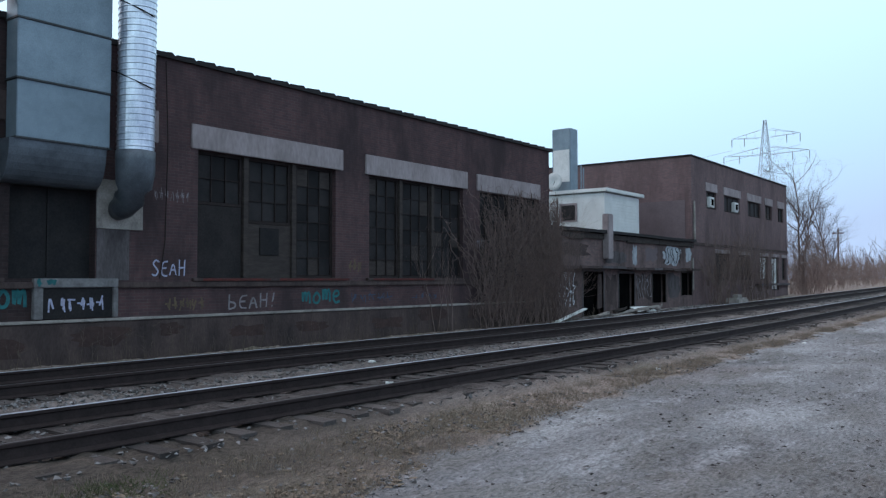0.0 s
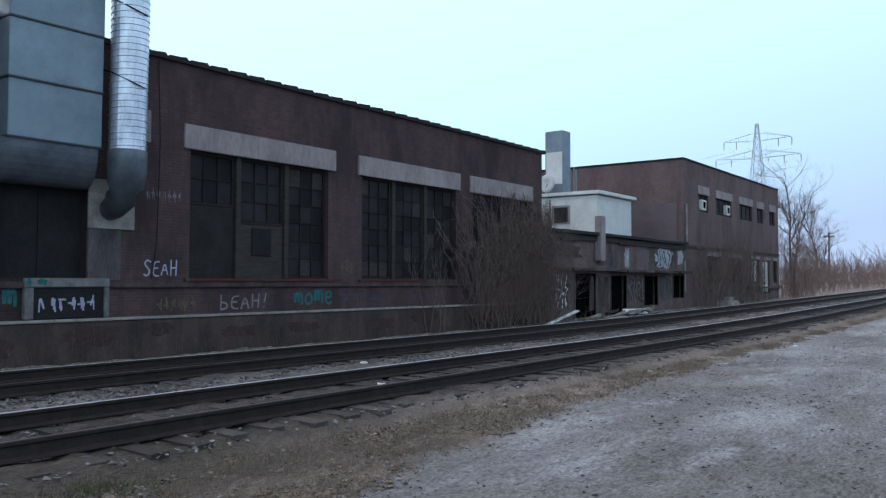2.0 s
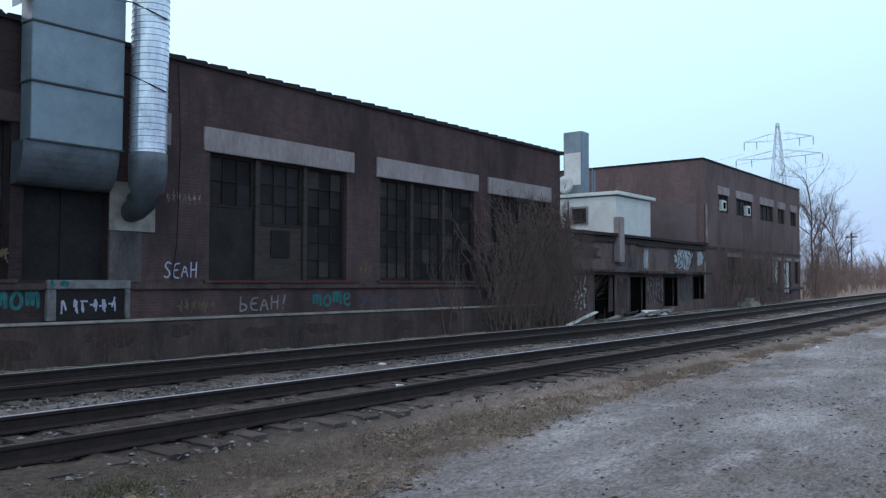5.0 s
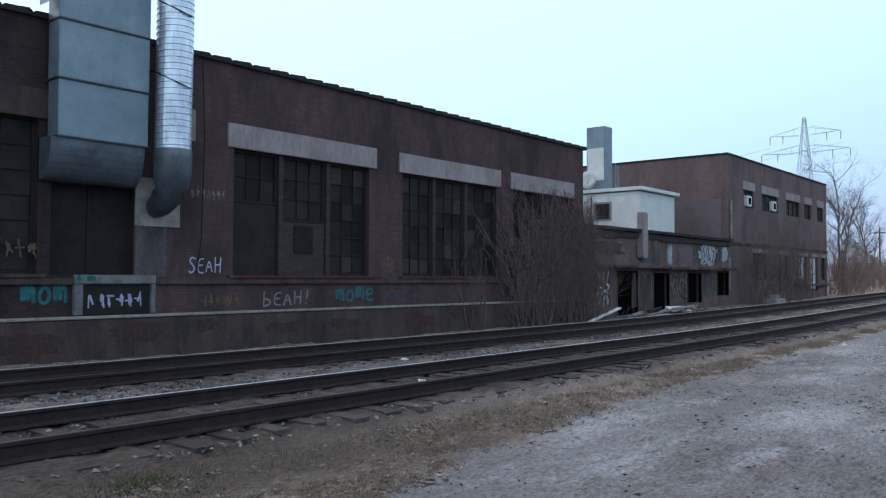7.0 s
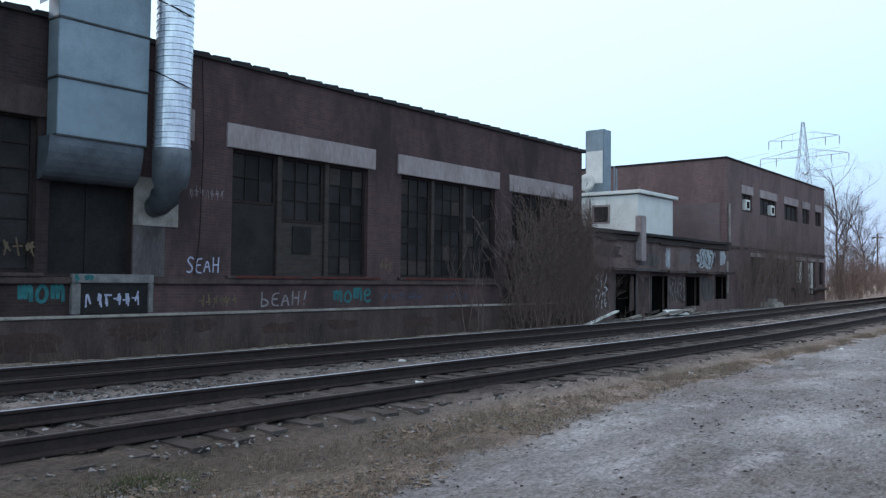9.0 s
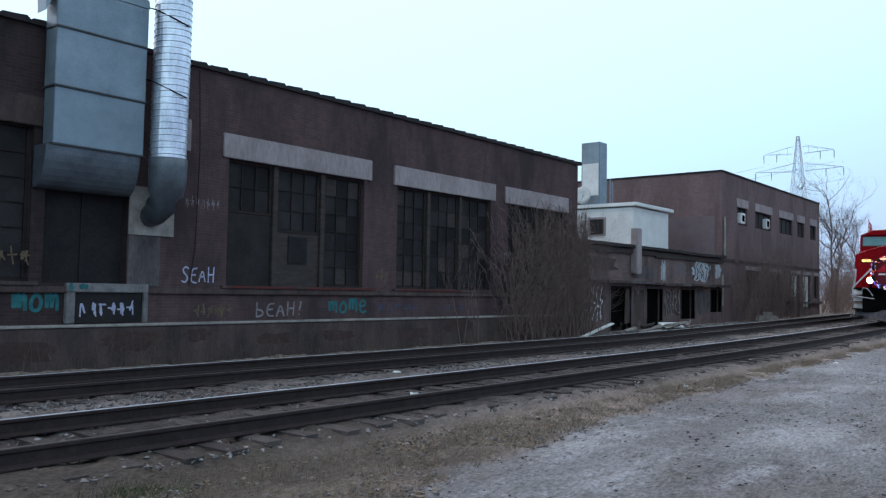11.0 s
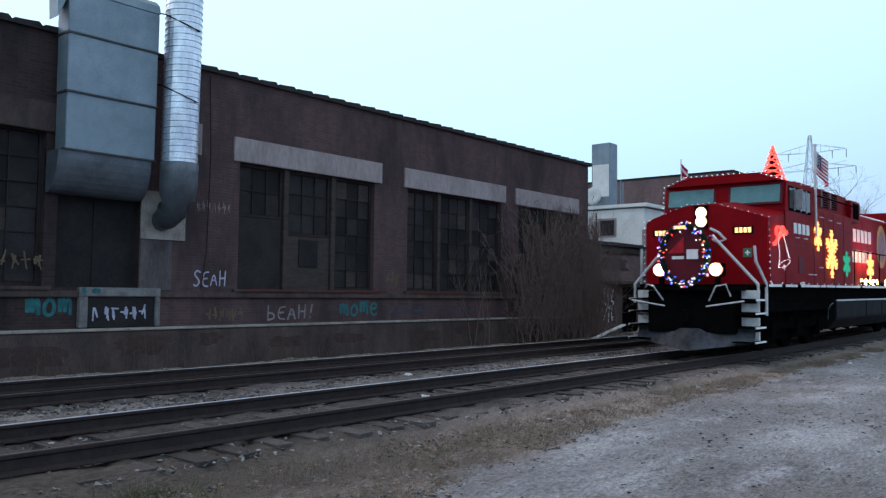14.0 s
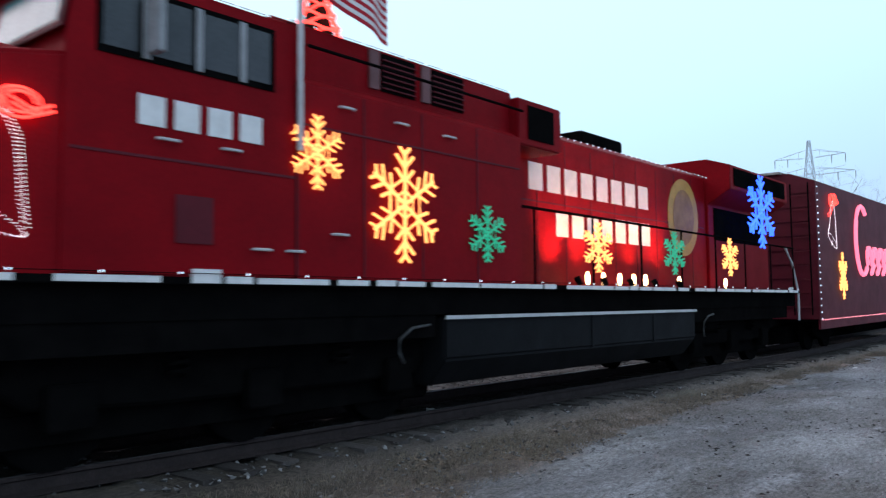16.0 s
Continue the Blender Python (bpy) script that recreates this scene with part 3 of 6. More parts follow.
part("hatch", Mesh().box(7.925, 9.375, WY - 0.06, WY - 0.01, 0.61, 1.21), M_BOARD_B, factory, "black painted hatch board")
M_RUST = mat("red_brown_stain", (0.066, 0.042, 0.038), (0.040, 0.029, 0.028), 0.95, scale=2, fine=14, bump=0.1)


def blotch(parent, x, z, w, h, y, material, seed, label):
    """Peeling paint or a stain: a flat patch with a ragged outline."""
    r = random.Random(seed)
    pts = []
    for k in range(22):
        a = 2 * math.pi * k / 22
        q = r.uniform(0.68, 1.08)
        sq = max(abs(math.cos(a)), abs(math.sin(a)))
        pts.append((x + w / 2 * math.cos(a) / sq * q, z + h / 2 * math.sin(a) / sq * q))
    part("paint_patch", Mesh().extrude_y(pts, y - 0.006, y - 0.002), material, parent, label)


r = random.Random(88)
for k in range(9):
    blotch(factory, 7 + k * 2.1 + r.uniform(-0.6, 0.6), r.uniform(0.05, 0.3), r.uniform(0.5, 1.5), r.uniform(0.25, 0.5), WY - 0.10, M_RUST, k, "old stain on the concrete base")
M_REDPAINT = mat("worn_red_sill_paint", (0.11, 0.030, 0.027), (0.055, 0.028, 0.027), 0.9, scale=3, fine=20, bump=0.1)
for a, b in ((11.6, 13.6), (13.9, 16.4), (17.4, 20.2)):
    part("sill_paint", Mesh().box(a, b, WY - 0.096, WY - 0.0905, 1.345, 1.40), M_REDPAINT, factory, "worn red paint along the sill")
# thin conduit and a drop cable on the facade
part("drop_cable", Mesh().tube([(10.6, WY - 0.05, 6.2), (10.65, WY - 0.08, 4.4), (10.62, WY - 0.05, 2.2), (10.5, WY - 0.05, 1.4)], 0.012, 5), M_SASH, factory)


# ================= ducts on the factory wall =================
def make_duct():
    d = thing("air_duct", "large grey galvanised rectangular air duct hung on the brick wall", "air duct")
    x0, x1, yf, yb = 7.17, 9.02, 15.3, 15.72
    segs = [(4.02, 5.10), (5.13, 6.23), (6.26, 7.06)]
    for i, (a, b) in enumerate(segs):
        g = 0.012 * i
        part("duct_section", Mesh().box(x0 - g, x1 + g * 0.5, yf - g, yb, a, b), M_STEEL, d, bevel=0.012)
    for z in (4.005, 5.115, 6.245):
        part("flange", Mesh().box(x0 - 0.03, x1 + 0.03, yf - 0.035, yb + 0.01, z - 0.016, z + 0.016), M_STEEL_D, d, "dark bolted seam")
    # elbow that turns into the wall
    arc = [(yf + 0.01 + 0.42 * (1 - math.cos(a)), 3.99 - 0.80 * math.sin(a)) for a in np.linspace(0, math.pi / 2, 9)]
    poly = arc + [(WY + 0.05, 3.19), (WY + 0.05, 3.99)]
    e = Mesh().extrude_x(poly, x0 - 0.12, x1 - 0.06)
    # same sheet as the duct above; its shade is put into the darker colour
    part("elbow", e, M_STEEL_E, d, "rounded sheet-metal elbow into the doorway")
    # hood at the top
    h = Mesh().extrude_x([(yf - 0.03, 7.065), (yb, 7.065), (yb, 7.36), (yf + 0.14, 7.36), (yf - 0.0, 7.24)], x0 - 0.03, x1 + 0.03)
    part("hood", h, M_STEEL, d, "sloped sheet-metal hood with rust runs", bevel=0.01)
    part("hood_flap", Mesh().prism([(x0 - 0.03, yf, 7.22), (x0 - 0.03, yf + 0.4, 7.22), (x0 - 0.03, yf + 0.4, 6.85), (x0 - 0.03, yf, 6.95)],
                                   [(x0 - 0.22, yf + 0.05, 6.95), (x0 - 0.22, yf + 0.4, 6.95), (x0 - 0.20, yf + 0.4, 6.5), (x0 - 0.20, yf + 0.05, 6.5)]), M_STEEL, d)
    for z in (4.5, 5.8):
        part("bracket", Mesh().box(x0 + 0.2, x0 + 0.28, yb - 0.01, WY + 0.05, z, z + 0.08).box(x1 - 0.28, x1 - 0.2, yb - 0.01, WY + 0.05, z, z + 0.08), M_STEEL_D, d)


make_duct()


def make_pipe():
    d = thing("spiral_duct", "shiny ribbed spiral duct with a dull grey elbow and wall plate", "air duct")
    cx, cy, r = 9.50, 15.15, 0.37
    n, m = 28, Mesh()
    zs, rows = [], []
    z = 3.80
    while z < 8.6:
        rows += [(z, r), (z + 0.085, r), (z + 0.095, r + 0.012), (z + 0.115, r + 0.012), (z + 0.125, r)]
        z += 0.13
    vs = [(cx + (zz - 3.8) * 0.006 + q * math.cos(2 * math.pi * k / n), cy + q * math.sin(2 * math.pi * k / n), zz + 0.065 * k / n) for zz, q in rows for k in range(n)]
    fs = [(i * n + k, i * n + (k + 1) % n, (i + 1) * n + (k + 1) % n, (i + 1) * n + k) for i in range(len(rows) - 1) for k in range(n)]
    m.add(vs, fs)
    part("spiral_pipe", m, M_SPIRAL, d, "bright ribbed pipe")
    el = Mesh()
    pts = [(cx, cy, 4.0), (cx, cy, 3.8), (cx - 0.0, cy + 0.0, 3.55), (cx, cy + 0.05, 3.3), (cx, cy + 0.2, 3.04), (cx, cy + 0.42, 2.88), (cx, WY + 0.05, 2.82)]
    el.tube(pts, r, 22, radii=[0.39, 0.39, 0.385, 0.36, 0.31, 0.25, 0.22])
    part("elbow", el, M_STEEL_E, d, "dull grey elbow", smooth=True)
    part("wall_plate", Mesh().box(9.03, 10.08, WY - 0.04, WY - 0.005, 2.43, 3.45), M_CONC_L, d, "pale metal wall plate", bevel=0.005)
    for z in (7.0, 5.5):
        w = Mesh()
        pts = [(9.03, 15.35, z + 0.12)] + [(cx - 0.42 + 0.84 * s, cy - 0.40 * math.sin(math.pi * s) - 0.02, z + 0.05 - 0.28 * math.sin(math.pi * s * 0.8)) for s in np.linspace(0, 1, 9)] + [(10.15, WY - 0.02, z + 0.1)]
        w.tube(pts, 0.014, 5)
        part("strap_cable", w, M_BLACK, d, "black tie cable")


make_pipe()

# small grey box beside the pipe
solid("junction_box", Mesh().box(10.18, 10.38, WY - 0.14, WY - 0.004, 4.35, 5.05), M_CONC, "small grey metal junction box on the brick wall", "junction box", bevel=0.01)


# ================= painted tags =================
def rounded(pts):
    """Cuts the corners of a stroke twice, so that it runs in curves."""
    for _ in range(2):
        out = [pts[0]]
        for (a, b), (c, d) in zip(pts, pts[1:]):
            out += [(a * 0.75 + c * 0.25, b * 0.75 + d * 0.25), (a * 0.25 + c * 0.75, b * 0.25 + d * 0.75)]
        pts = out + [pts[-1]]
    return pts


def tag(x0, x1, z0, z1, y, letters, material, seed, width=0.045, label=""):
    r = random.Random(seed)
    w = (x1 - x0) / letters
    for i in range(letters):
        m = Mesh()
        a = x0 + i * w
        pts = []
        for k in range(r.randint(4, 6)):
            pts.append((a + w * r.uniform(0.05, 0.85), z0 + (z1 - z0) * ((k % 2) * 0.75 + r.uniform(0.0, 0.25))))
        m.ribbon(rounded(pts), width * 0.75, y)
        if r.random() < 0.6:
            zz = z0 + (z1 - z0) * r.uniform(0.3, 0.7)
            m.ribbon([(a, zz), (a + w * 0.8, zz + r.uniform(-0.05, 0.05))], width * 0.8, y - 0.0022)
        part("painted_stroke", m, material, factory, label)


P_WHITE = mat("white_spray_paint", (0.40, 0.42, 0.56), (0.22, 0.23, 0.32), 0.8, scale=6, bump=0)
P_SNOW = mat("bright_spray_paint", (0.72, 0.74, 0.78), (0.5, 0.52, 0.56), 0.8, scale=6, bump=0)
P_GREY = mat("faded_spray_paint", (0.24, 0.22, 0.24), (0.13, 0.12, 0.125), 0.85, scale=6, bump=0)
P_TEAL = mat("teal_spray_paint", (0.035, 0.165, 0.175), (0.022, 0.085, 0.095), 0.85, scale=5, bump=0)
P_OCHRE = mat("faded_ochre_paint", (0.13, 0.10, 0.065), (0.08, 0.06, 0.045), 0.85, scale=6, bump=0)
P_BLUE = mat("dark_blue_spray_paint", (0.06, 0.08, 0.12), (0.04, 0.05, 0.08), 0.85, scale=6, bump=0)
GLYPHS = {
    "S": [[(0.9, 0.85), (0.45, 1.0), (0.1, 0.75), (0.5, 0.52), (0.85, 0.28), (0.5, 0.0), (0.05, 0.12)]],
    "E": [[(0.85, 0.95), (0.15, 0.9), (0.1, 0.05), (0.85, 0.0)], [(0.12, 0.5), (0.7, 0.52)]],
    "A": [[(0.05, 0.0), (0.42, 1.0), (0.85, 0.02)], [(0.2, 0.38), (0.72, 0.4)]],
    "H": [[(0.12, 1.0), (0.15, 0.0)], [(0.8, 1.0), (0.78, 0.0)], [(0.14, 0.5), (0.8, 0.52)]],
    "B": [[(0.15, 0.0), (0.12, 1.0)], [(0.15, 0.5), (0.75, 0.42), (0.8, 0.1), (0.1, 0.0)]],
    "!": [[(0.5, 1.0), (0.35, 0.35)], [(0.32, 0.12), (0.36, 0.02)]],
    "m": [[(0.05, 0.95), (0.15, 0.0), (0.2, 0.85), (0.42, 0.95), (0.48, 0.0), (0.55, 0.85), (0.8, 0.95), (0.88, 0.05)]],
    "o": [[(0.5, 0.95), (0.12, 0.6), (0.2, 0.1), (0.7, 0.05), (0.88, 0.55), (0.5, 0.95), (0.3, 0.8)]],
    "e": [[(0.12, 0.5), (0.8, 0.55), (0.7, 0.95), (0.25, 0.9), (0.1, 0.4), (0.45, 0.0), (0.9, 0.15)]],
}


def lettered(word, x0, x1, z0, z1, y, material, seed, width, label):
    """Hand-sprayed letters, each stroke a ribbon just proud of the one before."""
    r = random.Random(seed)
    w = (x1 - x0) / len(word)
    for i, ch in enumerate(word):
        m = Mesh()
        dz, k = r.uniform(-0.05, 0.05) * (z1 - z0), r.uniform(0.9, 1.1)
        for j, stroke in enumerate(GLYPHS[ch]):
            pts = [(x0 + (i + 0.05 + 0.92 * u) * w + 0.06 * w * v, z0 + dz + (z1 - z0) * v * k) for u, v in stroke]
            m.ribbon(rounded(pts) if len(pts) > 2 else pts, width * r.uniform(0.85, 1.15), y - 0.002 * j)
        part("painted_letter", m, material, factory, label)


lettered("SEAH", 10.31, 11.20, 1.46, 1.80, WY - 0.004, P_WHITE, 1, 0.036, "pale lilac spray-painted letter")
tag(8.02, 9.22, 0.70, 1.10, WY - 0.065, 6, P_WHITE, 2, 0.045, "white spray-painted tag")
lettered("BEAH!", 12.34, 13.92, 0.68, 1.03, WY - 0.004, P_GREY, 3, 0.045, "faded grey spray-painted letter")
lettered("mome", 14.69, 16.15, 0.74, 1.10, WY - 0.004, P_TEAL, 4, 0.07, "teal spray-painted letter")
tag(16.52, 18.38, 0.70, 1.05, WY - 0.004, 5, P_BLUE, 5, 0.035, "dark blue spray-painted tag")
tag(10.67, 11.72, 0.66, 0.99, WY - 0.004, 6, P_OCHRE, 6, 0.05, "faded spray-painted tag")
lettered("mom", 6.75, 7.66, 0.85, 1.22, WY - 0.004, P_TEAL, 7, 0.075, "teal spray-painted letter")
tag(7.75, 8.2, 1.23, 1.40, WY - 0.114, 2, P_TEAL, 17, 0.06, "teal spray-painted tag")
tag(16.47, 17.02, 1.55, 1.94, WY - 0.004, 3, P_OCHRE, 8, 0.06, "ochre spray-painted tag")
tag(10.35, 11.3, 3.1, 3.4, WY - 0.004, 7, P_GREY, 9, 0.015, "thin faded scribble")
tag(6.2, 7.1, 1.7, 2.1, WY - 0.004, 4, P_OCHRE, 10, 0.04, "faded spray-painted tag")
tag(19.2, 20.6, 0.72, 1.0, WY - 0.004, 4, P_BLUE, 11, 0.03, "dark blue spray-painted tag")
tag(22.6, 23.5, 2.3, 2.9, WY - 0.004, 3, P_GREY, 12, 0.03, "faint grey scribble")

# ================= low annex between the two buildings =================
AY = 15.95
annex = thing("annex", "low derelict brick annex with graffiti and dark doorways", "outbuilding")
AH = [(30.55, 32.4, -0.3, 1.70), (33.95, 35.6, -0.3, 1.62), (37.7, 39.3, 0.2, 1.62), (41.45, 42.9, 0.5, 1.68)]
part("wall", wall_mesh(27.6, 43.1, -0.6, 3.32, AY, 0.3, AH), M_BRICK3, annex, "dark weathered brick wall")
part("roof", Mesh().box(27.6, 43.1, AY + 0.31, 30, 3.1, 3.22), M_TAR, annex)
r = random.Random(63)
x = 27.6
while x < 43.0:
    w = min(r.uniform(1.2, 2.2), 43.1 - x)
    z = 3.325 + r.uniform(-0.0, 0.03)
    part("fascia_board", Mesh().box(x, x + w - 0.01, AY - 0.10, AY - 0.003, 3.02 + r.uniform(0, 0.08), 3.31), M_BOARD, annex, "weathered fascia board", bevel=0.01)
    part("roof_edge", Mesh().prism([(x, AY - 0.24, z), (x + w - 0.008, AY - 0.24, z + r.uniform(-0.03, 0.02)), (x + w - 0.008, AY + 0.4, z + 0.02), (x, AY + 0.4, z + 0.02)],
                                   [(x, AY - 0.24, z + 0.13), (x + w - 0.008, AY - 0.24, z + 0.12), (x + w - 0.008, AY + 0.4, z + 0.15), (x, AY + 0.4, z + 0.15)]), M_TAR, annex, "sagging tarred roof edge")
    x += w
x = 28.2
while x < 42.8:
    w = min(r.uniform(0.8, 2.4), 42.9 - x)
    dz = r.uniform(-0.04, 0.02)
    part("canopy", Mesh().box(x, x + w - 0.012, AY - r.uniform(0.34, 0.52), AY - 0.002, 1.80 + dz, 1.92 + dz), M_CONC_D if r.random() < 0.6 else M_CONC_S, annex, "broken canopy slab", bevel=0.02)
    x += w + (0.3 if r.random() < 0.2 else 0)
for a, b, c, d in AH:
    # black sheet in place of the unlit room behind the opening
    part("opening_shade_sheet", Mesh().box(a, b, AY + 0.22, AY + 0.26, c, d), M_BLACK, annex)
    part("door_frame", Mesh().box(a - 0.09, a, AY - 0.03, AY + 0.15, c, d).box(b, b + 0.09, AY - 0.03, AY + 0.15, c, d).box(a - 0.09, b + 0.09, AY - 0.035, AY + 0.15, d + 0.003, d + 0.10), M_CONC_S if a < 36 else M_BOARD, annex, "worn timber frame", bevel=0.01)
part("hanging_board", Mesh().prism([(31.9, AY + 0.02, 0.1), (32.35, AY + 0.02, 0.15), (32.3, AY + 0.02, 1.6), (32.0, AY + 0.02, 1.55)], [(31.9, AY + 0.06, 0.1), (32.35, AY + 0.06, 0.15), (32.3, AY + 0.06, 1.6), (32.0, AY + 0.06, 1.55)]), M_CONC_D, annex)
part("back_wall", Mesh().box(27.6, 43.1, 29.7, 30, -0.6, 3.1), M_BRICK3, annex)
P_PALE = mat("chalky_paint", (0.42, 0.46, 0.50), (0.19, 0.20, 0.22), 0.9, scale=2.2, fine=18, bump=0.1, stretch=(1.6, 1, 0.6))
blotch(annex, 40.2, 2.56, 2.5, 1.02, AY, P_PALE, 1, "chalky pale blue paint patch")
blotch(annex, 42.5, 2.66, 0.9, 0.75, AY, P_PALE, 2, "chalky white paint patch")
blotch(annex, 35.7, 2.48, 0.55, 0.98, AY, P_PALE, 3, "flaking white paint patch")
blotch(annex, 37.6, 2.55, 1.6, 0.7, AY, M_MAUVE, 14, "faded paint patch")
blotch(annex, 40.4, 1.05, 2.0, 1.25, AY, M_CONC_S, 4, "pale cement render patch")
blotch(annex, 33.2, 0.8, 1.1, 1.5, AY, M_CONC_D, 5, "dark damp stain")
blotch(annex, 33.6, 2.35, 2.4, 0.6, AY, M_CONC_S, 6, "streaked cement patch")
blotch(annex, 29.8, 2.6, 2.8, 0.6, AY, M_CONC_D, 7, "dark damp stain")
blotch(annex, 29.2, 0.95, 1.9, 1.5, AY, M_CONC_D, 8, "dark sooty patch")
blotch(annex, 36.65, 1.0, 1.9, 1.3, AY, M_CONC_D, 9, "dark sooty patch")
part("corner_post", Mesh().box(42.95, 43.1, AY - 0.08, AY - 0.004, 0.8, 2.5), M_CONC_L, annex, "pale flaking corner post", bevel=0.01)
for i, (xa, xb, za, zb, n, wd) in enumerate([(28.4, 29.95, 0.25, 1.65, 5, 0.055), (35.75, 37.6, 0.45, 1.6, 6, 0.05), (39.1, 41.4, 2.15, 2.95, 6, 0.07)]):
    r = random.Random(40 + i)
    for k in range(n):
        a, w = xa + (xb - xa) * k / n, (xb - xa) / n
        pts = [(a + w * r.uniform(-0.1, 1.1), za + (zb - za) * min(1, max(0, (1 - q / 6) + r.uniform(-0.22, 0.22)))) for q in range(7)]
        m = Mesh().ribbon(rounded(pts), wd, AY - 0.009 - 0.0015 * k)
        part("painted_loop", m, [P_SNOW, P_GREY, M_BOARD_B][i], annex, ["jagged white graffiti stroke", "faded grey graffiti stroke", "dark graffiti stroke"][i])
drum = thing("roof_vent", "rusty dark drum-shaped vent on the annex roof", "roof vent", (28.9, 17.2, 3.22))
part("drum", Mesh().tube([(0, 0, 0), (0, 0, 0.16), (0, 0, 0.2), (0, 0, 0.62)], 0.3, 16, radii=[0.42, 0.42, 0.31, 0.31]), M_BOARD, drum)
part("cap", Mesh().tube([(0, 0, 0.625), (0, 0, 0.72), (0, 0, 0.80)], 0.3, 16, radii=[0.42, 0.40, 0.12]), M_SASH, drum)

# vent pipe on the annex front
solid("vent_pipe", Mesh().box(32.35, 32.85, AY - 0.3, AY - 0.005, 2.25, 4.2), M_CONC, "tall grey square vent pipe on the annex wall", "vent pipe", bevel=0.03)

# white hut on the annex roof
hut = thing("roof_hut", "cream clapboard hut on the annex roof", "hut", (0, 0, 0))
HX0, HX1, HY0, HY1 = 36.8, 40.9, 18.0, 23.0
body = Mesh()
z = 3.22
while z < 5.6:
    body.prism([(HX0, HY0, z), (HX1, HY0, z), (HX1, HY1, z), (HX0, HY1, z)], [(HX0 + 0.012, HY0 + 0.012, z + 0.16), (HX1 - 0.012, HY0 + 0.012, z + 0.16), (HX1 - 0.012, HY1 - 0.012, z + 0.16), (HX0 + 0.012, HY1 - 0.012, z + 0.16)])
    z += 0.161
part("siding", body, M_SIDING, hut, "cream lap siding")
part("hut_roof", Mesh().box(HX0 - 0.15, HX1 + 0.25, HY0 - 0.2, HY1 + 0.1, 5.68, 5.86), M_SIDING, hut, bevel=0.02)
wf = Mesh().box(HX0 - 0.03, HX0 + 0.02, 19.5, 19.6, 4.25, 5.2).box(HX0 - 0.03, HX0 + 0.02, 20.4, 20.5, 4.25, 5.2).box(HX0 - 0.03, HX0 + 0.02, 19.6, 20.4, 5.1, 5.2).box(HX0 - 0.03, HX0 + 0.02, 19.6, 20.4, 4.25, 4.33)
wfo = part("window_frame", wf, M_CONC, hut, "grey window frame")
part("pane", Mesh().box(HX0 - 0.012, HX0 + 0.01, 19.6, 20.4, 4.33, 5.1), M_GLASS_D, wfo)

chim = thing("chimney", "tall square grey metal flue with a white patched lower half", "chimney")
part("flue", Mesh().box(37.05, 37.85, 20.0, 21.05, 5.9, 9.1), M_STEEL, chim, bevel=0.02)
part("white_sheet", Mesh().box(37.03, 37.045, 20.05, 20.98, 6.35, 8.0), M_SIDING, chim, "white sheet patch")
part("conduit", Mesh().cyl((38.2, 20.0, 5.86), (38.2, 20.0, 7.3), 0.04, 6).cyl((38.45, 20.0, 5.86), (38.45, 20.0, 7.2), 0.04, 6), M_STEEL, chim)
dish = thing("satellite_dish", "round grey satellite dish beside the roof flue", "satellite dish")
dm = Mesh()
rings = [(0.02, 0.0), (0.2, 0.03), (0.36, 0.09), (0.46, 0.16), (0.46, 0.18), (0.2, 0.06), (0.02, 0.03)]
vs = [(36.75 - h, 20.75 - 0.3 * h + q * math.cos(a), 6.35 + q * math.sin(a)) for q, h in rings for a in np.linspace(0, 2 * math.pi, 18, endpoint=False)]
dm.add(vs, [(i * 18 + k, i * 18 + (k + 1) % 18, (i + 1) * 18 + (k + 1) % 18, (i + 1) * 18 + k) for i in range(len(rings) - 1) for k in range(18)])
part("reflector", dm, M_SIDING, dish, smooth=True)
part("mount_arm", Mesh().cyl((36.72, 20.75, 6.35), (37.06, 20.75, 6.2), 0.03, 6).cyl((36.75, 20.75, 6.35), (36.3, 20.6, 6.1), 0.015, 5), M_STEEL_D, dish)

# ================= two-storey brick building =================
BY, BX0, BX1, BH = 16.0, 43.15, 62.1, 8.0
BH_HOLES = [(45.5, 47.1, 5.35, 6.32), (48.5, 51.4, 5.35, 6.32), (53.0, 55.7, 5.35, 6.32), (56.8, 58.3, 5.35, 6.32), (59.8, 61.2, 5.35, 6.32),
            (55.5, 57.2, 1.3, 2.85), (58.1, 59.8, 0.6, 2.85), (60.6, 61.6, 1.3, 2.85), (47.0, 49.2, 1.3, 2.85), (51.0, 53.2, 1.3, 2.85)]
b2 = thing("brick_building", "two-storey brown brick building with small upper windows", "building")
part("wall", wall_mesh(BX0, BX1, -0.6, BH, BY, 0.3, BH_HOLES), M_BRICK2, b2)
part("side_wall", Mesh().box(BX0, BX0 + 0.3, BY + 0.3, 34, -0.6, BH), M_BRICK2, b2)
part("side_wall", Mesh().box(BX1 - 0.3, BX1, BY + 0.3, 34, -0.6, BH), M_BRICK2, b2)
part("back_wall", Mesh().box(BX0 + 0.3, BX1 - 0.3, 33.7, 34, -0.6, BH), M_BRICK2, b2)
part("roof", Mesh().box(BX0 + 0.3, BX1 - 0.3, BY + 0.3, 33.7, 7.5, 7.62), M_TAR, b2)
part("coping", Mesh().box(BX0 - 0.06, BX1 + 0.06, BY - 0.06, BY + 0.36, BH + 0.002, BH + 0.10).box(BX0 - 0.06, BX0 + 0.36, BY + 0.37, 34.06, BH + 0.002, BH + 0.10), M_TAR, b2, bevel=0.02)
part("band_course", Mesh().box(BX0 + 0.1, BX1 - 0.05, BY - 0.06, BY - 0.002, 3.2, 3.36), M_CONC_D, b2, bevel=0.01)
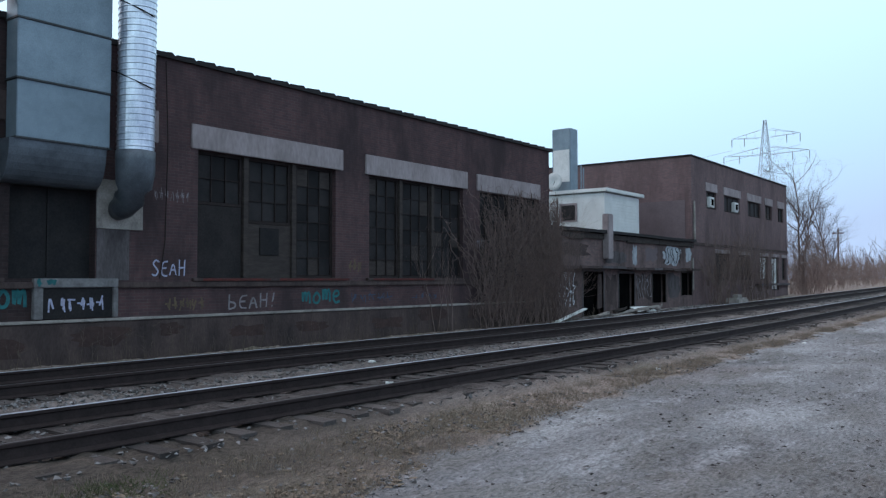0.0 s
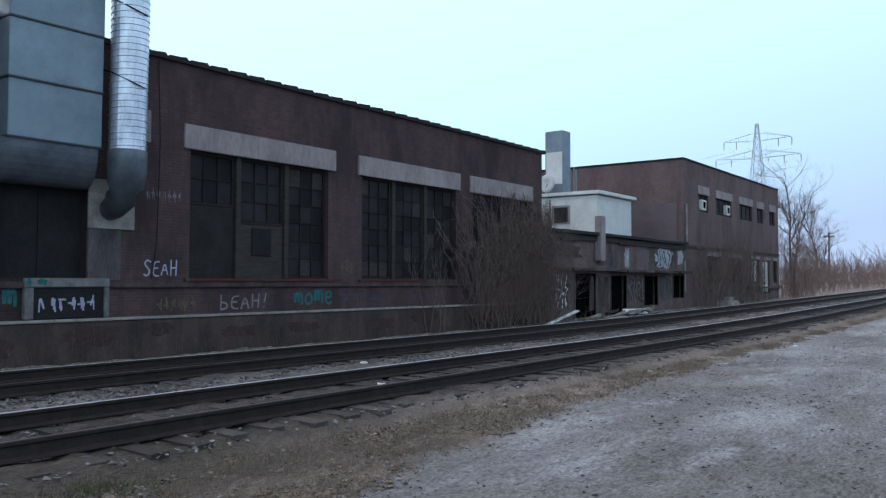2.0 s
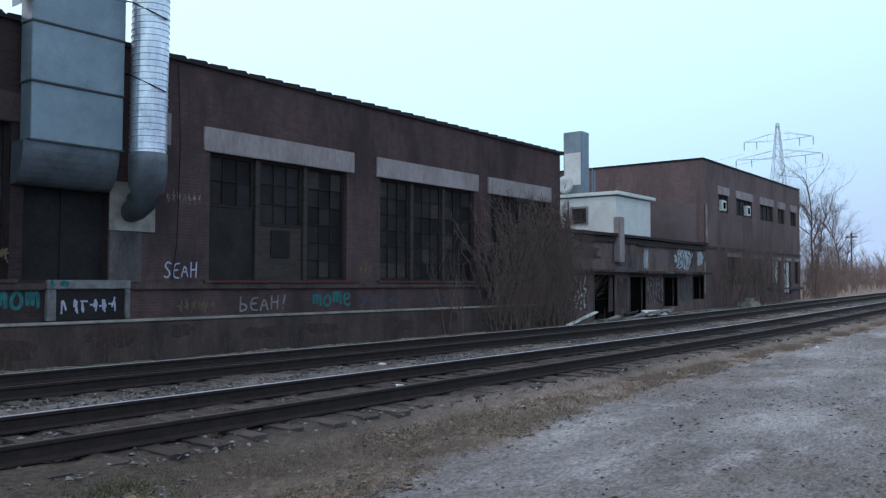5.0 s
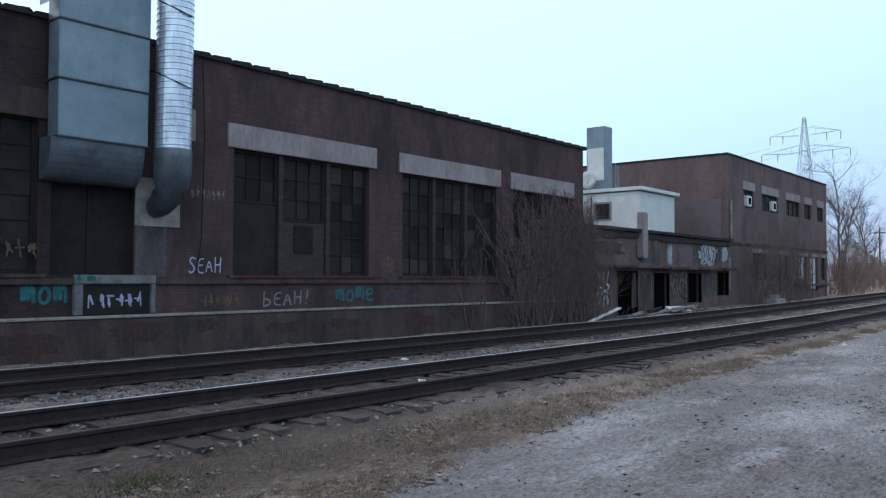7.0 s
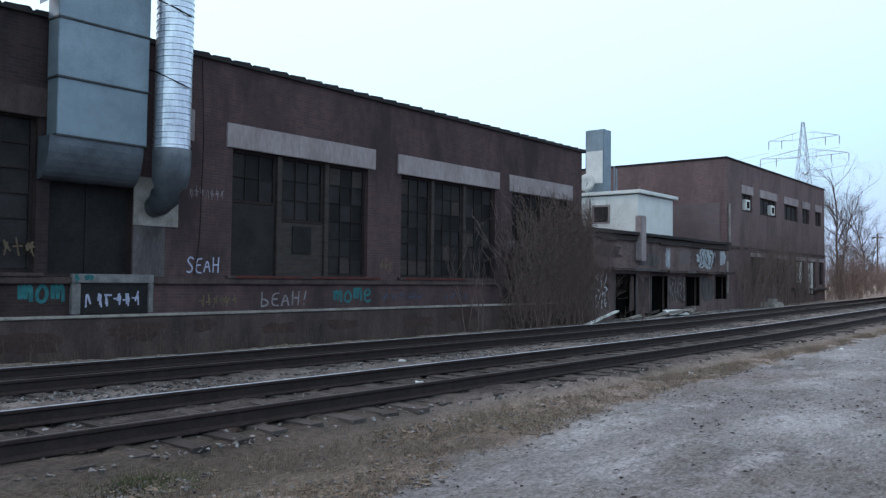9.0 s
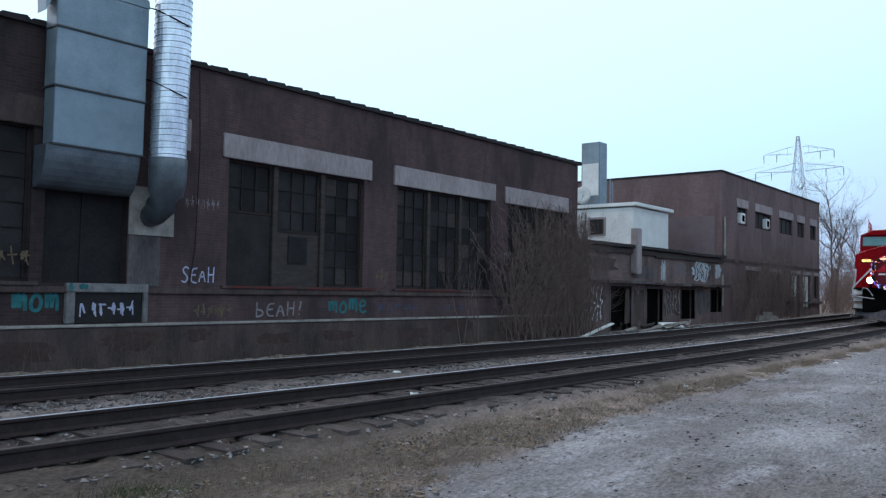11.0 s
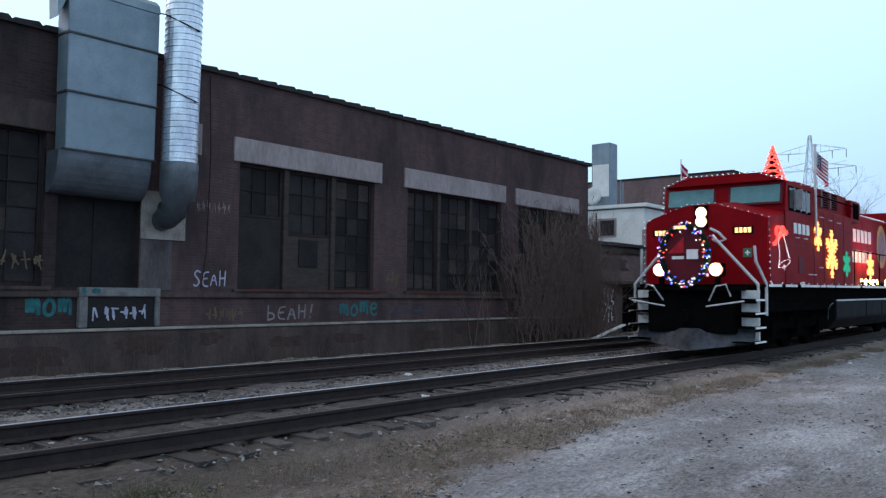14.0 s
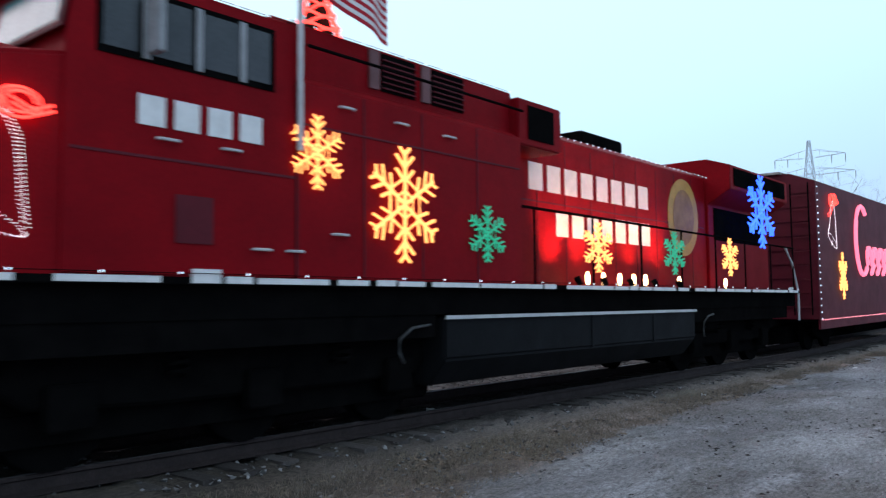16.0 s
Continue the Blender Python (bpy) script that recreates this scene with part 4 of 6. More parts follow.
for a, b, c, d in BH_HOLES:
    up = c > 5
    part("lintel", Mesh().box(a - 0.15, b + 0.15, BY - 0.04, BY + 0.25, d + 0.005, d + (0.48 if up else 0.22)), M_CONC, b2, bevel=0.01)
    w = Mesh().box(a, a + 0.08, BY + 0.1, BY + 0.18, c, d).box(b - 0.08, b, BY + 0.1, BY + 0.18, c, d).box(a + 0.08, b - 0.08, BY + 0.1, BY + 0.18, d - 0.08, d).box(a + 0.08, b - 0.08, BY + 0.1, BY + 0.18, c, c + 0.08)
    n = max(1, round((b - a) / 0.9))
    for i in range(1, n):
        xx = a + (b - a) * i / n
        w.box(xx - 0.04, xx + 0.04, BY + 0.11, BY + 0.17, c + 0.08, d - 0.08)
    wo = part("window", w, M_SASH, b2)
    part("pane", Mesh().box(a + 0.06, b - 0.06, BY + 0.14, BY + 0.15, c + 0.06, d - 0.06), M_SIDING if (a in (58.1, 55.5) and not up) else M_GLASS_D, wo)
part("entrance_sill", Mesh().box(54.3, 61.9, BY - 0.22, BY - 0.003, 0.92, 1.06), M_CONC_S, b2, "worn concrete sill", bevel=0.015)
for xx in (46.2, 50.5):
    ac = thing("window_air_conditioner", "small white air conditioner in an upper window", "air conditioner", group="window air conditioners")
    part("case", Mesh().box(xx - 0.35, xx + 0.35, BY - 0.1, BY + 0.12, 5.42, 6.02), M_SIDING, ac, bevel=0.03)
    part("grille", Mesh().box(xx - 0.19, xx + 0.19, BY - 0.112, BY - 0.102, 5.54, 5.9), M_BLACK, ac)
part("render_band", Mesh().box(BX0 - 0.02, BX0 - 0.003, BY + 0.35, 21.5, 3.3, 5.65), M_MAUVE, b2, "faded mauve rendered band")
part("downpipe", Mesh().cyl((BX0 + 0.25, BY - 0.07, 3.4), (BX0 + 0.25, BY - 0.07, 5.6), 0.06, 8), M_CONC_L, b2)

# ================= bare trees, scrub and weeds =================
def sticks(name, segs, material, label, category, kind="", group="", parent=None):
    """Thin three-sided tapered stems; segs hold two ends and two radii."""
    a = np.array([s[0] for s in segs], float)
    b = np.array([s[1] for s in segs], float)
    ra, rb = np.array([s[2] for s in segs], float), np.array([s[3] for s in segs], float)
    d = b - a
    d /= np.linalg.norm(d, axis=1, keepdims=True) + 1e-9
    ref = np.where(np.abs(d[:, 2:3]) < 0.9, np.array([[0.0, 0.0, 1.0]]), np.array([[1.0, 0.0, 0.0]]))
    u = np.cross(d, ref)
    u /= np.linalg.norm(u, axis=1, keepdims=True) + 1e-9
    w = np.cross(d, u)
    ring = [u * math.cos(2.0944 * k) + w * math.sin(2.0944 * k) for k in range(3)]
    vs = np.stack([a + q * ra[:, None] for q in ring] + [b + q * rb[:, None] for q in ring], 1).reshape(-1, 3)
    base = np.arange(len(segs))[:, None] * 6
    fs = np.concatenate([base + np.array([[i, (i + 1) % 3, 3 + (i + 1) % 3, 3 + i]]) for i in range(3)], 0)
    me = bpy.data.meshes.new(name)
    me.from_pydata(vs.tolist(), [], fs.tolist())
    me.materials.append(material)
    me.shade_smooth()
    ob = new(name, me)
    ob.parent = parent
    return tagged(ob, label, category, group, kind)


def grow(r, p, d, length, rad, depth, out, spread=0.55, lift=0.12, wiggle=0.18):
    """One limb as a wandering line that forks."""
    steps = 4
    for i in range(steps):
        nd = (d + Vector((r.gauss(0, wiggle), r.gauss(0, wiggle), r.gauss(0, wiggle * 0.6) + lift * 0.3))).normalized()
        q = p + nd * (length / steps)
        r2 = rad * (1 - 0.35 * (i + 1) / steps)
        out.append((tuple(p), tuple(q), rad * (1 - 0.35 * i / steps), r2))
        if depth > 0 and i >= 1:
            for _ in range(1 if r.random() < 0.6 else 2):
                side = Vector((r.gauss(0, 1), r.gauss(0, 1), r.gauss(0.25, 0.6))).normalized()
                grow(r, q, (nd * (1 - spread) + side * spread).normalized(), length * r.uniform(0.5, 0.78), r2 * r.uniform(0.4, 0.62), depth - 1, out, spread, lift, wiggle)
        p, d = q, nd


def bare_tree(x, y, height, seed, label):
    r = random.Random(seed)
    t = thing("bare_tree", label, "tree", (x, y, gz(x) - 0.1), group="bare trees")
    trunk, crown = [], []
    p, d = Vector((0, 0, 0)), Vector((r.uniform(-0.06, 0.06), r.uniform(-0.06, 0.06), 1)).normalized()
    n = 9
    rad = height * 0.016
    for i in range(n):
        q = p + d * height * 0.62 / n
        trunk.append((tuple(p), tuple(q), rad * (1 - 0.07 * i), rad * (1 - 0.07 * (i + 1))))
        if i >= 2:
            for _ in range(2):
                ang = r.uniform(0, 6.283)
                grow(r, q, Vector((math.cos(ang) * 0.8, math.sin(ang) * 0.8, r.uniform(0.8, 1.5))).normalized(), height * r.uniform(0.13, 0.23), rad * 0.34, 4 if i > 4 else 3, crown, 0.45)
        d = (d + Vector((r.gauss(0, 0.09), r.gauss(0, 0.09), 0.1))).normalized()
        p = q
    grow(r, p, d, height * 0.36, rad * 0.4, 3, crown, 0.5)
    sticks("trunk", trunk, M_BARK, "", "", parent=t)
    sticks("crown", crown, M_BARK, "", "", parent=t)


bare_tree(84, 20.5, 11.6, 1, "tall bare winter tree beyond the brick building")
bare_tree(92, 22.0, 10.6, 2, "tall bare winter tree beyond the brick building")
bare_tree(98, 21.0, 10.4, 3, "slender bare winter tree beside the railway")
bare_tree(89, 24.5, 11.8, 4, "tall bare winter tree behind the brick building")
bare_tree(108, 23, 7.0, 5, "slender bare winter tree beside the railway")


def shrub(x, y, width, height, stems, seed, label, material=M_TWIG, depth=2):
    r = random.Random(seed)
    out = []
    t = thing("bare_shrub", label, "shrub", (x, y, gz(x)), group="bare shrubs")
    for _ in range(stems):
        p = Vector((r.uniform(-width, width), r.uniform(-0.3, 0.3), -0.05))
        grow(r, p, Vector((r.gauss(0, 0.28), r.gauss(0, 0.15), 1)).normalized(), height * r.uniform(0.5, 1.0), 0.017, depth, out, 0.38, 0.3, 0.13)
    sticks("stem_base", [s for s in out if s[2] > 0.0095], material, "", "", "stuff", parent=t)
    sticks("crown", [s for s in out if s[2] <= 0.0095], material, "", "", "stuff", parent=t)


# climbers and scrub that cover the factory's corner
shrub(23.3, 15.3, 0.9, 1.0, 22, 21, "tangled bare brown shrub against the brick wall", depth=3)
shrub(25.2, 15.3, 1.2, 1.5, 34, 22, "low dense bare brown shrub against the brick wall", depth=3)
shrub(27.2, 15.2, 0.9, 2.3, 44, 23, "tall dense bare brown shrub at the corner of the factory", depth=3)
shrub(20.4, 15.4, 0.35, 1.9, 4, 25, "few thin bare saplings against the wall")
r = random.Random(31)
vine = []
for _ in range(520):
    x = 27.6 - 5.2 * r.random() ** 1.5
    z, y = gz(x) + r.uniform(0.0, 2.8), WY - r.uniform(0.13, 0.34)
    top = 4.45 - max(0.0, 24.2 - x) * 0.9 + r.uniform(-1.9, 0.15)
    dx = r.gauss(0.0, 0.05)
    while z < top:
        x2, z2, y2 = min(x + dx + r.gauss(0, 0.08), 27.95), z + r.uniform(0.05, 0.2), min(WY - 0.12, y + r.gauss(0.01, 0.03))
        vine.append(((x, y, z), (x2, y2, z2), 0.009, 0.008))
        if r.random() < 0.8:
            vine.append(((x2, y2, z2), (x2 + r.gauss(0, 0.26), y2 - r.uniform(-0.02, 0.12), z2 + r.gauss(-0.06, 0.16)), 0.006, 0.002))
        x, y, z = x2, y2, z2
sticks("wall_climber", vine, M_TWIG, "tangle of bare brown climbers covering the brick corner", "climber", kind="stuff")
for i, (xx, hh) in enumerate([(44.5, 2.6), (46.8, 3.0), (49.2, 3.0), (51.5, 2.8), (53.8, 2.4), (64.0, 3.2), (67.5, 3.6)]):
    shrub(xx, 15.2, 1.3, hh, 26, 50 + i, "bare brown scrub along the brick building", M_BRUSH)

r = random.Random(77)
far = []
for _ in range(900):
    xx = 64 + 190 * r.random() ** 1.4
    yy = r.uniform(15.0, 17.5) + (xx - 64) * r.random() * 0.16
    p = Vector((xx, yy, gz(xx) - 0.05))
    grow(r, p, Vector((r.gauss(0, 0.2), r.gauss(0, 0.2), 1)).normalized(), r.uniform(0.6, 1.9) * (1 + (xx - 64) / 170), 0.02, 2 if xx < 120 else 1, far, 0.42, 0.3, 0.15)
sticks("scrub_belt", far, M_BRUSH, "belt of bare brown scrub along the railway", "scrub", kind="stuff")
far = []
for _ in range(1500):
    xx = r.uniform(230, 620)
    yy = r.uniform(-90, 140)
    p = Vector((xx, yy, gz(xx) - 0.05))
    if abs(yy - 9.5) < 7:
        continue
    grow(r, p, Vector((r.gauss(0, 0.1), r.gauss(0, 0.1), 1)).normalized(), r.uniform(5, 10), 0.16, 1, far, 0.45, 0.3, 0.15)
sticks("far_woods", far, M_BRUSH, "hazy belt of bare woods in the distance", "woods", kind="stuff")

wd = []
for _ in range(620):
    xx = r.uniform(4, 30)
    p = Vector((xx, r.uniform(14.0, WY - 0.2), gz(xx) - 0.02))
    hgt = r.uniform(0.1, 0.5) if r.random() < 0.85 else r.uniform(0.5, 1.0)
    q = p + Vector((r.gauss(0, 0.12), r.gauss(0, 0.06), hgt))
    wd.append((tuple(p), tuple(q), 0.006, 0.002))
    if hgt > 0.5:
        for _ in range(4):
            s = p.lerp(q, r.uniform(0.4, 0.95))
            wd.append((tuple(s), tuple(s + Vector((r.gauss(0, 0.12), r.gauss(0, 0.06), r.uniform(0.02, 0.18)))), 0.004, 0.001))
sticks("wall_weeds", wd, M_WEED, "dead weeds along the factory wall", "weeds", kind="stuff")
gr = []
for _ in range(30000):
    xx = 3 + 42 * r.random() ** 1.6
    e = 5.85 - 1.55 * math.exp(-(xx - 4) / 6)
    yy = r.uniform(e - 0.15, 6.5)
    p = Vector((xx, yy, gz(xx) - 0.01))
    wv = 0.5 + 0.5 * math.sin(xx * 2.3 + 1.7 * math.sin(yy * 5)) * math.sin(yy * 4.1)
    hgt = r.uniform(0.02, 0.085) * (0.5 + wv)
    gr.append((tuple(p), tuple(p + Vector((r.gauss(0, 0.035), r.gauss(0, 0.035), hgt))), 0.004, 0.001))
sticks("dry_grass", gr, M_DRY, "short dry winter grass beside the track", "grass", kind="stuff")

tuft = []
for _ in range(420):
    xx, yy = r.gauss(3.6, 0.26), r.gauss(6.05, 0.18)
    p = Vector((xx, yy, gz(xx) + 0.0))
    tuft.append((tuple(p), tuple(p + Vector((r.gauss(0, 0.05), r.gauss(0, 0.05), r.uniform(0.02, 0.08)))), 0.005, 0.001))
sticks("green_grass", tuft, mat("green_blade", (0.075, 0.092, 0.040), (0.055, 0.062, 0.032), 0.9, scale=4, bump=0), "small tuft of green grass beside the track", "grass", kind="stuff")

# ================= transmission tower and lines =================
def make_pylon(x, y, height):
    t = thing("transmission_tower", "distant grey steel lattice transmission tower", "transmission tower", (x, y, gz(x)))
    body, arms = [], []
    n = 12
    lvl = [height * (1 - (1 - i / n) ** 1.15) for i in range(n + 1)]
    wid = [3.4 * (1 - z / height) + 0.3 for z in lvl]
    rad = 0.05
    for i in range(n):
        for k in range(4):
            sx, sy = ((1, 1), (-1, 1), (-1, -1), (1, -1))[k]
            ex, ey = ((1, 1), (-1, 1), (-1, -1), (1, -1))[(k + 1) % 4]
            a = (sx * wid[i], sy * wid[i], lvl[i])
            b = (sx * wid[i + 1], sy * wid[i + 1], lvl[i + 1])
            c = (ex * wid[i + 1], ey * wid[i + 1], lvl[i + 1])
            e = (ex * wid[i], ey * wid[i], lvl[i])
            body += [(a, b, rad * 1.5, rad * 1.5), (a, c, rad, rad), (e, b, rad, rad), (b, c, rad, rad)]
    dirx, diry = 0.03, -1.0
    for z, span in ((height * 0.785, 10.4), (height * 0.893, 8.3)):
        for s in (-1, 1):
            tip = (dirx * s * span, diry * s * span, z + 0.4)
            for o in (-1, 1):
                arms.append(((dirx * s * 1.2 + o * 0.7, diry * s * 1.2 + o * 0.6, z), tip, rad, rad))
                arms.append(((dirx * s * 1.2 + o * 0.7, diry * s * 1.2 + o * 0.6, z + 2.0), tip, rad, rad))
            for f in (0.3, 0.55, 0.8):
                arms.append(((dirx * s * span * f, diry * s * span * f, z), (dirx * s * span * f, diry * s * span * f, z + 2.0 * (1 - f) + 0.3), rad * 0.8, rad * 0.8))
            for f in (0.62, 1.0):
                arms.append(((dirx * s * span * f, diry * s * span * f, z + 0.2), (dirx * s * span * f, diry * s * span * f, z - 1.8), 0.16, 0.10))
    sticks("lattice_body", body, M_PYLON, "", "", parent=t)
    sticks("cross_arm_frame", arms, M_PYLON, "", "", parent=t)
    return [(x + dirx * s * sp, y + diry * s * sp, GROUND_Z + z - 1.7) for z, sp in ((height * 0.785, 10.4), (height * 0.893, 8.3)) for s in (-1, 1)]


# distance haze is mixed into this pale blue steel colour
M_PYLON = mat("haze_tinted_steel", (0.48, 0.55, 0.62), None, 0.7, 0.3, bump=0)
tips = make_pylon(214.0, 60.0, 41.0)
for i, (a, b, c) in enumerate(tips):
    w = Mesh()
    end = (a + 40, b + 260, c + 3)
    w.tube([(a + (end[0] - a) * s, b + (end[1] - b) * s, c + (end[2] - c) * s - 9 * 4 * s * (1 - s)) for s in np.linspace(0, 1, 14)], 0.035, 4)
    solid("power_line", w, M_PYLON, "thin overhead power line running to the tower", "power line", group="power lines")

# rubble beside the annex
r = random.Random(9)
rb = thing("rubble_heap", "heap of broken boards and pale rubble by the annex", "rubble")
for k in range(16):
    xx, yy = r.uniform(29, 36), r.uniform(14.5, 15.5)
    a, l2 = r.uniform(-0.5, 0.5), r.uniform(0.4, 1.6)
    zz = gz(xx) + r.uniform(0.02, 0.25)
    part("broken_board", Mesh().prism([(xx, yy, zz), (xx, yy + 0.14, zz), (xx, yy + 0.14, zz + 0.04), (xx, yy, zz + 0.04)],
                                      [(xx + l2, yy + a, zz + r.uniform(0, 0.35)), (xx + l2, yy + a + 0.14, zz + 0.1), (xx + l2, yy + a + 0.14, zz + 0.14), (xx + l2, yy + a, zz + 0.14)]), M_CONC_L if k % 3 else M_BOARD, rb)
solid("concrete_rubble", Mesh().box(46.4, 48.3, 14.6, 15.4, -0.15, 0.3).box(46.9, 47.8, 14.7, 15.2, 0.3, 0.48), M_CONC_L, "pale lumps of broken concrete among weeds", "rubble", bevel=0.12)

# loose boards, litter and a far pole
solid("fallen_plank", Mesh().prism([(26.5, 15.0, -0.30), (26.56, 14.85, -0.30), (26.56, 14.85, -0.25), (26.5, 15.0, -0.25)], [(29.4, 15.35, 0.10), (29.46, 15.2, 0.10), (29.46, 15.2, 0.15), (29.4, 15.35, 0.15)]), M_SIDING, "long pale plank leaning on rubble by the annex", "plank").location.z = float(rise(28))
solid("white_sheet", Mesh().prism([(33.6, 14.9, -0.26), (35.4, 14.8, -0.28), (35.5, 15.2, -0.10), (33.7, 15.3, -0.08)], [(33.6, 14.9, -0.22), (35.4, 14.8, -0.24), (35.5, 15.2, -0.06), (33.7, 15.3, -0.04)]), M_SIDING, "white board lying on the ground", "board").location.z = float(rise(34)) + 0.06
for x, y, s in ((7.98, 9.55, 0.10), (11.37, 10.3, 0.07), (9.15, 7.95, 0.05), (14.2, 5.9, 0.04), (22.0, 5.3, 0.05)):
    r = random.Random(int(x * 10))
    ring = [(x + s * r.uniform(0.7, 1.4) * math.cos(q), y + s * r.uniform(0.7, 1.4) * math.sin(q)) for q in np.linspace(0, 6.283, 7, endpoint=False)]
    zb = -0.19 if y > 6.5 else GROUND_Z + 0.01
    solid("litter_scrap", Mesh().prism([(p, q, zb + r.uniform(0, 0.03)) for p, q in ring], [(p, q, zb + 0.035 + r.uniform(0, 0.03)) for p, q in ring]), M_SIDING, "crumpled white scrap lying beside the rails", "litter", group="litter scraps")
pole = thing("utility_pole", "thin wooden utility pole far along the railway", "utility pole", (127, 25.8, gz(127)))
part("pole", Mesh().cyl((0, 0, 0), (0, 0, 7.9), 0.14, 8, 0.1), M_TWIG, pole)
part("crossarm", Mesh().box(-0.06, 0.06, -0.8, 0.8, 7.2, 7.35), M_TWIG, pole)


# ================= the decorated locomotive (front at x = 0, runs towards -x) =================
loco = thing("locomotive", "maroon diesel locomotive decorated with coloured holiday lights", "locomotive", (124, TRACK_Y, 0))
HALF = 1.55


def bulbs(points, r):
    m = Mesh()
    for p in points:
        m.ball(p, r)
    return m


BULB = {}


def bulb_parts(points, r, material, parent, label=""):
    """Bulbs as parts of their own on one shared mesh."""
    key = (r, material.name)
    if key not in BULB:
        BULB[key] = Mesh().ball((0, 0, 0), r).data("bulb", material)
    for p in points:
        ob = new("bulb", BULB[key])
        ob.parent = parent
        ob.location = p
        tagged(ob, label)


def light_string(parent, pts, step, r, material, label):
    """A thin dark wire with bulbs along it."""
    wire = part("light_string", Mesh().tube(pts, 0.004, 4), M_BLACK, parent, label)
    bulb_parts(path_points(pts, step), r, material, wire)


def path_points(pts, step):
    """Evenly spaced points along a line of corners."""
    out = []
    for a, b in zip(pts, pts[1:]):
        a, b = Vector(a), Vector(b)
        n = max(1, round((b - a).length / step))
        out += [tuple(a.lerp(b, i / n)) for i in range(n)]
    return out + [tuple(pts[-1])]


def make_loco():
    L = loco
    # underframe, deck and sill
    part("underframe", Mesh().box(-0.1, 19.5, -1.42, 1.42, 1.25, 1.56).box(0.3, 19.2, -0.98, 0.98, 0.72, 1.25), M_BLACK, L, "grimy black underframe")
    part("deck", Mesh().box(-0.15, 19.55, -HALF, HALF, 1.56, 1.63), M_BLACK, L, bevel=0.01)
    x = 0.05
    r = random.Random(5)
    while x < 19.3:
        w = r.choice((0.3, 0.45, 0.9, 1.4))
        part("reflector_stripe", Mesh().box(x, min(x + w, 19.4), -HALF - 0.012, -HALF - 0.003, 1.575, r.choice((1.64, 1.70)) if w < 0.4 else 1.632), M_WHITE, L, "white reflective sill stripe")
        x += w + r.choice((0.05, 0.12, 0.3))
    # nose: front plate, slanting top
    plan = [(0.0, -1.22), (0.16, -HALF + 0.02), (1.75, -HALF + 0.02), (1.75, HALF - 0.02), (0.16, HALF - 0.02), (0.0, 1.22)]
    top = [3.28, 3.16, 3.46, 3.46, 3.16, 3.28]
    nose = Mesh()
    ring0 = [(x, y, 1.63) for x, y in plan]
    ring1 = [(x, y, z) for (x, y), z in zip(plan, top)]
    n = len(plan)
    nose.add(ring0 + ring1 + [(0.0, -0.35, 3.54), (0.0, 0.35, 3.54), (1.75, -0.4, 3.74), (1.75, 0.4, 3.74), (0.0, -0.35, 1.63), (0.0, 0.35, 1.63)],
             [(1, 2, 8, 7), (3, 4, 10, 9), (0, 1, 7, 6), (4, 5, 11, 10), (0, 6, 12, 16), (16, 12, 13, 17), (17, 13, 11, 5),
              (6, 7, 8, 14, 12), (12, 14, 15, 13), (13, 15, 9, 10, 11), (2, 3, 9, 15, 14, 8)])
    part("nose", nose, M_RED, L, "maroon nose", bevel=0.03)
    # cab
    prof = [(-HALF, 1.63), (HALF, 1.63), (HALF, 4.16), (1.05, 4.36), (0.45, 4.42), (-0.45, 4.42), (-1.05, 4.36), (-HALF, 4.16)]
    cab = Mesh()
    # windscreen leans back a little from the nose top
    a = [(1.28, -HALF, 1.63), (1.28, HALF, 1.63), (1.28, HALF, 3.50)] + [(1.40, y, z) for y, z in prof[2:]] + [(1.28, -HALF, 3.50)]
    b = [(3.62, -HALF, 1.63), (3.62, HALF, 1.63), (3.62, HALF, 3.50)] + [(3.62, y, z) for y, z in prof[2:]] + [(3.62, -HALF, 3.50)]
    cab.prism(a, b)
    cb = part("cab", cab, M_RED, L, "maroon cab", bevel=0.02)
    # windscreens on the leaning front 
    def screen(y0, y1, z0, z1, out):
        f = lambda z: 1.28 + 0.12 * (z - 3.50) / 0.66 - out
        return [(f(z0), y0, z0), (f(z0), y1, z0), (f(z1), y1, z1), (f(z1), y0, z1)]
    for y0, y1 in ((-1.42, -0.22), (0.22, 1.42)):
        part("windscreen_frame", Mesh().prism(screen(y0 - 0.06, y1 + 0.06, 3.60, 4.12, 0.012), screen(y0 - 0.06, y1 + 0.06, 3.60, 4.12, -0.02)), M_RED_D, cb)
        part("windscreen", Mesh().prism(screen(y0, y1, 3.65, 4.07, 0.02), screen(y0, y1, 3.65, 4.07, 0.0)), M_CABGLASS, cb, "greenish windscreen")
    visor = Mesh().prism([(1.24, -1.45, 4.17), (1.24, 1.45, 4.17), (1.24, 0.9, 4.38), (1.24, -0.9, 4.38)], [(1.5, -HALF, 4.16), (1.5, HALF, 4.16), (1.5, 1.0, 4.42), (1.5, -1.0, 4.42)])
    part("visor", visor, M_RED, cb)
    for s in (-1, 1):
        y = s * (HALF + 0.004)
        part("side_window", Mesh().box(1.55, 3.34, y - 0.008, y + 0.008, 3.44, 4.05), M_BLACK, cb)
        for x0, x1 in ((1.60, 1.92), (2.02, 2.42), (2.52, 2.92), (2.98, 3.28)):
            part("window_pane", Mesh().box(x0, x1, y + s * 0.009 - 0.003, y + s * 0.009 + 0.003, 3.50, 4.0), M_SIDEGLASS, cb)
        for x0 in (1.95, 2.46, 2.93):
            part("window_post", Mesh().box(x0, x0 + 0.07, y + s * 0.014 - 0.006, y + s * 0.014 + 0.006, 3.46, 4.03), M_DARKPOST, cb)
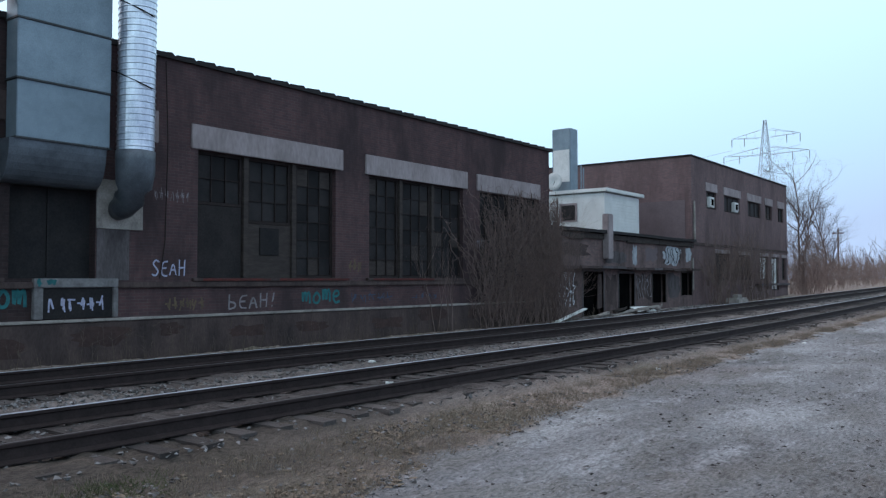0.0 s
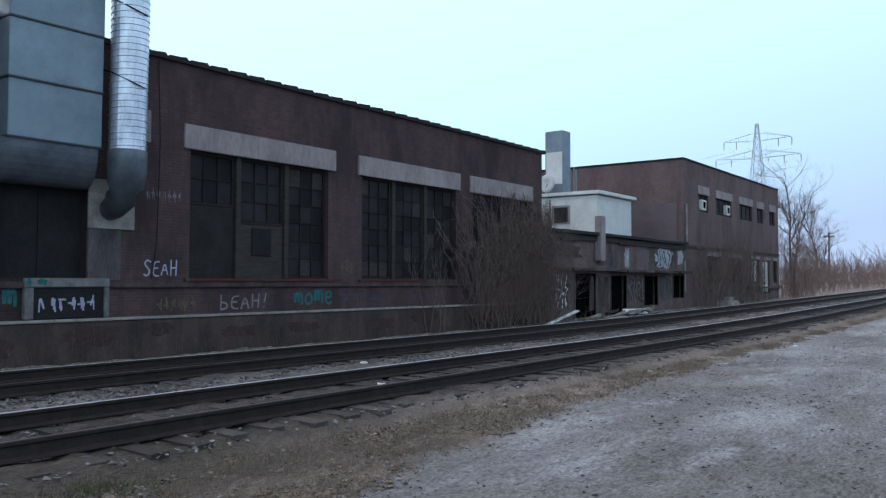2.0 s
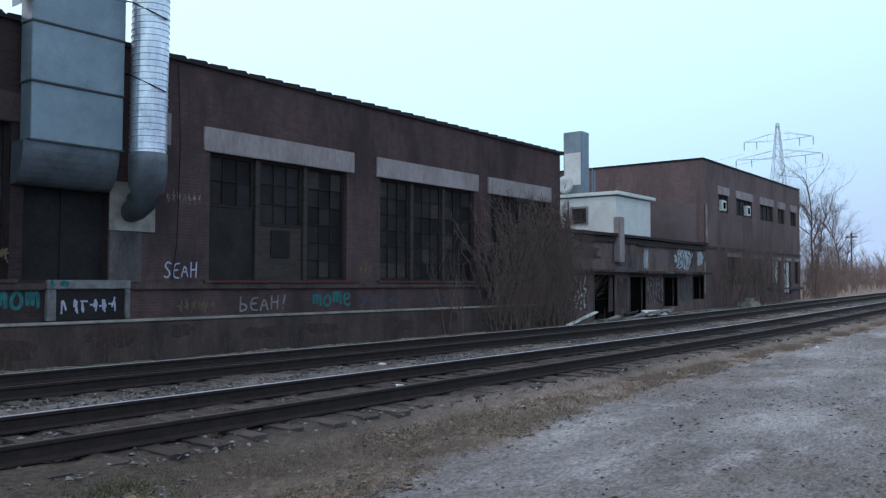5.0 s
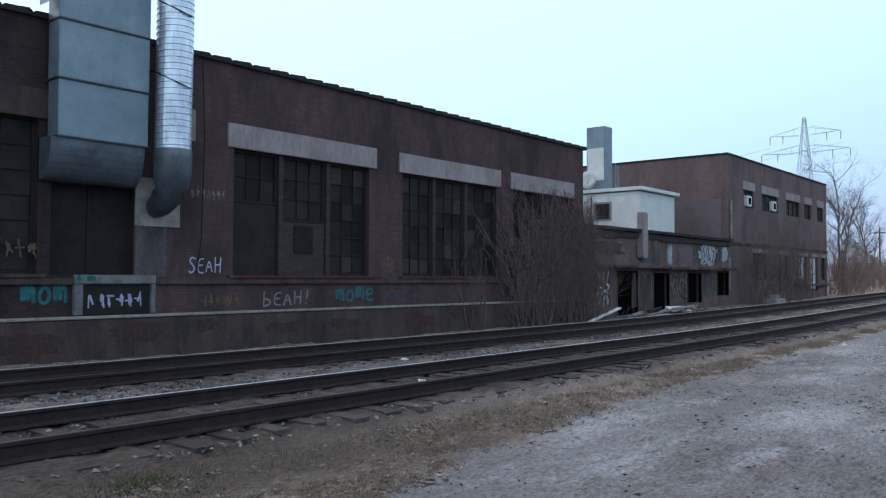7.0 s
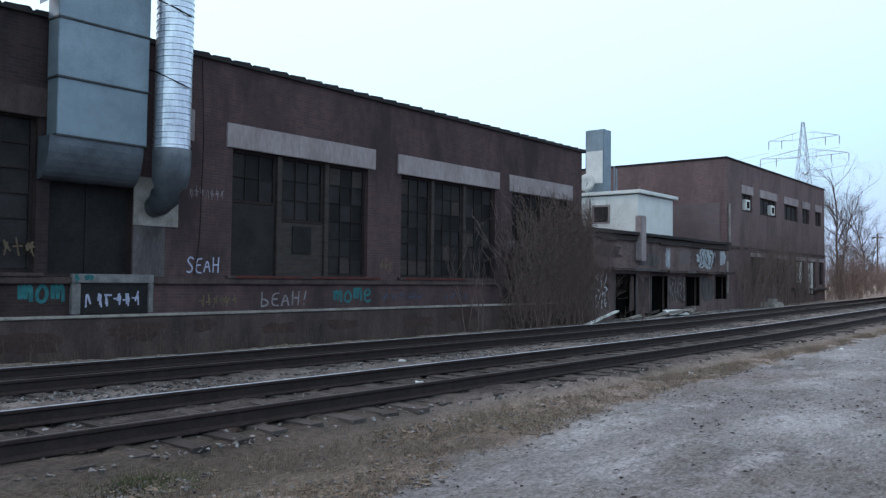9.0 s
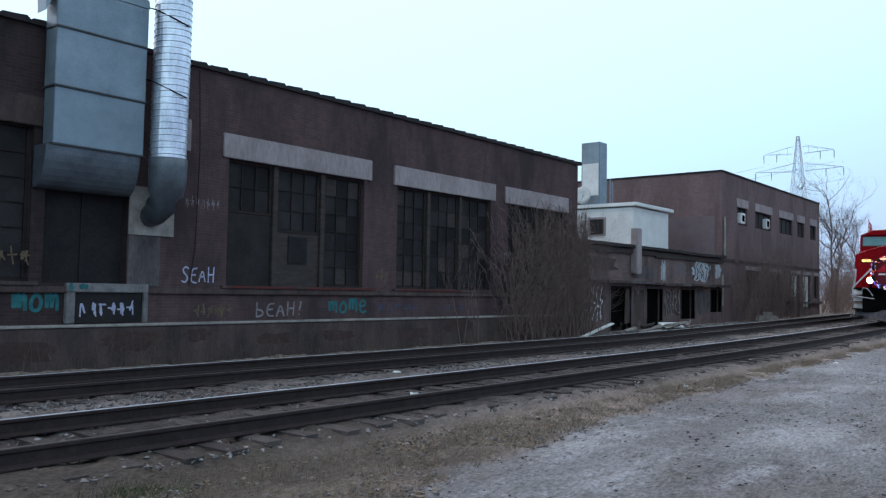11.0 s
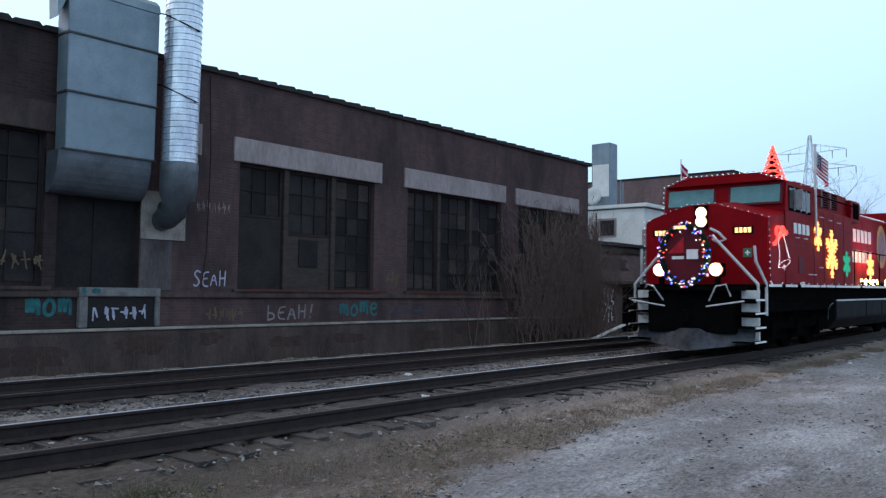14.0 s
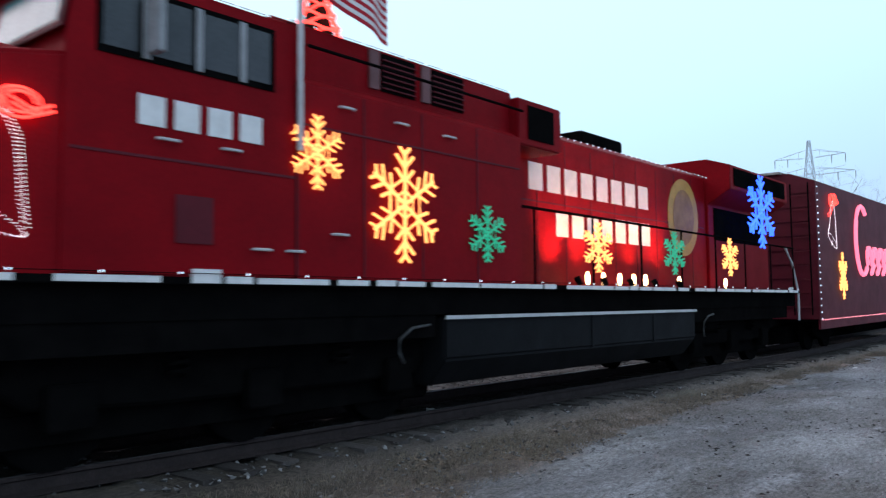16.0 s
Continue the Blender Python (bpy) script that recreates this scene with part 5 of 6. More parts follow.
    part("mirror", Mesh().box(1.98, 2.06, -HALF - 0.2, -HALF - 0.03, 3.50, 3.98), M_DARKPOST, cb, bevel=0.01)
    # cabinet behind the cab, full width, with louvre openings above
    cabin = Mesh().extrude_x([(-HALF + 0.004, 1.63), (HALF - 0.004, 1.63), (HALF - 0.004, 3.62), (HALF - 0.16, 3.72), (HALF - 0.16, 4.27), (1.1, 4.40), (-1.1, 4.40), (-HALF + 0.16, 4.27), (-HALF + 0.16, 3.72), (-HALF + 0.004, 3.62)], 3.63, 7.55)
    cbn = part("equipment_cabinet", cabin, M_RED, L, "maroon equipment cabinet", bevel=0.012)
    for x0, w in ((4.98, 0.58), (5.86, 0.62)):
        part("louvre_recess", Mesh().box(x0, x0 + w, -HALF + 0.146, -HALF + 0.157, 3.80, 4.24), M_BLACK, cbn)
        for k in range(6):
            part("louvre_slat", Mesh().box(x0 + 0.01, x0 + w - 0.01, -HALF + 0.12, -HALF + 0.145, 3.83 + k * 0.065, 3.845 + k * 0.065), M_RED_D, cbn)
        part("louvre_post", Mesh().box(x0 - 0.2, x0 - 0.05, -HALF + 0.12, -HALF + 0.157, 3.80, 4.24), M_GREY_D, cbn)
    part("cabinet_door", Mesh().box(2.28, 2.66, -HALF - 0.012, -HALF + 0.002, 1.92, 2.34), M_RED_D, L, "small dark hatch")
    seams = Mesh()
    for x0 in (3.62, 4.55, 5.5, 6.55):
        seams.box(x0, x0 + 0.018, -HALF - 0.006, -HALF + 0.006, 1.66, 3.6)
    seams.box(1.35, 3.6, -HALF - 0.006, -HALF + 0.006, 2.62, 2.645).box(3.7, 7.5, -HALF - 0.006, -HALF + 0.006, 3.18, 3.2)
    part("panel_seams", seams, M_RED_D, L)
    for x0, z0 in ((2.1, 2.95 - 0.15), (2.75, 2.8), (4.2, 3.45), (5.05, 3.42), (5.9, 3.4), (4.1, 2.1), (3.1, 1.9), (3.5, 1.9)):
        part("grab_handle", Mesh().tube([(x0, -HALF + 0.01, z0), (x0 + 0.01, -HALF - 0.035, z0), (x0 + 0.19, -HALF - 0.035, z0), (x0 + 0.2, -HALF + 0.01, z0)], 0.014, 6), M_GREY_P, L)
    part("hood_step", Mesh().box(7.52, 8.62, -HALF + 0.02, HALF - 0.02, 3.55, 4.2), M_RED, L, "upper housing with dark air intake", bevel=0.02)
    part("air_intake", Mesh().box(7.75, 8.4, -HALF + 0.004, -HALF + 0.018, 3.65, 4.12), M_BLACK, L)
    # engine hood, narrower than the deck
    HY = 0.95
    part("engine_hood", Mesh().extrude_x([(-HY, 1.63), (HY, 1.63), (HY, 3.98), (0.7, 4.14), (-0.7, 4.14), (-HY, 3.98)], 7.56, 15.3), M_RED, L, "maroon engine hood", bevel=0.015)
    ds = Mesh()
    for x0 in np.arange(8.0, 15.2, 0.82):
        ds.box(x0, x0 + 0.016, -HY - 0.006, -HY + 0.004, 1.7, 3.9)
    ds.box(7.6, 15.2, -HY - 0.006, -HY + 0.004, 2.92, 2.94)
    part("hood_door_seams", ds, M_RED_D, L)
    part("exhaust_stack", Mesh().box(10.9, 12.4, -0.55, 0.55, 4.13, 4.42), M_BLACK, L, "low black exhaust housing", bevel=0.03)
    horn = Mesh()
    for k, (dy, ln) in enumerate(((-0.16, 0.42), (0.0, 0.5), (0.16, 0.36))):
        horn.cyl((9.9, -0.45 + dy, 4.32 + 0.05 * (k % 2)), (9.9 - ln, -0.45 + dy, 4.32 + 0.05 * (k % 2)), 0.03, 8, 0.085)
    horn.box(9.8, 9.95, -0.7, -0.2, 4.12, 4.4)
    part("air_horn", horn, M_BLACK, L, "cluster of black horns")
    # radiator section with wide wings
    part("radiator_section", Mesh().extrude_x([(-1.0, 1.63), (1.0, 1.63), (1.0, 3.45), (HALF - 0.05, 3.75), (HALF - 0.05, 4.25), (1.0, 4.42), (-1.0, 4.42), (-HALF + 0.05, 4.25), (-HALF + 0.05, 3.75), (-1.0, 3.45)], 15.32, 19.0), M_RED, L, "maroon radiator section with wide wings", bevel=0.015)
    part("radiator_screen", Mesh().box(15.5, 18.8, -HALF + 0.036, -HALF + 0.046, 3.82, 4.2), M_BLACK, L)
    part("side_screen", Mesh().box(15.6, 18.7, -1.012, -1.002, 2.7, 3.4), M_BLACK, L)
    # white bars that stand for the lettering, and the crest
    def bars(x0, x1, z0, z1, n, y, skip=()):
        w = (x1 - x0) / n
        for i in range(n):
            if i in skip:
                continue
            a, b = x0 + i * w, x0 + (i + 0.74) * w
            m = Mesh().box(a, b, y - 0.004, y, z0, z1)
            part("lettering_bar", m, M_WHITE, L, "white lettering shape")
    bars(8.6, 12.7, 3.10, 3.52, 8, -HY - 0.006)
    bars(9.35, 12.75, 2.42, 2.83, 7, -HY - 0.006)
    bars(1.92, 3.28, 2.90, 3.16, 4, -HALF - 0.006)
    ov = [(14.15 + 0.72 * math.cos(a), 3.08 + 0.78 * math.sin(a)) for a in np.linspace(0, 2 * math.pi, 32, endpoint=False)]
    crest = part("crest", Mesh().extrude_y(ov, -HY - 0.012, -HY - 0.003), M_GOLD, L, "gold oval crest")
    ov2 = [(14.15 + 0.5 * math.cos(a), 3.08 + 0.56 * math.sin(a)) for a in np.linspace(0, 2 * math.pi, 28, endpoint=False)]
    part("crest_field", Mesh().extrude_y(ov2, -HY - 0.018, -HY - 0.0125), M_GOLD_D, crest)
    # deck handrails along the hood
    for x0 in np.arange(7.9, 19.3, 1.62):
        part("handrail_post", Mesh().cyl((x0, -HALF + 0.04, 1.62), (x0, -HALF + 0.04, 2.68), 0.018, 6), M_BLACK, L)
    part("handrail", Mesh().tube([(7.6, -HALF + 0.04, 2.70), (19.3, -HALF + 0.04, 2.66)], 0.02, 6), M_BLACK, L)
    part("cab_side_rail", Mesh().tube([(3.7, -HALF - 0.07, 3.98), (7.5, -HALF - 0.07, 3.98)], 0.018, 6), M_BLACK, L)
    # fuel tank and running gear
    part("fuel_tank", Mesh().extrude_x([(-1.2, 0.38), (1.2, 0.38), (1.46, 0.7), (1.46, 1.22), (-1.46, 1.22), (-1.46, 0.7)], 6.0, 13.4), M_DARKGREY, L, "dark grey fuel tank", bevel=0.03)
    part("tank_rail", Mesh().box(6.0, 13.4, -1.50, -1.462, 1.19, 1.235), M_GREY_P, L, "pale strip along the tank")
    part("tank_strap", Mesh().box(9.5, 9.56, -1.475, -1.455, 0.7, 1.2).box(11.6, 11.66, -1.475, -1.455, 0.7, 1.2), M_DARKGREY, L)
    wheels = []
    for cx in (3.55, 16.1):
        for s in (-1, 1):
            bg = Mesh()
            bg.extrude_y([(cx - 2.6, 0.75), (cx - 2.3, 0.55), (cx - 1.2, 0.5), (cx + 1.2, 0.5), (cx + 2.3, 0.55), (cx + 2.6, 0.75), (cx + 2.4, 1.0), (cx - 2.4, 1.0)], s * 1.02 - 0.09, s * 1.02 + 0.09)
            sf = part("bogie_frame", bg, M_BLACK, L, "black bogie side frame", bevel=0.03)
            for dx in (-1.95, 0.0, 1.95):
                part("axle_box", Mesh().box(cx + dx - 0.22, cx + dx + 0.22, s * 1.13 - 0.06, s * 1.13 + 0.06, 0.36, 0.75), M_BLACK, sf, bevel=0.02)
            for dx in (-1.0, 1.0):
                sp = Mesh().tube([(cx + dx + 0.1 * math.cos(a), s * 1.18 + 0.1 * math.sin(a), 0.74 + 0.0125 * a) for a in np.linspace(0, 26, 60)], 0.02, 5)
                part("coil_spring", sp, M_BLACK, sf)
        for dx in (-1.95, 0.0, 1.95):
            part("traction_motor", Mesh().box(cx + dx + 0.12, cx + dx + 1.15, -0.66, 0.66, 0.16, 0.72), M_BLACK, L, "black traction motor casing", bevel=0.06)
            for s in (-1, 1):
                for q in (-0.64, 0.64):
                    part("brake_shoe", Mesh().box(cx + dx + q - 0.08, cx + dx + q + 0.08, s * 0.78 - 0.07, s * 0.78 + 0.07, 0.32, 0.78), M_BLACK, L)
            w = new("wheelset")
            w.parent = L
            w.location = (cx + dx, 0, 0.53)
            for s in (-1, 1):
                wm = Mesh()
                wm.cyl((0, s * 0.715, 0), (0, s * 0.845, 0), 0.53, 28)
                wm.cyl((0, s * 0.69, 0), (0, s * 0.715, 0), 0.56, 28)
                for k in range(5):
                    a = k * 2 * math.pi / 5
                    wm.cyl((0.3 * math.cos(a), s * 0.845, 0.3 * math.sin(a)), (0.3 * math.cos(a), s * 0.85, 0.3 * math.sin(a)), 0.07, 8)
                part("wheel", wm, M_BLACK, w)
            part("axle", Mesh().cyl((0, -1.0, 0), (0, 1.0, 0), 0.09, 12), M_BLACK, w)
            wheels.append(w)
        for s in (-0.92, 0.92):
            part("brake_rigging", Mesh().box(cx - 2.7, cx + 2.7, s - 0.02, s + 0.02, 0.24, 0.50), M_BLACK, L)
    for x0, x1 in ((0.4, 5.9), (13.5, 19.0)):
        part("side_skirt", Mesh().box(x0, x1, -1.40, -1.36, 0.98, 1.25), M_BLACK, L)
    for x0 in (5.15, 13.75):
        part("air_hose", Mesh().tube([(x0 + 0.6, -1.44, 1.13), (x0 + 0.25, -1.47, 1.10), (x0 + 0.04, -1.47, 0.98), (x0 + 0.06, -1.45, 0.82), (x0 + 0.16, -1.42, 0.70)], 0.017, 8), M_HOSE, L, "grey air hose", smooth=True)
    part("air_reservoir", Mesh().cyl((13.7, -1.12, 0.92), (15.0, -1.12, 0.92), 0.17, 14), M_BLACK, L)
    # pilot, plough, coupler, steps
    part("front_platform", Mesh().box(-0.98, -0.15, -1.2, 1.2, 1.48, 1.56), M_BLACK, L, "black front platform", bevel=0.01)
    part("pilot_plate", Mesh().box(-0.72, -0.1, -1.05, 1.05, 0.50, 1.475), M_BLACK, L, "black pilot plate", bevel=0.02)
    pl = Mesh().prism([(-0.42, -1.42, 0.64), (-0.78, 0.0, 0.60), (-0.42, 1.42, 0.64), (-0.36, 0.0, 0.60)], [(-0.56, -1.42, 0.30), (-1.0, 0.0, 0.09), (-0.56, 1.42, 0.30), (-0.50, 0.0, 0.12)])
    part("snow_plough", pl, M_PLOW, L, "grey steel snow plough")
    part("coupler", Mesh().box(-1.3, -0.9, -0.12, 0.12, 0.80, 1.02).box(-1.5, -1.25, -0.2, 0.2, 0.76, 1.06), M_BLACK, L, bevel=0.03)
    part("rear_coupler", Mesh().box(19.5, 20.35, -0.12, 0.12, 0.80, 1.02), M_BLACK, L, bevel=0.03)
    for s in (-1, 1):
        for k, z in enumerate((0.34, 0.66, 0.98, 1.28)):
            st = Mesh().box(-0.78 + 0.02 * k, -0.10, s * 1.26 - 0.26, s * 1.26 + 0.26, z - 0.03, z)
            sp = part("step", st, M_BLACK, L)
            part("step_edge", Mesh().box(-0.79 + 0.02 * k, -0.12, s * 1.53 - 0.008, s * 1.53 + 0.008, z - 0.028, z + 0.012), M_WHITE, sp, "white step edge")
            part("step_riser", Mesh().box(-0.38, -0.34, s * 1.28 - 0.20, s * 1.28 + 0.20, z + 0.02, z + 0.21), M_WHITE, sp, "white step plate")
        # white stair handrails: upright, then sloping up to the nose
        part("stair_rail", Mesh().tube([(-0.08, s * 1.54, 0.92), (-0.08, s * 1.54, 1.64), (-0.34, s * 1.40, 2.15), (-0.36, s * 1.38, 2.5)], 0.032, 8), M_GREY_P, L, "pale grey stair handrail")
        part("stair_rail", Mesh().tube([(-0.5, s * 1.5, 1.17), (-0.5, s * 1.5, 1.62), (-0.5, s * 0.55, 2.66), (-0.42, s * 0.45, 2.76)], 0.034, 8), M_GREY_P, L, "pale grey stair handrail")
        part("front_hose_loop", Mesh().tube([(-0.95, s * 0.55, 1.25), (-1.05, s * 0.75, 1.58), (-0.98, s * 0.95, 1.62), (-0.95, s * 1.05, 1.35)], 0.016, 6), M_GREY_P, L)
        part("uncoupling_lever", Mesh().tube([(-0.98, s * 0.5, 1.12), (-1.02, s * 0.9, 1.18), (-0.98, s * 1.35, 1.25)], 0.02, 6), M_GREY_P, L)
        part("rear_rail", Mesh().tube([(19.6, s * 1.5, 0.9), (19.6, s * 1.5, 1.64), (19.2, s * 1.5, 2.3), (18.7, s * 1.5, 2.66)], 0.026, 6), M_GREY_P, L)
    # lamps on the nose
    for z in (3.135, 3.345):
        # added glowing ring: the lamp's halo given as a solid disc
        part("headlight_halo", Mesh().cyl((-0.026, 0, z), (0.01, 0, z), 0.14, 20), G_HALO, L, "warm glowing ring imitating the lamp's halo")
        part("headlight", Mesh().cyl((-0.03, 0, z), (0.02, 0, z), 0.108, 18), G_HEAD, L, "bright headlight")
    part("headlight_bezel", Mesh().box(-0.02, 0.0, -0.17, 0.17, 2.96, 3.52), M_BLACK, L)
    for s in (-1, 1):
        hs = part("ditch_light_box", Mesh().box(-0.86, -0.62, s * 0.68 - 0.15, s * 0.68 + 0.15, 1.80, 2.11), M_BLACK, L, bevel=0.02)
        part("ditch_light_stand", Mesh().box(-0.80, -0.68, s * 0.68 - 0.05, s * 0.68 + 0.05, 1.55, 1.80), M_BLACK, hs)
        # halo of the ditch light, added as a glowing disc
        part("lamp_halo", Mesh().cyl((-0.87, s * 0.68, 1.96), (-0.85, s * 0.68, 1.96), 0.155, 18), G_HALO, hs, "warm glowing ring imitating the lamp's halo")
        part("ditch_light", Mesh().cyl((-0.885, s * 0.68, 1.96), (-0.86, s * 0.68, 1.96), 0.118, 18), G_HEAD, hs, "bright ditch light")
        nb = part("number_board", Mesh().box(-0.02, 0.0, s * 1.0 - 0.24, s * 1.0 + 0.24, 2.80, 2.98), M_BLACK, L)
        for k in range(4):
            yy = s * 1.0 - 0.19 + k * 0.1
            part("number_bar", Mesh().box(-0.026, -0.0215, yy, yy + 0.07, 2.83, 2.95), G_NUM, nb, "lit number shape")
    part("first_aid_sign", Mesh().box(-0.012, 0.0, -1.2, -1.0, 2.26, 2.46), M_GREEN_S, L, "green placard with white cross")
    part("placard_cross", Mesh().box(-0.018, -0.0125, -1.16, -1.04, 2.345, 2.375).box(-0.0185, -0.0125, -1.115, -1.085, 2.30, 2.42), M_WHITE, L)
    part("nose_emblem", Mesh().box(-1.0, -0.982, 0.02, 0.30, 2.20, 2.27).box(-1.0, -0.982, -0.32, -0.05, 2.20, 2.42), M_WHITE, L, "white emblem bars")
    part("emblem_wedge", Mesh().prism([(-1.0, 0.02, 2.34), (-1.0, 0.4, 2.34), (-1.0, 0.02, 2.72)], [(-0.982, 0.02, 2.34), (-0.982, 0.4, 2.34), (-0.982, 0.02, 2.72)]), M_FLAGRED, L)
    part("nose_grab_iron", Mesh().tube([(-0.08, -0.25, 2.95), (-0.1, -0.45, 2.85), (-0.1, -0.62, 2.68), (-0.1, -0.45, 2.62), (-0.05, -0.3, 2.7)], 0.035, 6), M_GREY_P, L)
    return wheels


M_GOLD_D = mat("dark_gold_field", (0.30, 0.14, 0.04), (0.2, 0.08, 0.03), 0.5, scale=4, bump=0)
M_DARKPOST = mat("dull_grey_post", (0.30, 0.31, 0.33), (0.2, 0.21, 0.22), 0.6, scale=4, bump=0, spec=0.2)
M_GREY_D = mat("dull_grey_red_panel", (0.16, 0.06, 0.065), (0.11, 0.045, 0.05), 0.6, scale=3, bump=0)
M_HOSE = mat("grey_rubber_hose", (0.055, 0.058, 0.062), (0.03, 0.031, 0.033), 0.6, bump=0)
M_PLOW = mat("scuffed_plough_steel", (0.075, 0.08, 0.10), (0.012, 0.012, 0.014), 0.6, 0.2, scale=3)
loco_wheels = make_loco()


# ---- holiday lights ----
def flake(parent, x, z, w, h, y, material, label):
    """A snowflake of rope light: six branched arms."""
    m = Mesh()
    for k in range(6):
        a = math.pi / 2 + k * math.pi / 3
        ca, sa = math.cos(a) * w, math.sin(a) * h
        m.tube([(x, y, z), (x + ca, y, z + sa)], 0.014 * (w + h) + 0.006, 5)
        for f in (0.42, 0.68, 0.92):
            for s in (-1, 1):
                b = a + s * 0.85
                q = (0.34 if f < 0.9 else 0.2)
                m.tube([(x + ca * f, y, z + sa * f), (x + ca * f + math.cos(b) * w * q, y, z + sa * f + math.sin(b) * h * q)], 0.012 * (w + h) + 0.006, 4)
    for f in (0.26, 0.5):
        ring = [(x + f * w * math.cos(a), y - 0.002, z + f * h * math.sin(a)) for a in np.linspace(math.pi / 2, 2.5 * math.pi, 6, endpoint=False)]
        m.tube(ring, 0.009 * (w + h) + 0.005, 4, closed=True)
    return part("snowflake_light", m, material, parent, label)


def bell(parent, x, z, w, h, y):
    """A leaning bell outline of paired rope light, with a looped bow on top."""
    bx, bz, bw, bh = x - 0.31, z + 0.01, 0.86 / 0.97 * w, 0.98 / 0.96 * h
    px, pz = bx + 0.17 * bw, bz + 0.49 * bh
    prof = [(-0.48, -0.15), (-0.31, -0.06), (-0.17, 0.13), (-0.08, 0.34), (0.03, 0.46), (0.17, 0.49), (0.31, 0.44), (0.40, 0.28), (0.43, 0.08), (0.45, -0.17), (0.49, -0.42)]
    pts = []
    for k in (0.0, 0.10):
        pts += path_points([(bx + a * bw * (1 - k) + k * 0.02 - px, 0.0, bz + b * bh * (1 - k) - pz) for a, b in prof], 0.03)
    c, s = math.cos(-0.40), math.sin(-0.40)
    for a in np.linspace(0, 2 * math.pi, 44, endpoint=False):
        u, v = 0.50 * bw * math.cos(a), 0.075 * bh * math.sin(a)
        pts.append((bx + u * c - v * s - px, -0.003, bz - 0.31 * bh + u * s + v * c - pz))
    pts += [(bx - 0.08 * bw + 0.05 * math.cos(a) - px, -0.003, bz - 0.36 * bh + 0.05 * math.sin(a) - pz) for a in np.linspace(0, 6, 10)]
    swing = part("bell_outline", bulbs(pts, 0.0085), G_WHITEL, parent, "white rope-light bell outline with its mouth and clapper")
    tagged(swing, "white rope-light bell outline with its mouth and clapper", kind="stuff")
    swing.location = (px, y, pz)
    bow = Mesh()
    for k, q in enumerate((1.0, 0.7)):
        bow.tube([(x + w * (-0.30 + 0.20 * q * math.cos(t)), y - 0.004 - 0.02 * k, z + h * (0.52 + 0.13 * q * math.sin(t))) for t in np.linspace(0, 6.0, 16)], 0.013, 4)
        bow.tube([(x + w * (0.02 + 0.17 * q * math.cos(t)), y - 0.006 - 0.02 * k, z + h * (0.55 + 0.12 * q * math.sin(t))) for t in np.linspace(0, 6.0, 16)], 0.013, 4)
        bow.tube([(x - 0.12 * w, y - 0.03 - 0.02 * k, z + h * (0.50 - 0.04 * k)), (x - 0.45 * w, y - 0.03 - 0.02 * k, z + h * (0.36 - 0.05 * k)), (x - 0.62 * w, y - 0.03 - 0.02 * k, z + h * (0.24 - 0.05 * k)), (x - 0.80 * w, y - 0.03 - 0.02 * k, z + h * (0.21 - 0.05 * k))], 0.013, 4)
        bow.tube([(x - 0.05 * w, y - 0.03 - 0.02 * k, z + h * (0.58 - 0.05 * k)), (x + 0.12 * w, y - 0.03 - 0.02 * k, z + h * (0.50 - 0.05 * k)), (x + 0.27 * w, y - 0.03 - 0.02 * k, z + h * (0.56 - 0.05 * k))], 0.013, 4)
    part("bow", bow, G_REDL, parent, "red rope-light bow")
    return swing


SY = -HALF - 0.035
bell_swing = bell(loco, 0.93, 2.37, 0.97, 0.96, SY)
flake(loco, 3.87, 2.92, 0.34, 0.36, SY, G_ORANGE, "amber snowflake light")
flake(loco, 5.17, 2.50, 0.56, 0.62, SY, G_ORANGE, "large amber snowflake light")
flake(loco, 6.72, 2.26, 0.38, 0.34, SY, G_GREEN, "green snowflake light")
flake(loco, 9.55, 2.22, 0.44, 0.36, SY, G_ORANGE, "amber snowflake light")
flake(loco, 12.3, 2.25, 0.44, 0.36, SY, G_GREEN, "green snowflake light")
flake(loco, 14.95, 2.28, 0.44, 0.36, SY, G_ORANGE, "amber snowflake light")
flake(loco, 16.85, 3.36, 0.85, 0.76, SY - 0.02, G_BLUE, "large blue snowflake light")
for x in (9.2, 10.0, 10.9, 11.8, 12.8):
    p0, p1 = Vector((x, -1.46, 1.65)), Vector((x, -1.40, 1.76))
    can = Mesh()
    n = 14
    way = (p1 - p0).normalized()
    u, v = Vector((1, 0, 0)), way.cross(Vector((1, 0, 0)))
    ring = lambda p, q: [p + (u * math.cos(2 * math.pi * k / n) + v * math.sin(2 * math.pi * k / n)) * q for k in range(n)]
    vs = ring(p0, 0.045) + ring(p1, 0.052) + ring(p1, 0.046) + ring(p0 + way * 0.01, 0.038)
    fs = [(g * n + k, g * n + (k + 1) % n, (g + 1) * n + (k + 1) % n, (g + 1) * n + k) for g in range(3) for k in range(n)] + [tuple(range(n))[::-1], tuple(3 * n + k for k in range(n))]
    can.add(vs, fs)
    fl = part("floodlight", can, M_BLACK, loco, "small deck floodlight aimed at the hood")
    part("flood_lens", Mesh().cyl(p0 + way * 0.014, p0 + way * 0.020, 0.034, 14), G_FLOOD, fl, "warm glowing lens")
for x in (9.7, 10.2, 10.75, 11.25, 11.7, 13.1, 15.4):
    part("deck_lamp", Mesh().tube([(x, -1.3, 1.66), (x, -1.3, 1.72), (x, -1.3, 1.80), (x, -1.3, 1.86)], 0.06, 10, radii=[0.02, 0.036, 0.036, 0.015]), G_BLOB, loco, "bare warm lamp on the deck", smooth=True)
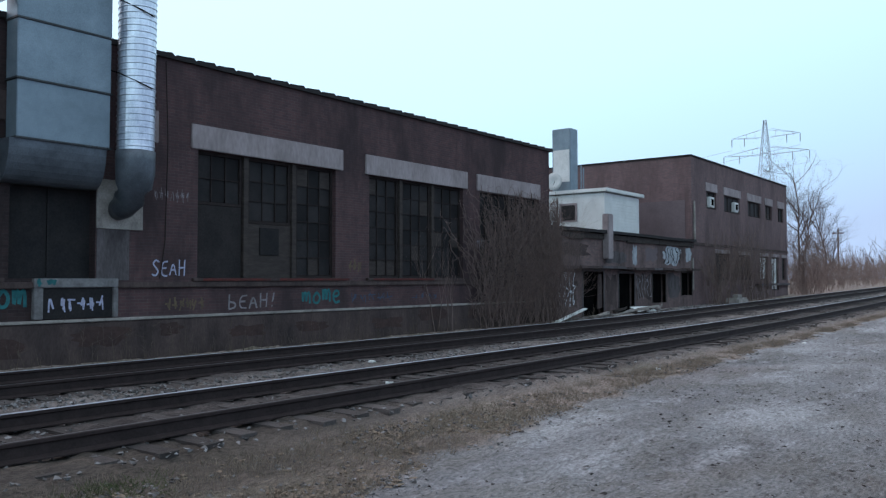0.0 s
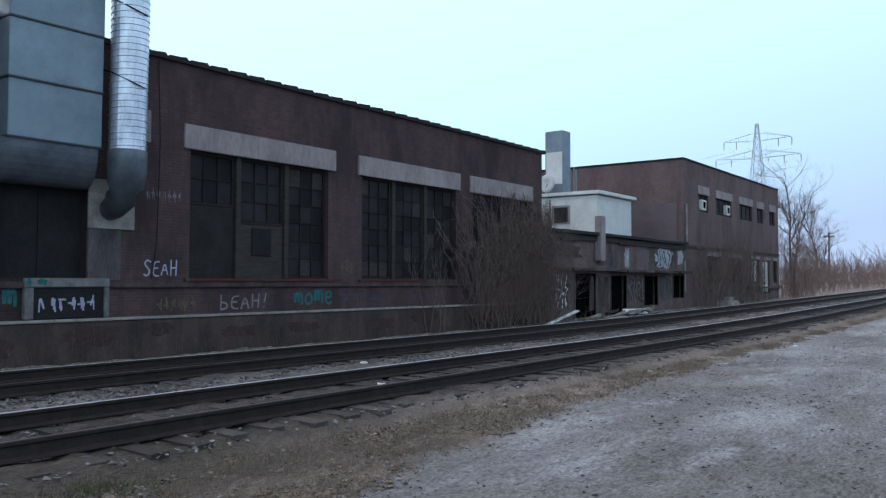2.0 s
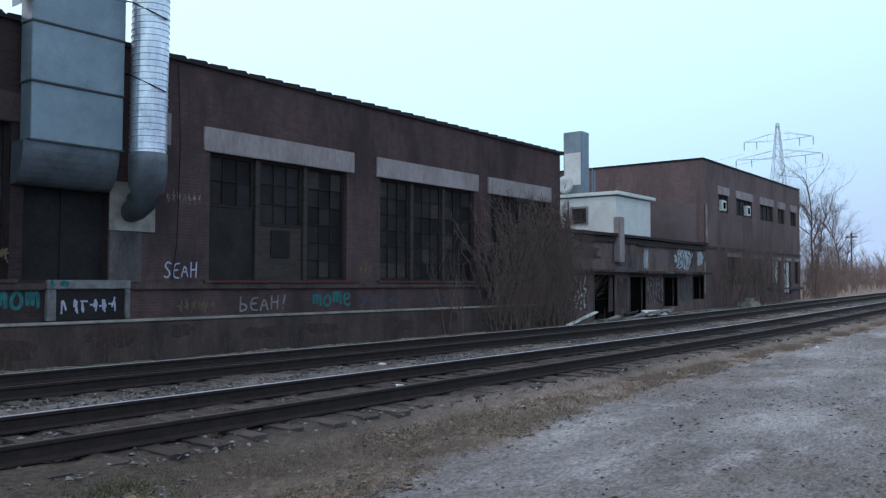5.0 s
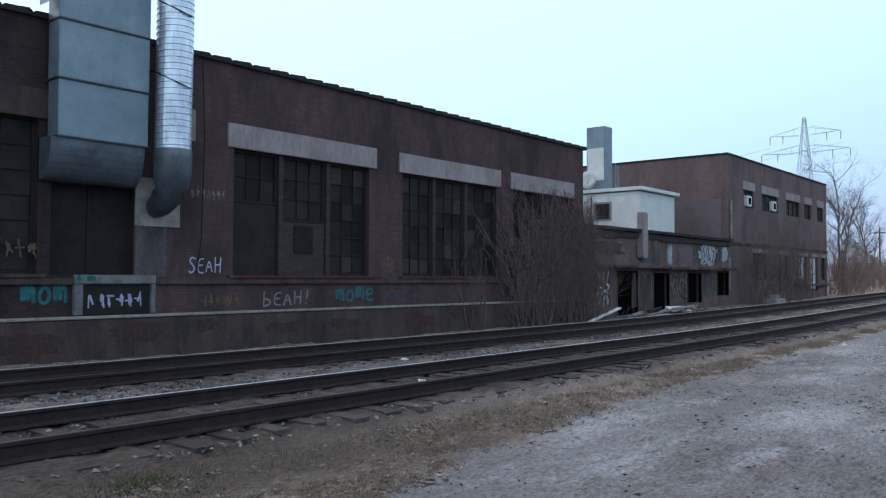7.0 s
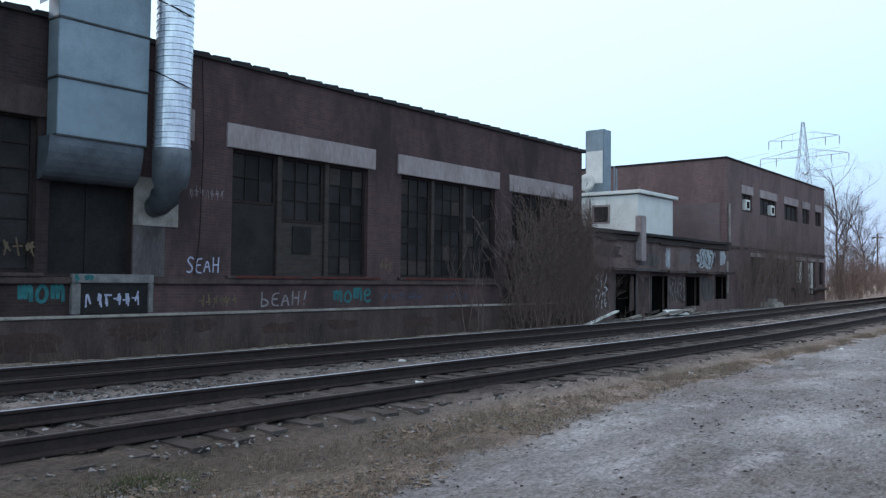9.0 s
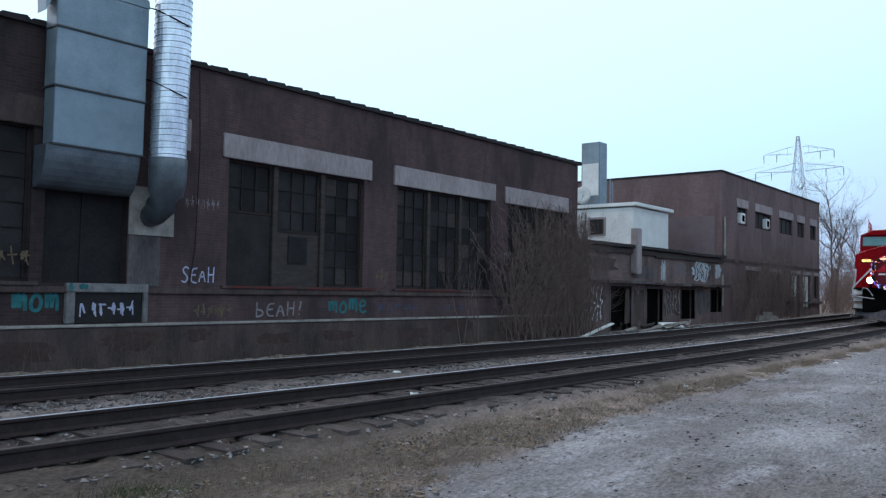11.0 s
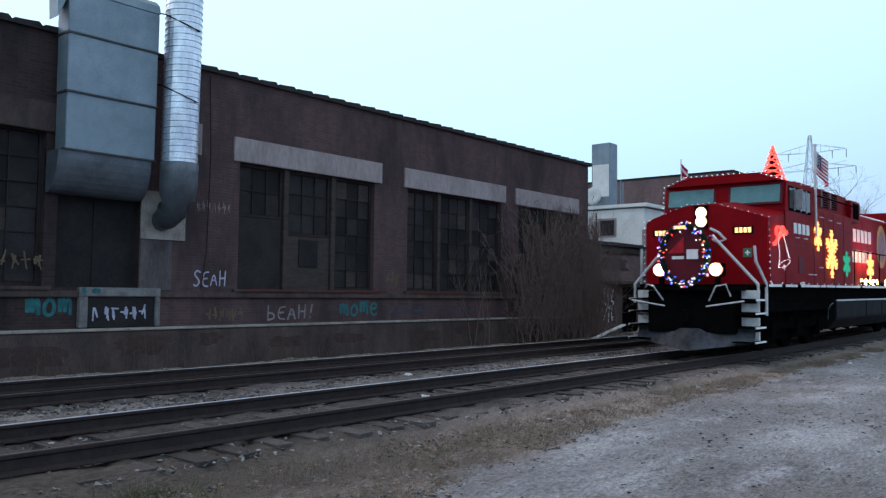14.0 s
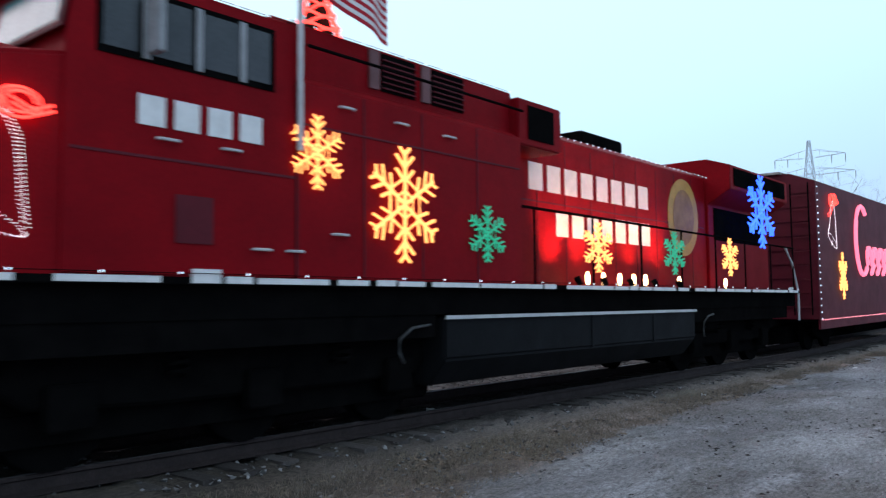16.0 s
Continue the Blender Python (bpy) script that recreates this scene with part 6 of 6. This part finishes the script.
# wreath of coloured bulbs on the nose
ang = np.linspace(0, 2 * math.pi, 40, endpoint=False)
wreath = part("wreath", Mesh().tube([(-1.0, 0.56 * math.cos(a), 2.30 + 0.68 * math.sin(a)) for a in ang], 0.075, 6, closed=True), M_TREE, loco, "dark green wreath hung with coloured bulbs")
tuft = Mesh()
for k in range(260):
    a = random.uniform(0, 6.283)
    q = Vector((-1.0, 0.56 * math.cos(a), 2.30 + 0.68 * math.sin(a)))
    tuft.tube([q, q + Vector((random.uniform(-0.1, 0.05), random.gauss(0, 0.09), random.gauss(0, 0.09)))], 0.012, 3, 0.003)
tagged(part("wreath_needles", tuft, M_TREE, wreath), kind="stuff")
for k, gm in enumerate((G_BLUE, G_COOL, G_VIOLET, G_ORANGE, G_REDL, G_BLUE, G_COOL)):
    pts = []
    for _ in range(20):
        a, q = random.uniform(0, 6.283), random.gauss(0, 0.06)
        pts.append((-1.08 + random.uniform(-0.05, 0.05), (0.56 + q) * math.cos(a), 2.30 + (0.68 + q) * math.sin(a)))
    bulb_parts(pts, 0.02, gm, wreath)
part("wreath_board", Mesh().prism([(-0.96, 0.50 * math.cos(a), 2.30 + 0.62 * math.sin(a)) for a in ang], [(-0.98, 0.50 * math.cos(a), 2.30 + 0.62 * math.sin(a)) for a in ang]), M_RED_D, wreath, "dark red backing board")
part("wreath_bow", Mesh().box(-1.08, -1.04, -0.05, 0.22, 2.90, 2.97), G_ORANGE, wreath)
# bulb strings along the edges
light_string(loco, [(1.42, -HALF - 0.02, 4.17), (3.62, -HALF - 0.02, 4.17), (3.64, -HALF + 0.14, 4.28), (7.5, -HALF + 0.14, 4.28)], 0.34, 0.011, G_COOL, "string of tiny white bulbs along the roof edge")
light_string(loco, [(1.22, -1.5, 4.18), (1.22, -0.9, 4.40), (1.22, 0.9, 4.40), (1.22, 1.5, 4.18), (1.26, 1.58, 3.5)], 0.14, 0.016, G_COOL, "string of tiny white bulbs over the windscreen")
light_string(loco, [(0.02, 1.5, 1.7), (0.1, 1.52, 3.18), (-0.02, 0.35, 3.56), (-0.02, -0.35, 3.56), (0.1, -1.56, 3.18), (0.14, -1.56, 1.7)], 0.15, 0.012, G_COOL, "string of tiny white bulbs round the nose")
light_string(loco, [(0.2, -HALF - 0.03, 1.66), (19.3, -HALF - 0.03, 1.66)], 0.7, 0.014, G_COOL, "string of tiny white bulbs along the deck")
light_string(loco, [(8.7, -0.99, 4.02), (15.3, -0.99, 4.02)], 0.2, 0.014, G_COOL, "string of tiny white bulbs along the hood")

# flags, lit tree and roof details
part("flag_pole", Mesh().cyl((3.62, -HALF - 0.06, 2.9), (3.62, -HALF - 0.06, 5.3), 0.03, 8), M_GREY_P, loco, "pale flag pole")


def wave_flag(parent, x0, z1, w, h, y, n, stripes, canton):
    """A cloth flag held in one flying pose: stripes and a canton, each a strip of its own."""
    def pt(u, v):
        return (x0 + w * u, y + 0.10 * math.sin(u * 8.0) * (0.3 + u), z1 - h * v - 0.36 * u + 0.05 * math.sin(u * 7.0 + 0.6))
    for k in range(stripes):
        m = Mesh()
        v0, v1 = k / stripes, (k + 1) / stripes
        u0 = 0.42 if (canton and k < stripes * 0.54) else 0.0
        us = np.linspace(u0, 1, n)
        vs = [pt(u, v0) for u in us] + [pt(u, v1) for u in us]
        vs += [(p[0], p[1] + 0.008, p[2]) for p in vs]
        q = 2 * n
        fs = [(i, i + 1, n + i + 1, n + i) for i in range(n - 1)] + [(q + n + i, q + n + i + 1, q + i + 1, q + i) for i in range(n - 1)]
        m.add(vs, fs)
        part("flag_stripe", m, M_FLAGRED if k % 2 == 0 else M_FLAGWHITE, parent)
    if canton:
        m = Mesh()
        us = np.linspace(0, 0.42, n)
        v1 = math.ceil(stripes * 0.54) / stripes
        vs = [pt(u, 0) for u in us] + [pt(u, v1) for u in us]
        vs += [(p[0], p[1] + 0.008, p[2]) for p in vs]
        q = 2 * n
        m.add(vs, [(i, i + 1, n + i + 1, n + i) for i in range(n - 1)] + [(q + n + i, q + n + i + 1, q + i + 1, q + i) for i in range(n - 1)])
        part("flag_canton", m, M_BLUE, parent, "dark blue canton")
        st = Mesh()
        for i in range(6):
            for k in range(5):
                px = pt(0.42 * (i + 0.5) / 6, v1 * (k + 0.5) / 5)
                st.box(px[0] - 0.022, px[0] + 0.022, px[1] - 0.012, px[1] - 0.004, px[2] - 0.022, px[2] + 0.022)
        part("flag_stars", st, M_FLAGWHITE, parent)


flag = part("flag", Mesh().cyl((3.62, -HALF - 0.06, 5.27), (3.62, -HALF - 0.06, 5.33), 0.045, 8), M_GREY_P, loco, "striped red and white flag with blue canton, flying")
wave_flag(flag, 3.65, 5.24, 1.35, 0.62, -HALF - 0.06, 14, 13, True)
flag2 = part("small_flag", Mesh().cyl((1.6, 1.2, 4.35), (1.6, 1.2, 4.95), 0.015, 6), M_GREY_P, loco, "small red and white flag")
wave_flag(flag2, 1.62, 4.94, 0.4, 0.28, 1.2, 8, 3, False)
tr = part("cone_tree", Mesh().cyl((5.25, 0, 4.3), (5.25, 0, 5.66), 0.03, 6).cyl((5.25, 0, 4.36), (5.25, 0, 5.55), 0.34, 14, 0.02), M_TREE, loco, "small cone tree on the roof")
for k in range(15):
    f = k / 14
    rr = 0.40 * (1 - f) + 0.02
    coil = Mesh().tube([(5.25 + rr * math.cos(a + k), rr * math.sin(a + k), 4.45 + 1.2 * f + 0.04 * math.sin(a * 3)) for a in np.linspace(0, 2 * math.pi, 16, endpoint=False)], 0.022, 4, closed=True)
    part("light_coil", coil, G_REDL, tr, "red light coil")
part("roof_beacon", Mesh().cyl((1.9, 0.2, 4.41), (1.9, 0.2, 4.56), 0.09, 10), M_RED_D, loco)
part("roof_antenna", Mesh().cyl((2.2, -0.5, 4.41), (2.2, -0.5, 4.5), 0.12, 10), M_RED_D, loco)

# ================= boxcar behind the locomotive =================
boxcar = thing("boxcar", "dull red boxcar with pink neon script and light strings", "boxcar", (145, TRACK_Y, 0))


def make_boxcar():
    B = boxcar
    ln = 15.4
    part("body", Mesh().extrude_x([(-1.56, 0.88), (1.56, 0.88), (1.56, 4.55), (0.9, 4.80), (-0.9, 4.80), (-1.56, 4.55)], 0.0, ln), M_RED_D, B, "dull red steel body", bevel=0.02)
    rib = Mesh()
    for k in range(9):
        z = 1.2 + k * 0.38
        rib.box(-0.03, -0.001, -1.45, 1.45, z, z + 0.12)
    part("end_ribs", rib, M_RED_D, B, bevel=0.01)
    part("end_ladder", Mesh().cyl((-0.09, -1.4, 1.0), (-0.09, -1.4, 4.5), 0.02, 6).cyl((-0.09, -0.95, 1.0), (-0.09, -0.95, 4.5), 0.02, 6), M_BLACK, B)
    for k in range(9):
        part("rung", Mesh().cyl((-0.09, -1.4, 1.2 + k * 0.37), (-0.09, -0.95, 1.2 + k * 0.37), 0.015, 6), M_RED_D, B)
    part("roof_walk", Mesh().box(-0.1, ln + 0.1, -0.7, 0.7, 4.8, 4.86), M_CONC_L, B, "pale roof sheet")
    part("frame", Mesh().box(-0.4, ln + 0.4, -0.4, 0.4, 0.7, 0.88).box(0.2, ln - 0.2, -1.5, 1.5, 0.80, 0.878), M_BLACK, B)
    part("side_sill", Mesh().box(0.1, ln - 0.1, -1.54, -1.48, 0.62, 0.875), M_RED_D, B, "dull red side sill")
    part("centre_sill", Mesh().box(0.3, ln - 0.3, -0.55, 0.55, 0.20, 0.69), M_BLACK, B, bevel=0.03)
    part("brake_reservoir", Mesh().cyl((5.2, -0.95, 0.52), (6.6, -0.95, 0.52), 0.2, 14), M_BLACK, B)
    part("coupler", Mesh().box(-0.95, -0.4, -0.12, 0.12, 0.78, 1.0), M_BLACK, B, bevel=0.03)
    ws = []
    for cx in (2.2, ln - 2.2):
        for s in (-1, 1):
            bg = Mesh()
            bg.extrude_y([(cx - 1.3, 0.5), (cx - 0.4, 0.28), (cx + 0.4, 0.28), (cx + 1.3, 0.5), (cx + 1.2, 0.72), (cx - 1.2, 0.72)], s * 1.0 - 0.07, s * 1.0 + 0.07)
            part("bogie_frame", bg, M_BLACK, B, "black bogie side frame", bevel=0.02)
        for dx in (-0.85, 0.85):
            w = new("wheelset")
            w.parent = B
            w.location = (cx + dx, 0, 0.46)
            for s in (-1, 1):
                part("wheel", Mesh().cyl((0, s * 0.715, 0), (0, s * 0.845, 0), 0.46, 24), M_BLACK, w)
            part("axle", Mesh().cyl((0, -1.0, 0), (0, 1.0, 0), 0.08, 10), M_BLACK, w)
            ws.append(w)
    y = -1.60
    light_string(B, [(0.02, y, 4.55), (0.02, y, 0.9)], 0.17, 0.019, G_COOL, "string of white bulbs down the corner")
    light_string(B, [(0.1, y, 0.87), (ln - 0.1, y, 0.87)], 0.16, 0.02, G_PINKW, "string of pinkish bulbs along the sill")
    bell(B, 1.62, 3.42, 1.0, 1.35, y)
    flake(B, 2.25, 2.05, 0.42, 0.62, y, G_ORANGE, "amber snowflake light")
    # flowing neon stroke in place of the script
    c = [(4.55 + 0.75 * math.cos(a), y, 3.15 + 1.05 * math.sin(a)) for a in np.linspace(0.9, 5.4, 20)]
    wv = []
    for k in range(6):
        x0 = 5.1 + k * 0.78
        wv += [(x0 + 0.32 * (1 - math.cos(t)) * 0.9, y, 2.55 + 0.42 * math.sin(t + 0.3)) for t in np.linspace(-0.6, 4.2, 10)]
    part("neon_script", Mesh().tube(c + wv, 0.06, 6), G_PINK, B, "flowing pink neon stroke")
    part("neon_script", Mesh().tube([(11.0 + 0.25 * k, y, 2.6 + 0.9 * abs(math.sin(k * 0.9))) for k in range(14)], 0.06, 6), G_PINK, B, "flowing pink neon stroke")
    return ws


car_wheels = make_boxcar()


# ================= sleepers and ballast (pieces of the tracks) =================
def make_sleepers(track, yc, seed):
    r = random.Random(seed)
    meshes = []
    for k in range(6):
        m = Mesh()
        w, ln = r.uniform(0.20, 0.24), r.uniform(1.26, 1.36)
        pts = lambda z, q: [(-w / 2 + q, -ln + q, z + r.uniform(-0.008, 0.008)), (w / 2 - q, -ln + q + r.uniform(-0.02, 0.02), z), (w / 2 - q, ln - q, z + r.uniform(-0.008, 0.008)), (-w / 2 + q, ln - q, z)]
        m.prism(pts(-0.36, 0.0), pts(-0.176, 0.012))
        meshes.append(m.data("sleeper", M_TIE))
    x = -6.0
    for i in range(290):
        ob = new("sleeper", meshes[r.randrange(6)])
        ob.parent = track
        ob.location = (x + r.uniform(-0.03, 0.03), yc + r.uniform(-0.06, 0.06), r.uniform(-0.012, 0.0) + float(rise(x)))
        ob.rotation_euler = (0, 0, r.uniform(-0.025, 0.025))
        x += 0.52
    rest = Mesh()
    while x < 480:
        zr = float(rise(x))
        rest.box(x - 0.11, x + 0.11, yc - 1.3, yc + 1.3, zr - 0.36, zr - 0.18)
        x += 0.52
    tagged(part("far_sleepers", rest, M_TIE, track), kind="stuff")


make_sleepers(track_near, TRACK_Y, 3)
make_sleepers(track_far, TRACK_FAR, 4)


def make_stones():
    rng = np.random.default_rng(11)
    n = 36000
    x = 1 + 60 * rng.random(n) ** 1.7
    y = rng.uniform(6.3, 13.9, n)
    gap = (y > 8.9) & (y < 10.7)
    keep = gap | (rng.random(n) < 0.30)
    x, y = x[keep], y[keep]
    n = len(x)
    size = rng.uniform(0.014, 0.034, n) * np.where(rng.random(n) < 0.02, 1.6, 1)
    base = np.array([(1, 0, 0), (-1, 0, 0), (0, 1, 0), (0, -1, 0), (0, 0, 0.5), (0, 0, -0.6)], float)
    v = base[None] * size[:, None, None] * rng.uniform(0.6, 1.3, (n, 6, 1)) + rng.normal(0, 0.3, (n, 6, 3)) * size[:, None, None]
    a = rng.uniform(0, 6.28, n)
    c, s = np.cos(a)[:, None], np.sin(a)[:, None]
    v = np.stack([v[..., 0] * c - v[..., 1] * s, v[..., 0] * s + v[..., 1] * c, v[..., 2]], -1)
    zb = np.where((y > 8.9) & (y < 10.7), -0.18, -0.195) + rise(x)
    v += np.stack([x, y, zb + rng.uniform(-0.02, 0.008, n)], -1)[:, None]
    f = np.array([(0, 2, 4), (2, 1, 4), (1, 3, 4), (3, 0, 4), (2, 0, 5), (1, 2, 5), (3, 1, 5), (0, 3, 5)])
    fs = (f[None] + (np.arange(n) * 6)[:, None, None]).reshape(-1, 3)
    me = bpy.data.meshes.new("ballast_stones")
    me.from_pydata(v.reshape(-1, 3).tolist(), [], fs.tolist())
    me.materials.append(M_STONE_MIX)
    tagged(new("ballast_stones", me), "loose grey ballast stones between the tracks", "ballast", kind="stuff")


def island_mat():
    m = M_STONE
    n, l = m.node_tree.nodes, m.node_tree.links
    b = n["Principled BSDF"]
    g = n.new("ShaderNodeNewGeometry")
    rp = n.new("ShaderNodeValToRGB")
    rp.color_ramp.elements[0].color = (0.06, 0.056, 0.055, 1)
    rp.color_ramp.elements[1].color = (0.27, 0.262, 0.266, 1)
    e = rp.color_ramp.elements.new(0.75)
    e.color = (0.17, 0.165, 0.165, 1)
    l.new(g.outputs["Random Per Island"], rp.inputs[0])
    l.new(rp.outputs[0], b.inputs["Base Color"])
    return m


M_STONE_MIX = island_mat()
make_stones()


def scatter(name, n, seed, xr, yr, size, keep, material, label, category, flat=0.5):
    """Small loose chips lying on the ground, in clumps."""
    rng = np.random.default_rng(seed)
    x = xr[0] + (xr[1] - xr[0]) * rng.random(n) ** 1.6
    y = rng.uniform(*yr, n)
    x, y = x + rng.normal(0, 0.05, n), y + rng.normal(0, 0.05, n)
    ok = keep(x, y, rng.random(n))
    x, y = x[ok], y[ok]
    n = len(x)
    s = rng.uniform(*size, n)
    base = np.array([(1, 0, 0), (-1, 0, 0), (0, 1, 0), (0, -1, 0), (0, 0, flat), (0, 0, -flat)], float)
    v = base[None] * s[:, None, None] * rng.uniform(0.55, 1.35, (n, 6, 1)) + rng.normal(0, 0.25, (n, 6, 3)) * s[:, None, None] * np.array([1, 1, 0.4])
    a = rng.uniform(0, 6.28, n)
    c, q = np.cos(a)[:, None], np.sin(a)[:, None]
    v = np.stack([v[..., 0] * c - v[..., 1] * q, v[..., 0] * q + v[..., 1] * c, v[..., 2]], -1)
    v += np.stack([x, y, GROUND_Z + 0.008 + rise(x) + s * flat * 0.4], -1)[:, None]
    f = np.array([(0, 2, 4), (2, 1, 4), (1, 3, 4), (3, 0, 4), (2, 0, 5), (1, 2, 5), (3, 1, 5), (0, 3, 5)])
    me = bpy.data.meshes.new(name)
    me.from_pydata(v.reshape(-1, 3).tolist(), [], (f[None] + (np.arange(n) * 6)[:, None, None]).reshape(-1, 3).tolist())
    me.materials.append(material)
    tagged(new(name, me), label, category, kind="stuff")


def edge_of(x):
    return 5.85 - 1.55 * np.exp(-(np.clip(x, 0, 60) - 4) / 6)


def clump(x, y):
    return np.sin(x * 1.3 + 2 * np.sin(y * 0.9)) * np.sin(y * 1.9 + x * 0.5) + 0.5 * np.sin(x * 4.1 - y * 3.3)


M_LEAF = mat("dark_leaf_litter", (0.055, 0.048, 0.046), (0.03, 0.027, 0.027), 0.95, scale=9, bump=0)
scatter("lot_litter", 14000, 21, (3.0, 34.0), (-1.5, 6.0), (0.008, 0.030), lambda x, y, u: (y < edge_of(x) + 0.1) & (u < 0.10 + 0.5 * np.clip(clump(x, y) - 0.4, 0, 1)), M_LEAF, "dark leaf and stone specks on the gravel lot", "litter", 0.3)
scatter("verge_stones", 9000, 22, (3.0, 30.0), (4.2, 6.6), (0.008, 0.028), lambda x, y, u: (y > edge_of(x) - 0.35) & (u < 0.35 + 0.3 * clump(x, y)), M_STONE_MIX, "small stones in the grass verge", "stones", 0.6)
scatter("annex_debris", 5200, 24, (27.5, 47.0), (13.9, 15.7), (0.02, 0.085), lambda x, y, u: u < 0.45 + 0.4 * clump(x, y), M_STONE_MIX, "broken brick and mortar debris along the annex", "debris", 0.5)
M_FALLEN = mat("fallen_leaf", (0.235, 0.185, 0.140), (0.085, 0.068, 0.054), 0.95, scale=7, bump=0)
scatter("fallen_leaves", 15000, 25, (3.2, 26.0), (4.2, 6.5), (0.012, 0.036), lambda x, y, u: (y > edge_of(x) - 0.25) & (u < 0.10 + 0.75 * np.clip(clump(x, y) - 0.05, 0, 1)), M_FALLEN, "dry fallen leaves matted in the grass verge", "leaves", 0.25)
M_CHIP = mat("pale_gravel_chip", (0.30, 0.295, 0.31), (0.19, 0.185, 0.195), 0.95, scale=3, bump=0)
scatter("lot_gravel", 16000, 23, (2.5, 20.0), (-1.0, 5.2), (0.004, 0.014), lambda x, y, u: (y < edge_of(x)) & (u < 0.6 + 0.4 * clump(x, y)), M_CHIP, "loose pale gravel chips on the lot", "gravel", 0.6)


# ================= motion =================
# seconds and the locomotive's front along the track
RUN = [(0, 122.1), (3, 100.3), (6, 78.6), (9, 56.9), (10.5, 46.0), (11.5, 38.72), (12, 35.05), (12.5, 31.28), (13, 27.42), (13.5, 23.35), (14, 19.08),
       (14.5, 14.72), (15, 10.32), (15.5, 5.92), (15.8, 3.34), (16, 1.62)]


# seconds and the turn of the bell of lights about its bow
SWING = [(0, -33), (15.5, -33), (15.62, 0), (16, 0)]


def run_at(t):
    for (a, p), (b, q) in zip(RUN, RUN[1:]):
        if t <= b:
            return p + (q - p) * (t - a) / (b - a)
    return RUN[-1][1]


def motions():
    def on_track(x, length):
        a, b = float(rise(x)), float(rise(x + length))
        return pose(x, TRACK_Y, a, 0, -math.degrees(math.atan2(b - a, length)), 0)

    walk(loco, [(t, on_track(x, 19.5)) for t, x in RUN])
    walk(boxcar, [(t, on_track(x + 21.2, 15.4)) for t, x in RUN])
    x, y, z = bell_swing.location
    walk(bell_swing, [(t, pose(x, y, z, 0, a, 0)) for t, a in SWING])
    times = [i / 15 for i in range(241)]
    for wheels, rad in ((loco_wheels, 0.53), (car_wheels, 0.46)):
        for w in wheels:
            x, y, z = w.location
            walk(w, [(t, pose(x, y, z, 0, math.degrees(run_at(t) / rad) % 360, 0)) for t in times])


motions()
